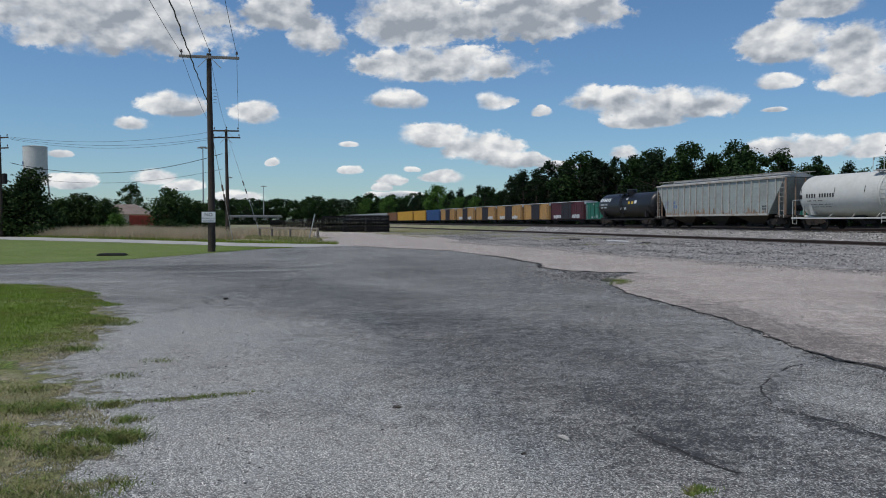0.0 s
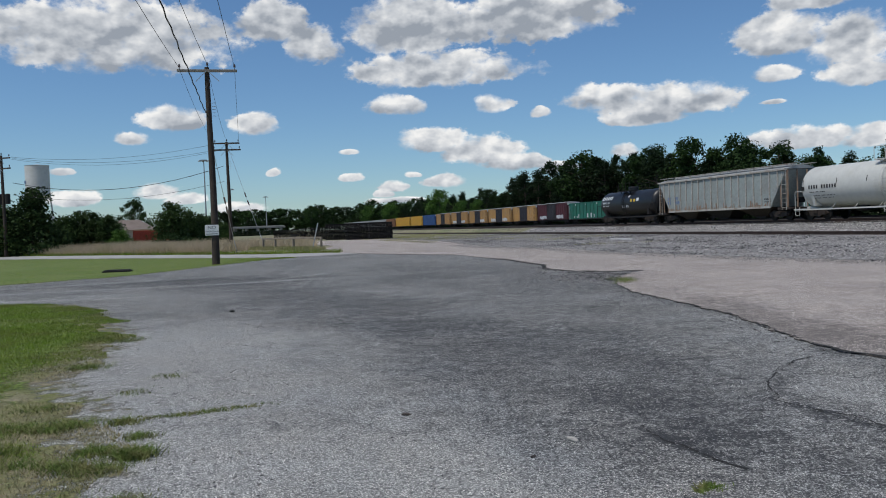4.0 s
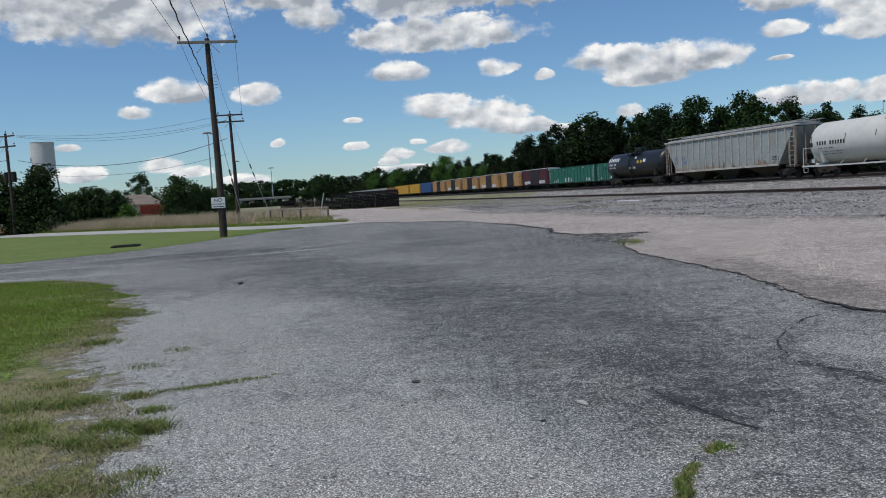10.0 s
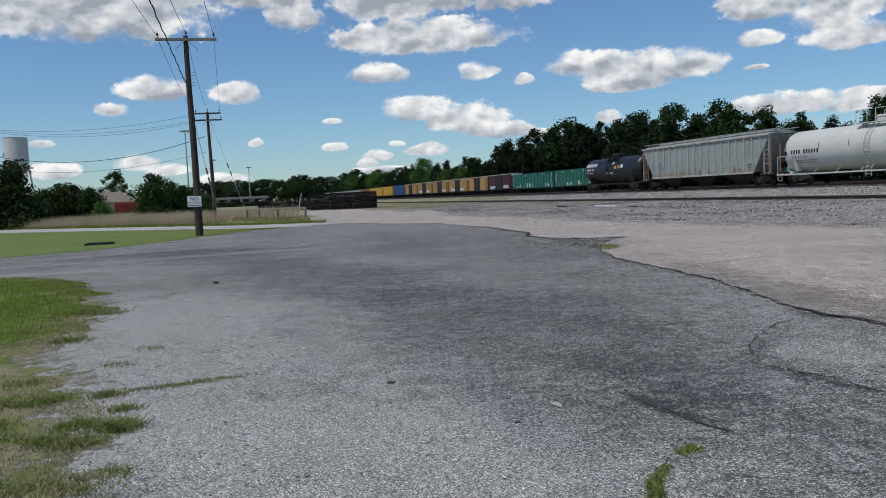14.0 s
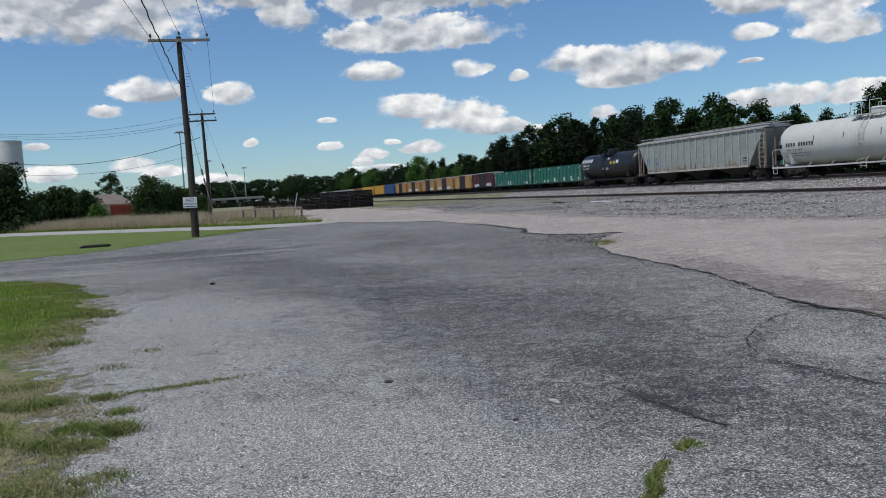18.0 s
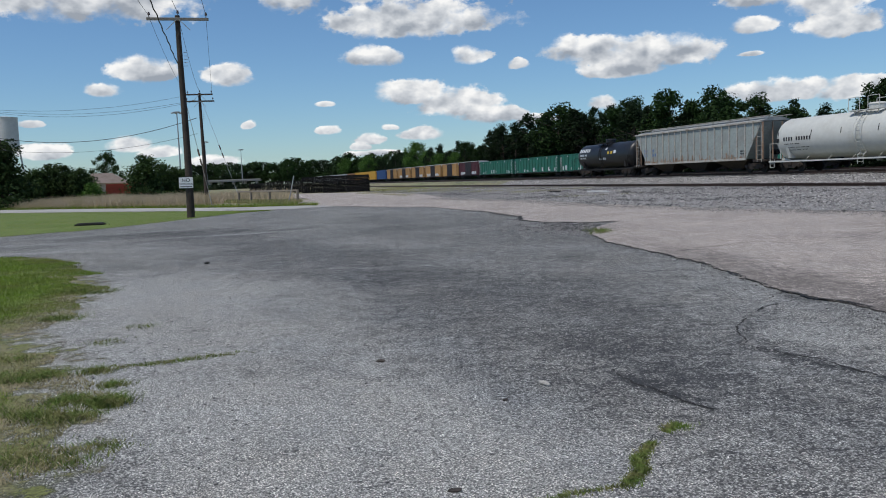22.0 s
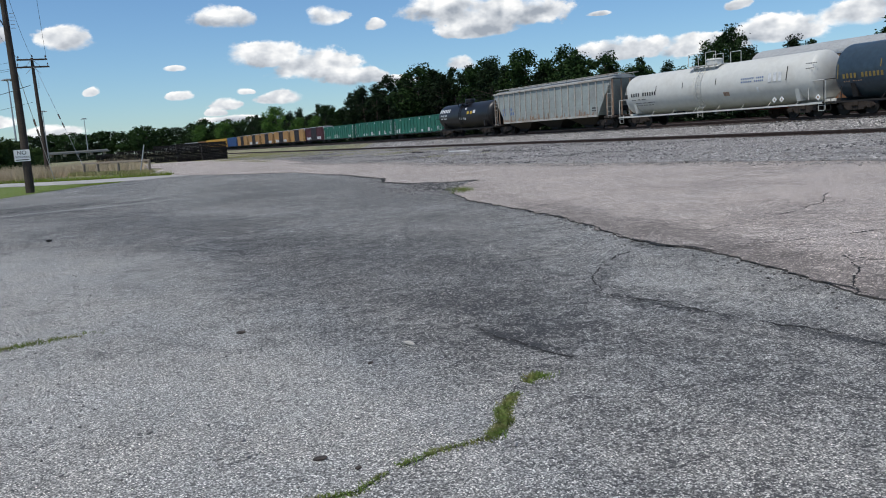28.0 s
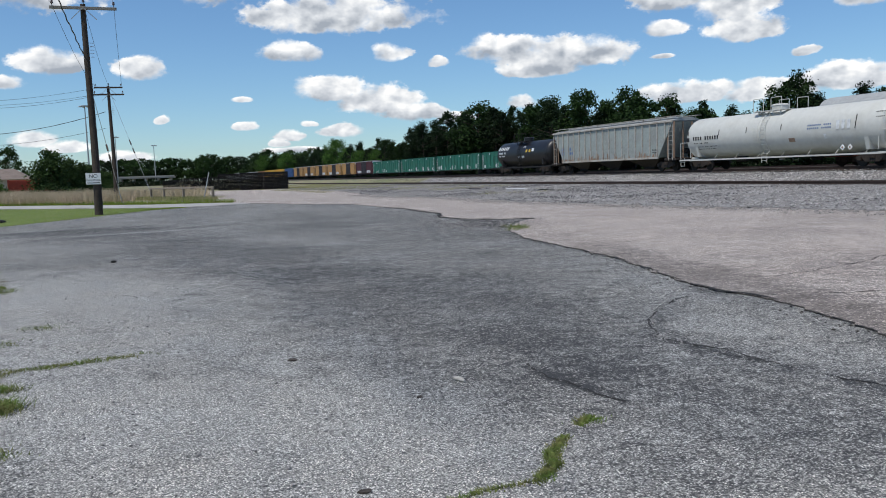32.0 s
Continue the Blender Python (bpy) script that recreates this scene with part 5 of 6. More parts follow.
# height of the wood's edge along the tracks
WOOD_TOP = [(-40, 12.0), (40, 13.5), (58, 14.0), (66, 12.0), (72, 10.6), (80, 9.0), (85, 9.6), (90, 10.5), (95, 10.8), (104, 10.8), (110, 12.0), (118, 13.6), (127, 13.0), (135, 16.6), (148, 16.6), (165, 16.3),
            (190, 17.0), (230, 17.0), (257, 16.5), (282, 13.6), (312, 13.2), (420, 13.5)]


def polar_xy(az, r):
    return r * math.sin(radians(az)), r * math.cos(radians(az))


def build_woods():
    s = -40.0
    while s < 430:
        x, y = along(90 + random.uniform(-3, 4), s)
        top = curve_at(s, WOOD_TOP) * random.choice((0.74, 0.82, 0.9, 0.96, 1.0, 1.07)) * random.uniform(0.96, 1.04)
        kind = random.choice(PINES + PINES + BROADS)
        plant(kind, x, y, top / (17.2 if kind in PINES else 15.2), "woods beyond the tracks", wide=random.uniform(0.95, 1.3))
        s += random.uniform(3.2, 5.0) * (1 if s < 250 else 1.5)
    s = 60.0
    while s < 430:
        x, y = along(101 + random.uniform(-4, 5), s)
        kind = random.choice(FAR_TREES)
        plant(kind, x, y, curve_at(s - 6, WOOD_TOP) * random.uniform(0.72, 0.92) / 16.2, "woods beyond the tracks", wide=1.3)
        s += random.uniform(5.5, 8.0)
    s = -45.0
    while s < 430:                       # understorey at the edge
        x, y = along(84 + random.uniform(-2, 2), s)
        plant(FAR_TREES[0], x, y, random.uniform(0.32, 0.5), "woods beyond the tracks", wide=1.7, z=height(x, y) - 2.2)
        s += random.uniform(3.6, 5.4)
    for s, d, k in ((89.5, 92, 0.88), (54, 86, 0.98), (57, 90, 0.93), (50, 88, 1.0)):
        x, y = along(d, s)
        plant(BROADS[int(s) % 3], x, y, k, "woods beyond the tracks", wide=0.95)
    az = -34.0
    while az < 2.0:                      # woods across the far side of the yard
        r = 610 + random.uniform(-15, 50) if az > -16 else 300 + random.uniform(-20, 40)
        if az > -6.5:
            r = 470 + random.uniform(-15, 40)
        x, y = r * math.sin(radians(az)), r * math.cos(radians(az))
        top = 19.5 if az > -16 else 7.5
        if az > -6.5:
            top = 16.5
        kind = random.choice(FAR_TREES)
        plant(kind, x, y, top * random.uniform(0.85, 1.06) / 16, "far woods", wide=1.4)
        if az > -16:
            plant(random.choice(FAR_TREES), x * 0.985 + random.uniform(-3, 3), y * 0.985, random.uniform(0.5, 0.75), "far woods", wide=1.9)
        az += random.uniform(0.35, 0.7)
    az = -15.4
    while az < -11.2:                    # brush below the bridge
        x, y = polar_xy(az, 395 + random.uniform(-6, 6))
        plant(FAR_TREES[0], x, y, 0.26, "far woods", wide=1.6, z=height(x, y) - 1.6)
        az += 0.3
    for az, r, k, kind in ((-0.4, 345, 1.50, BRIGHT), (-3.9, 440, 1.30, BRIGHT), (-5.4, 450, 1.25, BRIGHT), (1.2, 310, 0.95, BRIGHT), (2.4, 290, 0.9, BRIGHT), (-9.5, 560, 1.2, BROADS[1]), (0.4, 335, 1.1, BRIGHT)):
        plant(kind, r * math.sin(radians(az)), r * math.cos(radians(az)), k, "trees beyond the yard", wide=1.1)
    for az, r, k, kind, w in ((-29.9, 92, 0.98, BUSHES[0], 1.3), (-27.4, 90, 1.03, BUSHES[1], 1.15), (-28.6, 94, 0.75, BUSHES[2], 1.2), (-31.5, 92, 1.1, BUSHES[1], 1.3), (-33.5, 92, 1.0, BUSHES[0], 1.3),
                              (-25.6, 100, 0.62, BUSHES[2], 1.3), (-24.6, 101, 0.72, BUSHES[1], 1.3), (-23.6, 100, 0.68, BUSHES[1], 1.3), (-22.9, 98, 0.62, BUSHES[0], 1.3), (-26.3, 96, 0.55, SHRUB, 1.6),
                              (-18.8, 96, 0.80, BUSHES[0], 1.25), (-17.9, 104, 0.66, BUSHES[2], 1.2), (-17.2, 106, 0.62, BUSHES[1], 1.2), (-22.2, 95, 0.85, SHRUB, 1.1), (-16.5, 110, 0.6, BUSHES[0], 1.2),
                              (-21.3, 175, 0.62, BROADS[2], 1.0), (-15.6, 130, 0.5, BUSHES[1], 1.3)):
        plant(kind, r * math.sin(radians(az)), r * math.cos(radians(az)), k, "bushes along the field", wide=w)


build_woods()

# ---- poles, wires, tower, sheds on the open side ----
def utility_pole(m, h, label, arms, pins=True, brace=True, drum=False, lean=0.0):
    t = thing("utility_pole", m, label, "utility pole", "line of poles")
    bm = bmesh.new()
    n = 8
    rr = lambda f: 0.19 - 0.075 * f
    fs = [k / n for k in range(n + 1)]
    tube(bm, [(0.03 * math.sin(f * 5), 0, -0.3 + (h + 0.3) * f) for f in fs], [rr(f) for f in fs], 14)
    part("pole_shaft", bm, "pole", t)
    for z, w, mat in arms:
        arm = part("crossarm", box(bmesh.new(), (0, -0.17, z), (w, 0.11, 0.13), bevel=0.01), mat, t)
        if brace:
            bm = bmesh.new()
            for x in (-1, 1):
                box(bm, (x * 0.30, -0.235, z - 0.28), (0.72, 0.012, 0.035), ry=x * 45)
            part("brace", bm, "zinc", arm)
        if pins:
            for x in (-w / 2 + 0.12, 0.0, w / 2 - 0.12):
                bm = bmesh.new()
                zz = z + 0.06 if x else max(z + 0.06, h - 0.02)
                cyl(bm, (x, -0.17 if x else 0, zz), (x, -0.17 if x else 0, zz + 0.14), 0.02, seg=6)
                cyl(bm, (x, -0.17 if x else 0, zz + 0.12), (x, -0.17 if x else 0, zz + 0.26), 0.065, 0.04, seg=10)
                part("insulator", bm, "glass_insulator", arm)
    bm = bmesh.new()
    for k in range(5):
        z = h * 0.82 - k * 0.16
        cyl(bm, (0.15, 0, z), (0.33, 0, z), 0.012, seg=5)
    part("pole_step", bm, "zinc", t)
    bm = bmesh.new()
    pipe(bm, [(0.16, -0.1, h * 0.55), (0.2, -0.1, 0.2)], 0.012, 5)
    part("ground_wire", bm, "wire", t)
    if drum:
        for x in (-0.45, 0.5):
            bm = bmesh.new()
            cyl(bm, (x, 0.05, h * 0.52), (x, 0.05, h * 0.52 + 0.95), 0.24, seg=16)
            cyl(bm, (x, 0.05, h * 0.52 + 0.95), (x, 0.05, h * 0.52 + 1.02), 0.26, 0.16, seg=16)
            part("transformer", bm, "grime", t, "dark pole-mounted transformer drum")
    return t


def wire(a, b, sag, r, label, n=14, mat="wire", twist=0.0):
    bm = bmesh.new()
    a, b = Vector(a), Vector(b)
    pts = []
    for k in range(n + 1):
        f = k / n
        p = a.lerp(b, f)
        p.z -= sag * 4 * f * (1 - f)
        p.x += twist * (math.sin(k * 1.15) + 0.6 * math.sin(k * 0.47 + 1))
        pts.append(p)
    tube(bm, pts, r, 5)
    return tagged(link_mesh("overhead_wire", bm, mat), label, "wire", "overhead wires")


def no_trespassing_sign(m):
    t = thing("warning_sign", m, "white no trespassing sign nailed to the wooden pole", "sign")
    face = part("sign_panel", box(bmesh.new(), (0, 0, 0), (0.66, 0.012, 0.52), bevel=0.004), "sign_white", t)

    def word(txt, x, z, size):
        cu = bpy.data.curves.new("word", "FONT")
        cu.body, cu.size, cu.align_x, cu.align_y, cu.extrude = txt, size, "CENTER", "CENTER", 0.002
        tmp = bpy.data.objects.new("word", cu)
        scene.collection.objects.link(tmp)
        me = bpy.data.meshes.new_from_object(tmp.evaluated_get(bpy.context.evaluated_depsgraph_get()))
        bpy.data.objects.remove(tmp)
        me.materials.append(MAT["ink"])
        o = new("lettering", me)
        o.parent = face
        o.matrix_basis = pose(x, -0.010, z, 90, 0, 0)
    word("NO", 0, 0.115, 0.25)
    word("TRESPASSING", 0, -0.07, 0.108)
    part("lettering", box(bmesh.new(), (0, -0.009, -0.19), (0.56, 0.004, 0.035)), "ink", face)
    for x in (-0.31, 0.31):
        for z in (-0.23, 0.23):
            part("nail", cyl(bmesh.new(), (x, -0.012, z), (x, -0.004, z), 0.012, seg=8), "zinc", face)


def polar(az, r, z=0.0):
    return (r * math.sin(radians(az)), r * math.cos(radians(az)), z)


P1 = (-11.48, 39.7, 0.0)
P2 = (-19.75, 73.4, 0.0)
P3 = (-43.0, 78.0, 0.0)
P0 = (-1.2, -7.0, 0.0)
utility_pole(pose(*P1, 0, 0, 12), 9.75, "tall weathered wooden utility pole with one grey crossarm and a sign", [(9.55, 2.85, "arm")])
utility_pole(pose(*P2, 0, 0, 8), 9.9, "weathered wooden utility pole with two dark crossarms", [(9.75, 2.3, "pole"), (9.15, 2.5, "pole")])
utility_pole(pose(*P3, 0, 0, -20), 9.9, "wooden utility pole with two crossarms and transformers", [(9.6, 2.6, "pole"), (8.6, 2.6, "pole")], drum=True)
utility_pole(pose(*P0, 0, 0, 12), 9.75, "weathered wooden utility pole with one grey crossarm", [(9.55, 2.85, "arm")])
no_trespassing_sign(pose(P1[0] - 0.06, P1[1] - 0.235, 1.72, 0, 0, 8))
for x in (-1.3, 0.0, 1.3):
    q = 9.75 if x else 9.95
    wire((P1[0] + x, P1[1] - 0.1 + x * 0.2, q), (P0[0] + x, P0[1], q), 0.55, 0.011, "thin bare overhead power wire")
    wire((P1[0] + x, P1[1] - 0.1 + x * 0.2, q), (P2[0] + x * 0.85, P2[1], 9.9 if x else 10.0), 0.5, 0.010, "thin bare overhead power wire")
wire((P1[0] - 0.15, P1[1] - 0.1, 7.5), (P0[0] - 0.1, P0[1], 9.9), 0.05, 0.024, "thick black twisted service cable", 150, twist=0.015)
for z3, z2, sag, r in ((9.7, 9.85, 0.75, 0.012), (9.6, 9.3, 0.8, 0.012), (9.5, 9.2, 0.95, 0.012), (7.2, 7.7, 1.35, 0.026), (6.0, 6.3, 1.0, 0.014)):
    wire((P3[0] + 1, P3[1], z3), (P2[0] - 0.4, P2[1], z2), sag, r, "sagging overhead cable between the poles")
wire((P3[0], P3[1], 7.3), (P3[0] - 40, P3[1] + 6, 7.6), 0.8, 0.026, "sagging overhead cable between the poles")
wire((P3[0], P3[1], 9.7), (P3[0] - 40, P3[1] + 6, 9.7), 0.8, 0.012, "sagging overhead cable between the poles")


def guy(a, b, label):
    t = thing("guy_wire", pose(0, 0, 0), label, "guy wire", "pole stays")
    bm = bmesh.new()
    pipe(bm, [a, b], 0.014, 5)
    part("strand", bm, "zinc", t)
    a, b = Vector(a), Vector(b)
    for f in (0.46, 0.54):
        bm = bmesh.new()
        cyl(bm, a.lerp(b, f), a.lerp(b, f + 0.045), 0.055, seg=8)
        part("strain_insulator", bm, "glass_insulator", t)
    bm = bmesh.new()
    cyl(bm, b, b.lerp(a, 0.12), 0.03, seg=6)
    part("stay_guard", bm, "zinc", t)


guy((P1[0] - 0.1, P1[1] + 0.1, 6.6), (P1[0] - 3.4, P1[1] + 17, 0.2), "steel guy wire with strain insulators beside the pole")
guy((P2[0] + 0.1, P2[1] - 0.1, 9.4), (-16.2, 71.3, 0.2), "steel guy wire with a strain insulator")


def water_tower(m):
    t = thing("water_tower", m, "white cylindrical water tower on slender legs", "water tower")
    r = 3.75
    bm = bmesh.new()
    cyl(bm, (0, 0, 16.6), (0, 0, 26.6), r, seg=40)
    part("tank", bm, "tower", t)
    bm = bmesh.new()
    cyl(bm, (0, 0, 26.6), (0, 0, 27.0), r + 0.12, 0.3, seg=40)
    part("tank_roof", bm, "tower", t)
    bm = bmesh.new()
    cyl(bm, (0, 0, 13.0), (0, 0, 16.6), 0.8, r, seg=40)
    part("tank_bottom", bm, "tower", t)
    bm = bmesh.new()
    cyl(bm, (0, 0, 16.4), (0, 0, 16.65), r + 0.6, seg=40)
    for k in range(20):
        a = 2 * math.pi * k / 20
        cyl(bm, ((r + 0.65) * math.cos(a), (r + 0.65) * math.sin(a), 16.6), ((r + 0.65) * math.cos(a), (r + 0.65) * math.sin(a), 17.6), 0.04, seg=5)
    part("balcony", bm, "tower", t)
    for k in range(4):
        a = math.pi / 4 + math.pi / 2 * k
        bm = bmesh.new()
        cyl(bm, (5.6 * math.cos(a), 5.6 * math.sin(a), 0), (3.7 * math.cos(a), 3.7 * math.sin(a), 16.6), 0.32, 0.26, seg=10)
        part("leg", bm, "tower", t)
    bm = bmesh.new()
    cyl(bm, (0, 0, 0), (0, 0, 13.1), 0.6, 0.6, seg=14)
    part("riser", bm, "tower", t)
    bm = bmesh.new()
    for k in range(4):
        a, b = math.pi / 4 + math.pi / 2 * k, math.pi / 4 + math.pi / 2 * (k + 1)
        for z0, z1 in ((1, 8.5), (8.5, 16)):
            q0, q1 = 5.6 - 1.9 * z0 / 16.6, 5.6 - 1.9 * z1 / 16.6
            cyl(bm, (q0 * math.cos(a), q0 * math.sin(a), z0), (q1 * math.cos(b), q1 * math.sin(b), z1), 0.05, seg=5)
            cyl(bm, (q1 * math.cos(a), q1 * math.sin(a), z1), (q1 * math.cos(b), q1 * math.sin(b), z1), 0.10, seg=5)
    part("bracing", bm, "tower", t)
    bm = bmesh.new()
    box(bm, (-r * 0.80, -r * 0.62, 21.0), (0.05, 1.8, 1.0), rz=38)
    part("emblem", bm, "blue_ink", t, "small dark painted emblem")


water_tower(pose(*polar(-26.9, 302), 0, 0, 0))


def light_mast(m, h, label):
    t = thing("light_mast", m, label, "light mast", "yard light masts")
    part("mast", cyl(bmesh.new(), (0, 0, 0), (0, 0, h), 0.26, 0.12, seg=10), "zinc", t)
    part("lamp_ring", cyl(bmesh.new(), (0, 0, h), (0, 0, h + 0.25), 0.9, seg=14), "zinc", t)
    for k in range(6):
        a = math.pi / 3 * k
        bm = bmesh.new()
        box(bm, (1.15 * math.cos(a), 1.15 * math.sin(a), h - 0.05), (0.7, 0.45, 0.28), rz=math.degrees(a), bevel=0.04)
        part("lamp_head", bm, "zinc", t)


light_mast(pose(*polar(-16.63, 225)), 21.3, "tall steel light mast with a ring of lamps")
light_mast(pose(*polar(-14.95, 330)), 19.0, "tall steel light mast with a ring of lamps")
light_mast(pose(*polar(-12.6, 420)), 19.5, "tall steel light mast with a ring of lamps")


def overpass(m, length):
    t = thing("road_bridge", m, "long pale concrete road bridge far across the yard", "bridge")
    deck = part("deck", box(bmesh.new(), (0, 0, 3.9), (length, 9, 0.6)), "concrete", t)
    part("parapet", box(bmesh.new(), (0, -4.5, 4.5), (length, 0.3, 0.6)), "concrete", deck)
    pier = None
    for k in range(5):
        if pier is None:
            pier = part("pier", box(bmesh.new(), (0, 0, 1.8), (1.0, 7, 3.6)), "concrete", t)
            pier.matrix_basis = pose(-length / 2 + 2, 0, 0)
        else:
            again(pier, -length / 2 + 2 + (length - 4) * k / 4, 0, 0)


overpass(pose(*polar(-13.2, 420), 0, 0, 8), 27.0)


def shed(m):
    t = thing("house", m, "low tan house with a brown hipped roof", "house")
    part("wall", box(bmesh.new(), (0, 0, 1.4), (6.6, 6, 2.8)), "siding", t)
    bm = bmesh.new()
    a = [bm.verts.new(p) for p in ((-3.8, -3.5, 2.75), (3.8, -3.5, 2.75), (3.8, 3.5, 2.75), (-3.8, 3.5, 2.75))]
    r = [bm.verts.new(p) for p in ((-2.2, 0, 4.5), (0.9, 0, 4.5))]
    for f in ((a[0], a[1], r[1], r[0]), (a[1], a[2], r[1]), (a[2], a[3], r[0], r[1]), (a[3], a[0], r[0]), (a[3], a[2], a[1], a[0])):
        bm.faces.new(f)
    part("roof", bm, "roof", t)
    for x in (-1.8, 1.8):
        win = part("window", box(bmesh.new(), (x, -3.02, 1.6), (1.3, 0.08, 1.1)), "sign_white", t)
        part("pane", box(bmesh.new(), (x, -3.07, 1.6), (1.1, 0.03, 0.9)), "ink", win)


shed(pose(*polar(-21.3, 150), 0, 0, 14))


def red_container(m):
    t = thing("shipping_container", m, "faded red shipping container behind the field", "container")
    part("body", box(bmesh.new(), (0, 0, 1.3), (5.6, 2.4, 2.1), bevel=0.03), "red_box", t)
    bm = bmesh.new()
    for k in range(20):
        box(bm, (-2.7 + 5.4 * k / 19, -1.22, 1.3), (0.14, 0.07, 1.9))
    part("corrugation", bm, "red_box", t)
    for x in (-2.72, 2.72):
        part("corner_post", box(bmesh.new(), (x, -1.2, 1.3), (0.18, 0.18, 2.2)), "red_box", t)
    part("skid", box(bmesh.new(), (0, 0, 0.13), (5.4, 2.2, 0.3)), "grime", t)


red_container(pose(*polar(-19.95, 116), 0, 0, 18))


def rail_fence(m):
    t = thing("timber_barrier", m, "low grey timber barrier with one rail by the lane", "fence")
    for x in (0.0, 2.5, 6.0, 10.8):
        o = part("post", box(bmesh.new(), (x, 0, 0.45), (0.16, 0.16, 1.1), bevel=0.015), "fence_wood", t)
    part("rail", box(bmesh.new(), (5.4, 0, 0.95), (11.0, 0.14, 0.14), bevel=0.015), "fence_wood", t)


rail_fence(pose(-16.16, 70.6, 0, 0, 0, -53.2))


def leaning_post(m, label):
    t = thing("steel_bar", m, label, "bar")
    part("bar", cyl(bmesh.new(), (0, 0, 0), (0.5, 0, 2.1), 0.04, seg=6), "zinc", t)


leaning_post(pose(-10.5, 62.6, 0), "thin leaning grey steel bar beside the barrier")


# ---- bundles of old ties ----
def tie_stack(m, nx, nz, label):
    t = thing("tie_stack", m, label, "timber stack", "stacks of old ties")
    tie = None
    for k in range(nz):
        if k % 6 == 5:
            continue
        for i in range(nx):
            if tie is None:
                tie = part("tie", box(bmesh.new(), (0, 0, 0.09), (0.23, 2.6, 0.18), bevel=0.01), "creosote", t)
                tie.matrix_basis = pose(i * 0.25, 0, 0.2 * k)
            else:
                again(tie, i * 0.25 + random.uniform(-0.02, 0.02), random.uniform(-0.12, 0.12), 0.2 * k, random.uniform(-2, 2))
        if k % 6 == 4:
            for y in (-0.8, 0.8):
                part("spacer", box(bmesh.new(), (nx * 0.125 - 0.12, y, 0.2 * k + 0.29), (nx * 0.25, 0.12, 0.19)), "creosote", t)
    return t


for az, r, turn, nx, nz in ((-5.45, 112, 8, 13, 11), (-7.05, 114, 8, 13, 11), (-8.5, 124, 8, 14, 11), (-9.7, 136, 8, 12, 10), (-10.9, 148, 8, 12, 10), (-12.1, 158, 8, 13, 9)):
    x, y, z = polar(az, r)
    tie_stack(pose(x, y, height(x, y) - 0.02, 0, 0, turn), nx, nz, "dark stack of creosoted railway ties on the gravel")

# ---- cracks, stones, weeds and grass ----
def crack(points, width, z, label, mat="crack"):
    """A ragged, branching line of open joints filled with dark soil, broken where the crack closes. Also lays the
    painted shade strips along the paving edge.
    """
    pts = [Vector((x, y, 0)) for x, y in points]
    verts, faces, run, shut = [], [], 0.0, []
    grain = max(0.02, width * 0.5)
    for a, b in zip(pts, pts[1:]):
        n = max(2, int((b - a).length / grain))
        d = (b - a).normalized()
        side = Vector((-d.y, d.x, 0))
        for k in range(n):
            p = a.lerp(b, k / n)
            run += (b - a).length / n
            off = 0.055 * noise.fractal((run * 1.9, width * 100, 3.0), 1.0, 2.0, 4) + 0.016 * noise.noise((run * 14, 5.0, width * 90)) + 0.008 * noise.noise((run * 41, 8.0, 1.0))
            w = width * (0.42 + 1.1 * noise.noise((run * 2.3, 4.0, 2.0)) + 0.7 * noise.noise((run * 13, 7.0, 2.0)) + 0.4 * noise.noise((run * 37, 9.0, 2.0)))
            shut.append(w < 0.04 * width)
            w = max(w, width * 0.06)
            for sgn in (-1, 1):
                q = p + side * (off + sgn * w / 2)
                verts.append((q.x, q.y, height(q.x, q.y) + z))
    for i in range(len(verts) // 2 - 1):
        if not (shut[i] and shut[i + 1]):
            faces.append((2 * i, 2 * i + 1, 2 * i + 3, 2 * i + 2))
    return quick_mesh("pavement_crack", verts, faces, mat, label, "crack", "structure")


crack([(2.66, 6.53), (2.78, 6.31), (2.87, 6.05), (3.0, 5.89), (3.02, 5.66), (3.12, 5.47), (3.18, 5.18), (3.33, 4.87), (3.45, 4.62), (3.53, 4.39), (3.59, 4.02), (3.53, 3.86), (3.51, 3.6), (3.55, 3.26), (3.66, 3.08),
       (3.85, 3.04), (4.16, 2.95)], 0.034, 0.004, "dark crack round an old patch")
crack([(2.66, 6.53), (2.79, 7.0), (3.1, 7.66), (3.62, 8.24), (4.1, 8.6)], 0.036, 0.004, "dark crack round an old patch")
crack([(2.72, 6.2), (2.84, 5.95), (2.95, 5.7), (3.06, 5.3)], 0.016, 0.004, "dark crack round an old patch")
crack([(1.39, 5.83), (1.42, 5.61), (1.46, 5.4), (1.56, 5.18), (1.65, 4.98), (1.7, 4.8), (1.78, 4.7)], 0.04, 0.004, "dark crack in worn asphalt")
crack([(3.56, 4.18), (3.9, 4.29), (4.14, 4.38), (4.27, 4.49)], 0.014, 0.004, "thin crack in worn asphalt")
crack([(3.7, 6.6), (3.8, 6.1), (4.1, 5.9), (4.4, 5.95)], 0.012, 0.004, "thin crack in worn asphalt")
crack([(0.5, 18.0), (1.8, 17.2), (2.6, 16.0)], 0.05, 0.004, "dark crack in worn asphalt")
crack([(-6.5, 24.5), (-3.0, 31.0), (0.3, 41.0)], 0.05, 0.004, "dark crack in worn asphalt")
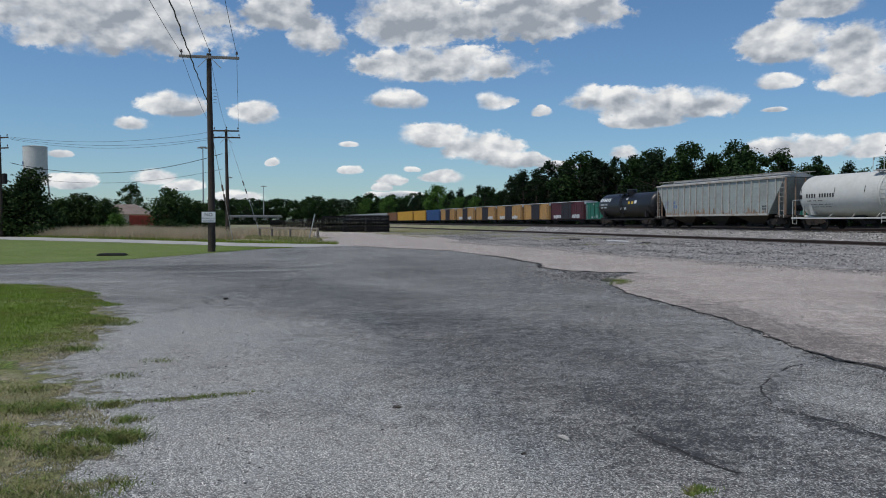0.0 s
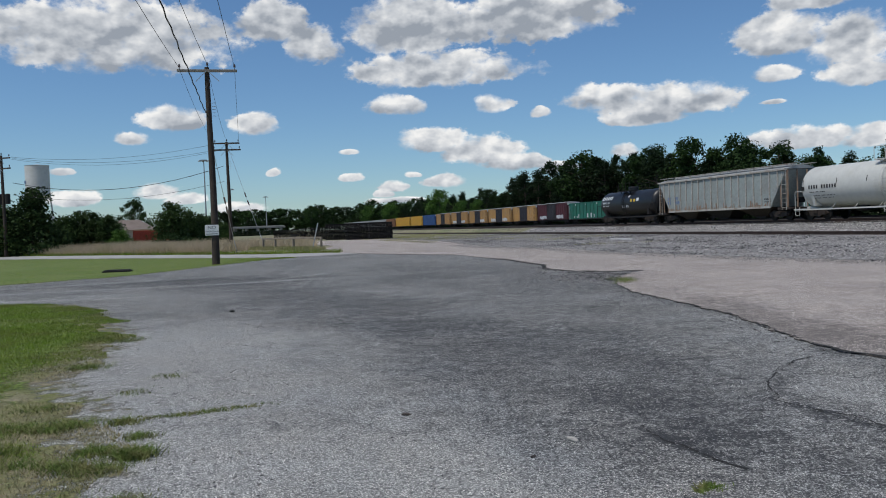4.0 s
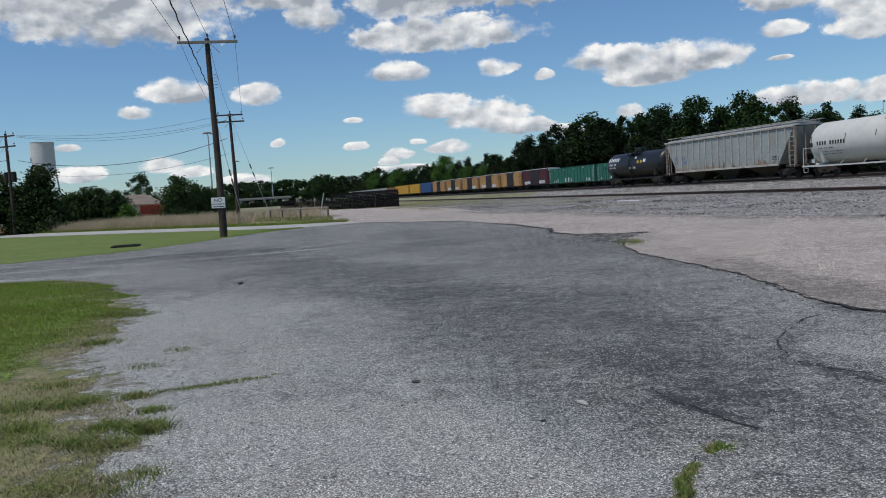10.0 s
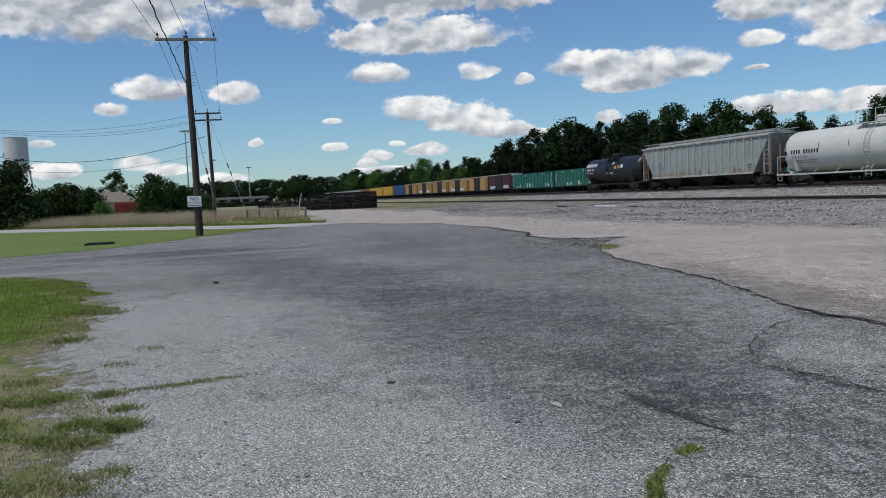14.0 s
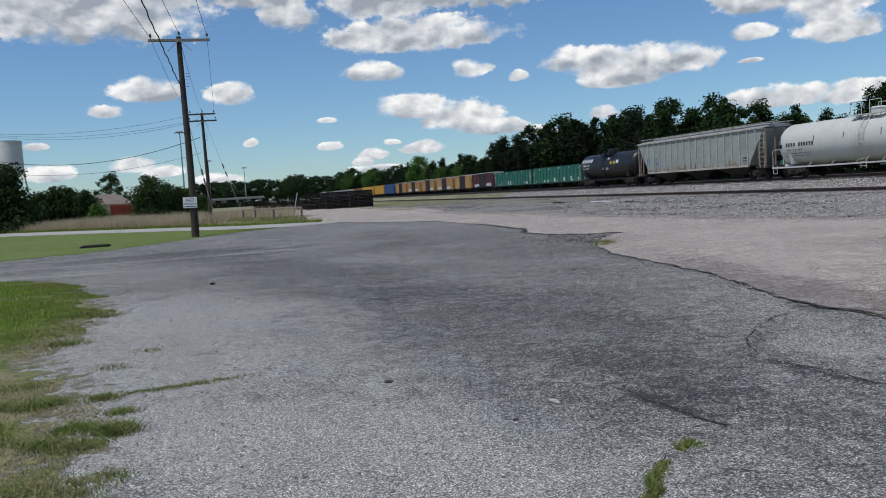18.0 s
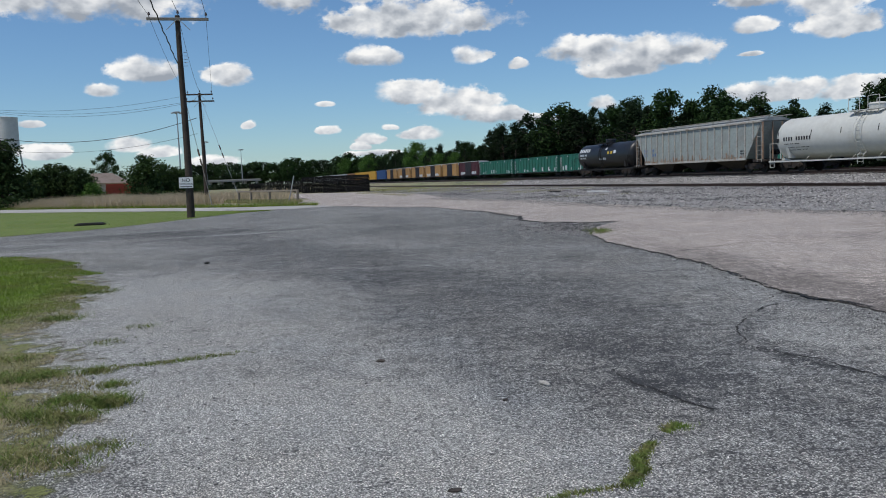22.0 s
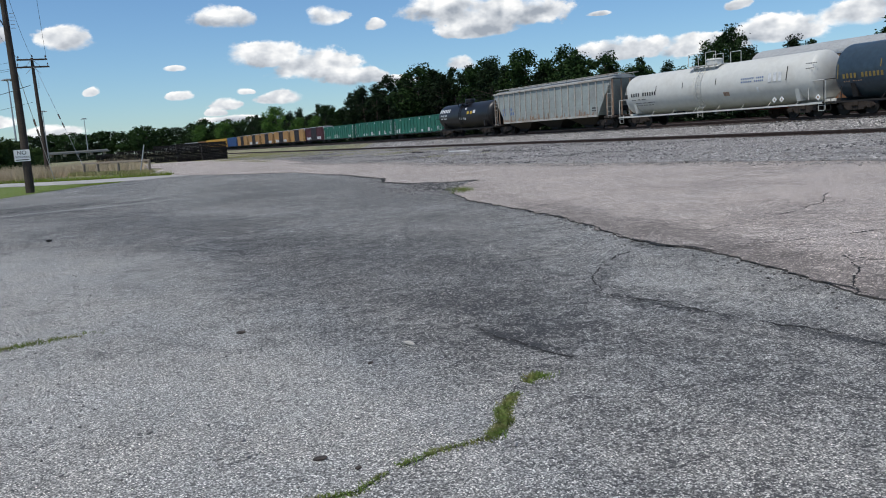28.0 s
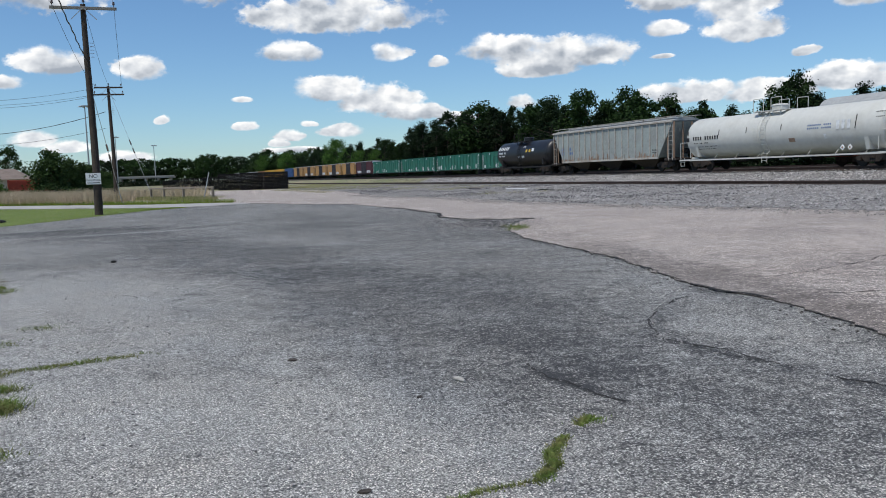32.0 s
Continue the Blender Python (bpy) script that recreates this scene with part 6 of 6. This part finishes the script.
for pts in ([(4.62, 14.19), (6.14, 15.22), (6.9, 15.27), (8.48, 15.54), (9.32, 16.23), (11.02, 17.8), (12.46, 16.14), (13.37, 13.26), (15.63, 10.75)], [(4.62, 8.12), (5.4, 7.99), (6.26, 8.02), (6.94, 8.18), (8.21, 8.6), (9.19, 8.81), (10.25, 9.25), (12.47, 9.87)],
            [(5.38, 6.86), (5.4, 6.55), (5.79, 6.35), (6.1, 5.95), (6.38, 5.48), (6.52, 5.2), (6.67, 5.06), (6.61, 4.66), (6.52, 4.37), (7.2, 2.0)], [(8.70, 6.46), (8.99, 6.96), (9.19, 7.48), (9.41, 8.05)],
            [(5.27, 9.35), (6.07, 9.72), (7.14, 10.29), (8.21, 11.1), (9.13, 12.27)], [(6.43, 15.37), (8.4, 12.9)]):
    crack(pts, 0.042, 0.020, "thin meandering crack in the pale paving")
crack([(4.3, 5.42), (4.53, 5.73), (4.87, 6.09), (5.19, 6.56), (5.36, 6.89)], 0.036, 0.020, "wide dark crack in the pale paving")
crack([(6.74, 5.12), (7.34, 5.38), (7.77, 5.6), (8.27, 6.0), (8.81, 6.33)], 0.036, 0.020, "wide dark crack in the pale paving")


def heights(x, y):
    d = x * _c + y * _s
    f = lambda a, b: (lambda t: t * t * (3 - 2 * t))(np.clip((d - a) / (b - a), 0, 1))
    return 0.10 * f(24, 33) + 0.64 * f(38.4, 41.2)


def lattice(x, y, seed):
    """Smooth value noise from 0 to 1."""
    i, j = np.floor(x).astype(int), np.floor(y).astype(int)
    u, v = x - i, y - j
    u, v = u * u * (3 - 2 * u), v * v * (3 - 2 * v)
    table = np.random.default_rng(seed).random((256, 256))
    g = lambda p, q: table[p & 255, q & 255]
    return (g(i, j) * (1 - u) + g(i + 1, j) * u) * (1 - v) + (g(i, j + 1) * (1 - u) + g(i + 1, j + 1) * u) * v


def patches(x, y, scale, seed):
    return (lattice(x * scale, y * scale, seed) * 0.5 + lattice(x * scale * 2.3, y * scale * 2.3, seed + 1) * 0.3 + lattice(x * scale * 5.1, y * scale * 5.1, seed + 2) * 0.2)


def table_at(v, rows):
    return np.interp(v, [a for a, b in rows], [b for a, b in rows])


def array_mesh(name, verts, tris, mat, label, category):
    """One mesh of many small pieces from arrays of corners and triangles."""
    me = bpy.data.meshes.new(name)
    me.vertices.add(len(verts))
    me.vertices.foreach_set("co", verts.astype(np.float32).ravel())
    me.loops.add(tris.size)
    me.loops.foreach_set("vertex_index", tris.astype(np.int32).ravel())
    me.polygons.add(len(tris))
    me.polygons.foreach_set("loop_start", np.arange(0, tris.size, 3, dtype=np.int32))
    me.update(calc_edges=True)
    me.materials.append(MAT[mat])
    return tagged(new(name, me), label, category, "", "stuff")


def pebbles(name, x, y, lo, hi, mat, label, lift=0.0, category="stones", seed=1):
    """Many loose stones: each a squashed, uneven octahedron."""
    rng = np.random.default_rng(seed)
    n = len(x)
    base = np.array([(1.2, 0, 0), (0, 0.85, 0), (-1.2, 0, 0), (0, -0.85, 0), (0, 0, 0.6), (0, 0, -0.6)])
    s = lo + (hi - lo) * rng.random(n) ** 3
    v = base[None] * (s[:, None, None] * (0.6 + 0.6 * rng.random((n, 6, 1))))
    a = rng.random(n) * 6.28
    c, q = np.cos(a)[:, None], np.sin(a)[:, None]
    z = heights(x, y) + s * 0.3 + lift
    out = np.stack([x[:, None] + c * v[..., 0] - q * v[..., 1], y[:, None] + q * v[..., 0] + c * v[..., 1], z[:, None] + v[..., 2]], -1)
    tri = np.array(((0, 1, 4), (1, 2, 4), (2, 3, 4), (3, 0, 4), (1, 0, 5), (2, 1, 5), (3, 2, 5), (0, 3, 5)))
    return array_mesh(name, out.reshape(-1, 3), (tri[None] + 6 * np.arange(n)[:, None, None]).reshape(-1, 3), mat, label, category)


def scatter():
    rng = np.random.default_rng(5)
    x, y = rng.uniform(-7, 4.1, 16000), 1.3 + 22 * rng.random(16000) ** 1.6
    ok = (x < table_at(y, SLAB_EDGE) - 0.1) & (x > table_at(y, TURF_EDGE) - 1.2)
    pebbles("loose_stones", x[ok], y[ok], 0.003, 0.014, "stone", "small pale loose stones on the asphalt")
    x, y = rng.uniform(-9, 4.3, 34000), 3.0 + 28.5 * rng.random(34000)
    ok = (x < table_at(y, SLAB_EDGE) - 0.05) & (x > table_at(y, TURF_EDGE) - 0.4) & (patches(x, y, 0.5, 61) > 0.36)
    half = rng.random(34000) < 0.5
    pebbles("pale_grit", x[ok & half], y[ok & half], 0.004, 0.017, "stone", "pale grit strewn over the asphalt", seed=7)
    pebbles("dark_grit", x[ok & ~half], y[ok & ~half], 0.003, 0.013, "dark_stone", "dark crumbs strewn over the asphalt", seed=8)
    pebbles("asphalt_rubble", 4.3 + rng.normal(size=1300) * 0.75, 22.0 + rng.normal(size=1300) * 1.2, 0.006, 0.04, "dark_stone", "broken lumps of dark asphalt by the ragged edge")
    pebbles("pale_rubble", 3.9 + rng.normal(size=1500) * 0.9, 21.8 + rng.normal(size=1500) * 1.6, 0.008, 0.04, "stone", "pale stones by the ragged edge")
    y = rng.uniform(1.5, 34, 1500)
    pebbles("edge_crumbs", table_at(y, SLAB_EDGE) - np.abs(rng.normal(size=1500)) * 0.2 + 0.05, y, 0.004, 0.020, "slab_edge", "crumbs of asphalt along the broken edge")
    d, s = rng.uniform(17.0, 41.5, 56000), rng.uniform(0, 120, 56000) ** 1.0
    x, y = d * _c - s * _s, d * _s + s * _c
    ok = (x > table_at(y, GRAVEL_EDGE) + rng.random(56000) * 1.4 - 0.3) & (y < 108)
    pale = patches(x, y, 0.35, 31) > 0.46
    pebbles("ballast_stones", x[ok & pale], y[ok & pale], 0.02, 0.075, "stone", "loose grey ballast stones beside the tracks", 0.03)
    pebbles("dark_stones", x[ok & ~pale], y[ok & ~pale], 0.02, 0.07, "dark_stone", "dark loose ballast stones beside the tracks", 0.03, seed=2)
    d, s = rng.uniform(38.8, 46, 11000), rng.uniform(0, 130, 11000)
    x, y, half = d * _c - s * _s, d * _s + s * _c, rng.random(11000) < 0.4
    pebbles("bank_stones", x[half], y[half], 0.03, 0.08, "stone", "loose ballast stones on the track bank", 0.05)
    pebbles("dark_bank_stones", x[~half], y[~half], 0.03, 0.08, "dark_stone", "dark loose stones on the track bank", 0.05, seed=6)
    # grit tossed onto the pale paving beside the gravel
    y = rng.uniform(2, 60, 5000)
    pebbles("paving_grit", table_at(y, GRAVEL_EDGE) - np.abs(rng.normal(size=5000)) * 0.7, y, 0.012, 0.04, "stone", "scattered grit on the pale paving", 0.022)


scatter()


def blades(name, x, y, k, lo, hi, width, mat, label, bend=0.35, seed=3, category="grass", plain=False):
    """Grass: one bent, pointed blade for each place."""
    rng = np.random.default_rng(seed)
    n = len(x)
    h = (lo + (hi - lo) * rng.random(n)) * k
    a, t = rng.random(n) * 6.28, rng.random(n) * 6.28
    c, q = np.cos(a), np.sin(a)
    b = bend * h * (0.3 + rng.random(n))
    w = width * (0.6 + 0.8 * rng.random(n))
    z = heights(x, y)
    mx, my = x + np.cos(t) * b * 0.35, y + np.sin(t) * b * 0.35
    v = np.stack([np.stack([x - c * w, y - q * w, z - 0.004], -1), np.stack([x + c * w, y + q * w, z - 0.004], -1), np.stack([mx + c * w * 0.7, my + q * w * 0.7, z + h * 0.6], -1),
                  np.stack([mx - c * w * 0.7, my - q * w * 0.7, z + h * 0.6], -1), np.stack([x + np.cos(t) * b, y + np.sin(t) * b, z + h], -1)], 1)
    if plain:
        return array_mesh(name, v[:, (0, 1, 4)].reshape(-1, 3), np.arange(3 * n).reshape(-1, 3), mat, label, category)
    tri = np.array(((0, 1, 2), (0, 2, 3), (3, 2, 4)))
    return array_mesh(name, v.reshape(-1, 3), (tri[None] + 5 * np.arange(n)[:, None, None]).reshape(-1, 3), mat, label, category)


def grow():
    rng = np.random.default_rng(8)
    n = 200000
    y = 2.2 + 16.9 * rng.random(n) ** 1.25
    edge = table_at(y, TURF_EDGE) + (patches(y * 0 + 3.3, y, 0.9, 51) - 0.5) * 1.3
    reach = np.where(rng.random(n) < 0.12, 5 + 0.5 * y, np.maximum(0.62 * y + 1.4 + edge, 0.9))
    x = edge + 0.2 - rng.random(n) ** 1.15 * reach
    deep = edge - x
    lush = patches(x, y, 0.55, 11) + 0.30 * np.clip((y - 8.5) / 4, -0.22, 1) + 0.30 * np.clip(deep - 0.35, -3, 0.8)
    ok = (lush > 0.51 + rng.normal(size=n) * 0.06) & (y < 18.9)
    blades("verge_grass", x[ok], y[ok], 0.7 + 1.9 * np.clip(lush[ok] - 0.5, 0, 1), 0.016, 0.042, 0.0027, "blade", "short patchy green grass of the verge", bend=0.7)
    ok = (lush <= 0.66) & (rng.random(n) < 0.6) & (patches(x, y, 1.4, 17) + 0.10 * np.clip(deep, -2, 1) > 0.38) & (y < 18.5)
    blades("dead_grass", x[ok], y[ok], 1.0, 0.008, 0.034, 0.0026, "thatch", "thin dead grass lying on bare soil", bend=1.6, seed=9)
    n = 90000
    x = -8.8 - 50 * rng.random(n) ** 1.2
    a, b = table_at(x, DRIVE_EDGE) + 0.15, table_at(x, LANE_NEAR) + 0.2
    y = a + (b - a) * rng.random(n)
    ok = (b > a) & (patches(x, y, 0.22, 23) > 0.36 + rng.normal(size=n) * 0.05)
    blades("lawn_grass", x[ok], y[ok], 1.0, 0.012, 0.045, 0.010, "blade", "mown green grass between drive and lane", bend=0.8, seed=4, plain=True)
    n = 160000
    x, u = rng.uniform(-90, -7.0, n), rng.random(n)
    y = table_at(x, LANE_FAR) + 0.5 + u ** 1.5 * 26
    ok = ~((x > -17.5) & ((y > 84) | (y < 71.6 - (x + 16.16) * 1.338) | (x > -10.5 - (y - 56) * 0.10)))
    k = (0.55 + 0.75 * patches(x, y, 0.12, 29)) * (0.7 + 0.3 * np.minimum(u * 8, 1))
    blades("dry_field_grass", x[ok], y[ok], k[ok], 0.5, 1.25, 0.017, "straw", "tall dry tan grass of the uncut field", bend=0.45, seed=6, plain=True)
    n = 22000
    x, u = rng.uniform(-90, -7.0, n), rng.random(n)
    blades("field_edge_grass", x, table_at(x, LANE_FAR) - 0.3 + 2.4 * u * u, 1.0, 0.08, 0.34, 0.016, "blade", "green grass along the lane", seed=12, plain=True)
    n = 9000
    x = rng.uniform(-17.5, -9.5, n)
    blades("barrier_grass", x, 70.4 - (x + 16.16) * 1.338 + rng.normal(size=n) * 0.9, 1.0, 0.10, 0.34, 0.016, "strip", "tall green grass round the timber barrier", bend=0.3, seed=14)
    # thin yellow-green grass on the gravel strip beyond the paving
    n = 26000
    s, d = rng.uniform(45, 150, n), rng.uniform(17, 33, n)
    x, y = d * _c - s * _s, d * _s + s * _c
    ok = patches(x, y, 0.10, 41) > 0.55 - 0.10 * np.clip((s - 70) / 40, -1, 1)
    blades("strip_grass", x[ok], y[ok], 1.0, 0.05, 0.16, 0.03, "strip", "thin yellow-green grass on the gravel strip", bend=0.8, seed=15, plain=True)


grow()


def weed_line(points, n, spread, lo, hi, label, seed):
    rng = np.random.default_rng(seed)
    p = np.array(points)
    k, f = rng.integers(len(p) - 1, size=n), rng.random((n, 1))
    q = p[k] * (1 - f) + p[k + 1] * f + rng.normal(size=(n, 2)) * spread
    ok = patches(q[:, 0], q[:, 1], 4.0, seed) > 0.38
    q = q[ok]
    return blades("crack_weeds", q[:, 0], q[:, 1], 1.0, lo, hi, 0.0032, "weed", label, bend=1.4, seed=seed, category="weeds")


crack([(-0.3, 3.05), (0.01, 3.2), (0.26, 3.21), (0.42, 3.4), (0.67, 3.53), (0.94, 3.6), (1.06, 3.77), (1.08, 3.93), (1.25, 4.22), (1.46, 4.49)], 0.012, 0.004, "crack with weeds growing in it")
weed_line([(-0.3, 3.05), (0.01, 3.2), (0.26, 3.21), (0.42, 3.4), (0.67, 3.53), (0.94, 3.6)], 1300, 0.016, 0.006, 0.018, "low green weeds along a crack", 21)
weed_line([(0.94, 3.6), (1.06, 3.77), (1.08, 3.93), (1.25, 4.22), (1.46, 4.49)], 2300, 0.022, 0.006, 0.024, "thick green weeds along a crack", 22)
weed_line([(-2.76, 6.5), (-2.58, 6.64), (-2.34, 6.66), (-2.13, 6.76), (-1.91, 6.87), (-1.59, 7.0)], 1300, 0.045, 0.008, 0.026, "low green weeds along a crack", 23)
weed_line([(4.2, 20.3), (4.45, 19.6), (4.1, 18.9)], 700, 0.12, 0.04, 0.13, "green weeds in the broken paving edge", 24)


def tuft(x, y, r, n, h, seed):
    rng = np.random.default_rng(seed)
    o = blades("weed_tuft", x + rng.normal(size=n) * r * 1.2, y + rng.normal(size=n) * r, 1.0, h * 0.4, h, 0.0026, "weed", "small green weed tuft at the lot's edge", bend=1.7, seed=seed, category="weeds")
    o["group"] = "weed tufts"


for k, (x, y, r, n, h) in enumerate([(-2.21, 5.44, 0.09, 700, 0.12), (-2.53, 5.57, 0.10, 420, 0.08), (-2.38, 5.12, 0.10, 420, 0.07), (-2.60, 5.20, 0.12, 520, 0.08), (-2.26, 5.16, 0.08, 260, 0.06),
                                     (-2.38, 5.98, 0.08, 300, 0.06), (-2.68, 6.46, 0.09, 300, 0.08), (-3.22, 6.26, 0.13, 420, 0.09), (-3.08, 6.38, 0.12, 380, 0.09), (-3.59, 6.29, 0.16, 420, 0.09), (-4.26, 9.27, 0.16, 380, 0.11),
                                     (-2.96, 5.29, 0.12, 340, 0.07), (-3.26, 5.61, 0.14, 340, 0.08), (-1.87, 4.52, 0.09, 200, 0.05), (-2.28, 4.35, 0.16, 480, 0.07), (-2.02, 4.26, 0.14, 380, 0.06), (-5.21, 11.82, 0.2, 380, 0.11),
                                     (-4.75, 11.63, 0.18, 300, 0.10), (-6.97, 15.66, 0.14, 200, 0.12), (-3.67, 7.06, 0.16, 360, 0.08), (-3.06, 8.55, 0.12, 120, 0.05), (-3.12, 7.72, 0.12, 140, 0.05), (1.45, 4.42, 0.05, 120, 0.03)]):
    tuft(x, y, r * 0.7, int(n * 1.3), h * 0.75, 40 + k)


def lump(name, x, y, size, mat, label, category, rz=0):
    bm = bmesh.new()
    bmesh.ops.create_icosphere(bm, subdivisions=2, radius=1.0)
    for v in bm.verts:
        v.co *= 0.8 + 0.35 * noise.noise(v.co * 1.4 + Vector((x, y, 0)))
        v.co = Vector((v.co.x * size[0], v.co.y * size[1], (v.co.z + 0.55) * size[2]))
    o = link_mesh(name, bm, mat)
    o.matrix_basis = pose(x, y, height(x, y), 0, 0, rz)
    return tagged(o, label, category, "loose things on the lot")


lump("stone", 2.68, 2.33, (0.035, 0.025, 0.022), "lane", "pale grey stone lying on the asphalt", "stone", 20)
lump("stone", 1.62, 4.86, (0.03, 0.02, 0.02), "lane", "pale grey stone lying on the asphalt", "stone", 60)
lump("dirt_clod", 0.13, 3.63, (0.045, 0.028, 0.009), "tie", "dark clod of dirt lying on the asphalt", "clod", 10)
lump("dirt_clod", -0.37, 6.41, (0.05, 0.035, 0.014), "tie", "dark clod of dirt lying on the asphalt", "clod", 10)
lump("dirt_clod", 0.52, 5.12, (0.028, 0.02, 0.010), "tie", "dark clod of dirt lying on the asphalt", "clod", 40)
lump("dirt_clod", 0.29, 3.46, (0.022, 0.018, 0.010), "tie", "dark clod of dirt lying on the asphalt", "clod", 40)
lump("dirt_clod", -4.19, 15.4, (0.07, 0.05, 0.03), "crack", "dark clod of dirt lying on the asphalt", "clod", 40)


def stick(x, y, rz):
    t = thing("wood_scrap", pose(x, y, 0, 0, 0, rz), "short weathered scrap of pale wood", "wood scrap", "loose things on the lot")
    bm = bmesh.new()
    cyl(bm, (-0.055, 0, 0.014), (0.015, 0.004, 0.018), 0.012, 0.017, seg=7)
    cyl(bm, (0.015, 0.004, 0.018), (0.06, 0, 0.014), 0.017, 0.009, seg=7)
    part("splinter", bm, "scrap_wood", t)


stick(0.83, 5.46, -62)


def board(x, y, ln, w, rz, mat, label):
    bm = box(bmesh.new(), (0, 0, 0.08), (ln, w, 0.06), bevel=0.01, ry=2)
    o = link_mesh("scrap_board", bm, mat)
    o.matrix_basis = pose(x, y, height(x, y) + 0.03, 0, 0, rz)
    tagged(o, label, "board", "scrap by the siding")


board(10.9, 65.4, 1.2, 0.3, 10, "fence_wood", "grey scrap board lying on the gravel")
board(12.4, 56.8, 1.5, 0.35, -8, "sign_white", "white scrap board lying on the gravel")
board(10.2, 62.0, 0.9, 0.3, 30, "creosote", "dark scrap timber lying on the gravel")
board(13.2, 52.0, 0.8, 0.25, 50, "creosote", "dark scrap timber lying on the gravel")


def drain(x, y):
    t = thing("storm_drain", pose(x, y, 0, 0, 0, 10), "low dark storm drain inlet in the lawn", "drain")
    part("inlet", box(bmesh.new(), (0, 0, 0.035), (1.15, 0.7, 0.09), bevel=0.02), "creosote", t)
    part("lid", box(bmesh.new(), (0, 0.05, 0.095), (1.0, 0.55, 0.04), bevel=0.01), "grime", t)


drain(-14.5, 35.1)

# undermined, broken edge of the paving: the shadow below it laid on as dark strips
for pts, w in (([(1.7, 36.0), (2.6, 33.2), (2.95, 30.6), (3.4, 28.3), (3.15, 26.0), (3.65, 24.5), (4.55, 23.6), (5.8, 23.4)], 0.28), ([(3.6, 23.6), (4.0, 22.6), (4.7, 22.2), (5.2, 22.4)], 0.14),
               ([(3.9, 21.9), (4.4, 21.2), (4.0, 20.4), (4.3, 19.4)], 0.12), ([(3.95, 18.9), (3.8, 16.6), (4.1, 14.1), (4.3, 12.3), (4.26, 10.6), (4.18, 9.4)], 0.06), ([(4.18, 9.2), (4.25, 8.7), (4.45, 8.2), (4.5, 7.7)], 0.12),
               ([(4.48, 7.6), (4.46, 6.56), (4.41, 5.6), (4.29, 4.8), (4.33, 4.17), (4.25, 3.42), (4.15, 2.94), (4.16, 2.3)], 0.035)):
    crack(pts, w, 0.021, "dark strip painting the shade under the broken paving edge")


def split_pieces(names):
    """Pieces of lettering and wear that stand apart become parts of their own."""
    done = {}
    for ob in list(scene.objects):
        if ob.type != "MESH" or ob.name.split(".")[0] not in names or not ob.parent:
            continue
        me = ob.data
        if me.name not in done:
            root = list(range(len(me.vertices)))

            def find(i):
                while root[i] != i:
                    i = root[i] = root[root[i]]
                return i
            for e in me.edges:
                root[find(e.vertices[0])] = find(e.vertices[1])
            isles = {}
            for p in me.polygons:
                isles.setdefault(find(p.vertices[0]), []).append(list(p.vertices))
            made = []
            for faces in isles.values():
                idx = sorted({i for f in faces for i in f})
                at = {v: k for k, v in enumerate(idx)}
                piece = bpy.data.meshes.new(me.name)
                piece.from_pydata([tuple(me.vertices[i].co) for i in idx], [], [[at[i] for i in f] for f in faces])
                for m in me.materials:
                    piece.materials.append(m)
                made.append(piece)
            done[me.name] = made
        made = done[me.name]
        if len(made) < 2 or len(made) > 300:
            continue
        ob.data = made[0]
        for piece in made[1:]:
            o = new(ob.name.split(".")[0], piece)
            o.parent = ob.parent
            o.matrix_basis = ob.matrix_basis.copy()
            if "label" in ob:
                o["label"] = ob["label"]


split_pieces({"lettering", "rust_patch", "worn_patch", "safety_railing"})

def motions():
    """The far train rolls away along its track at an even walking pace."""
    for car, s in MOVING:
        walk(car, [(float(t), at_track(FAR, s + SPEED * t, 0.95)) for t in range(0, 33, 2)])


motions()
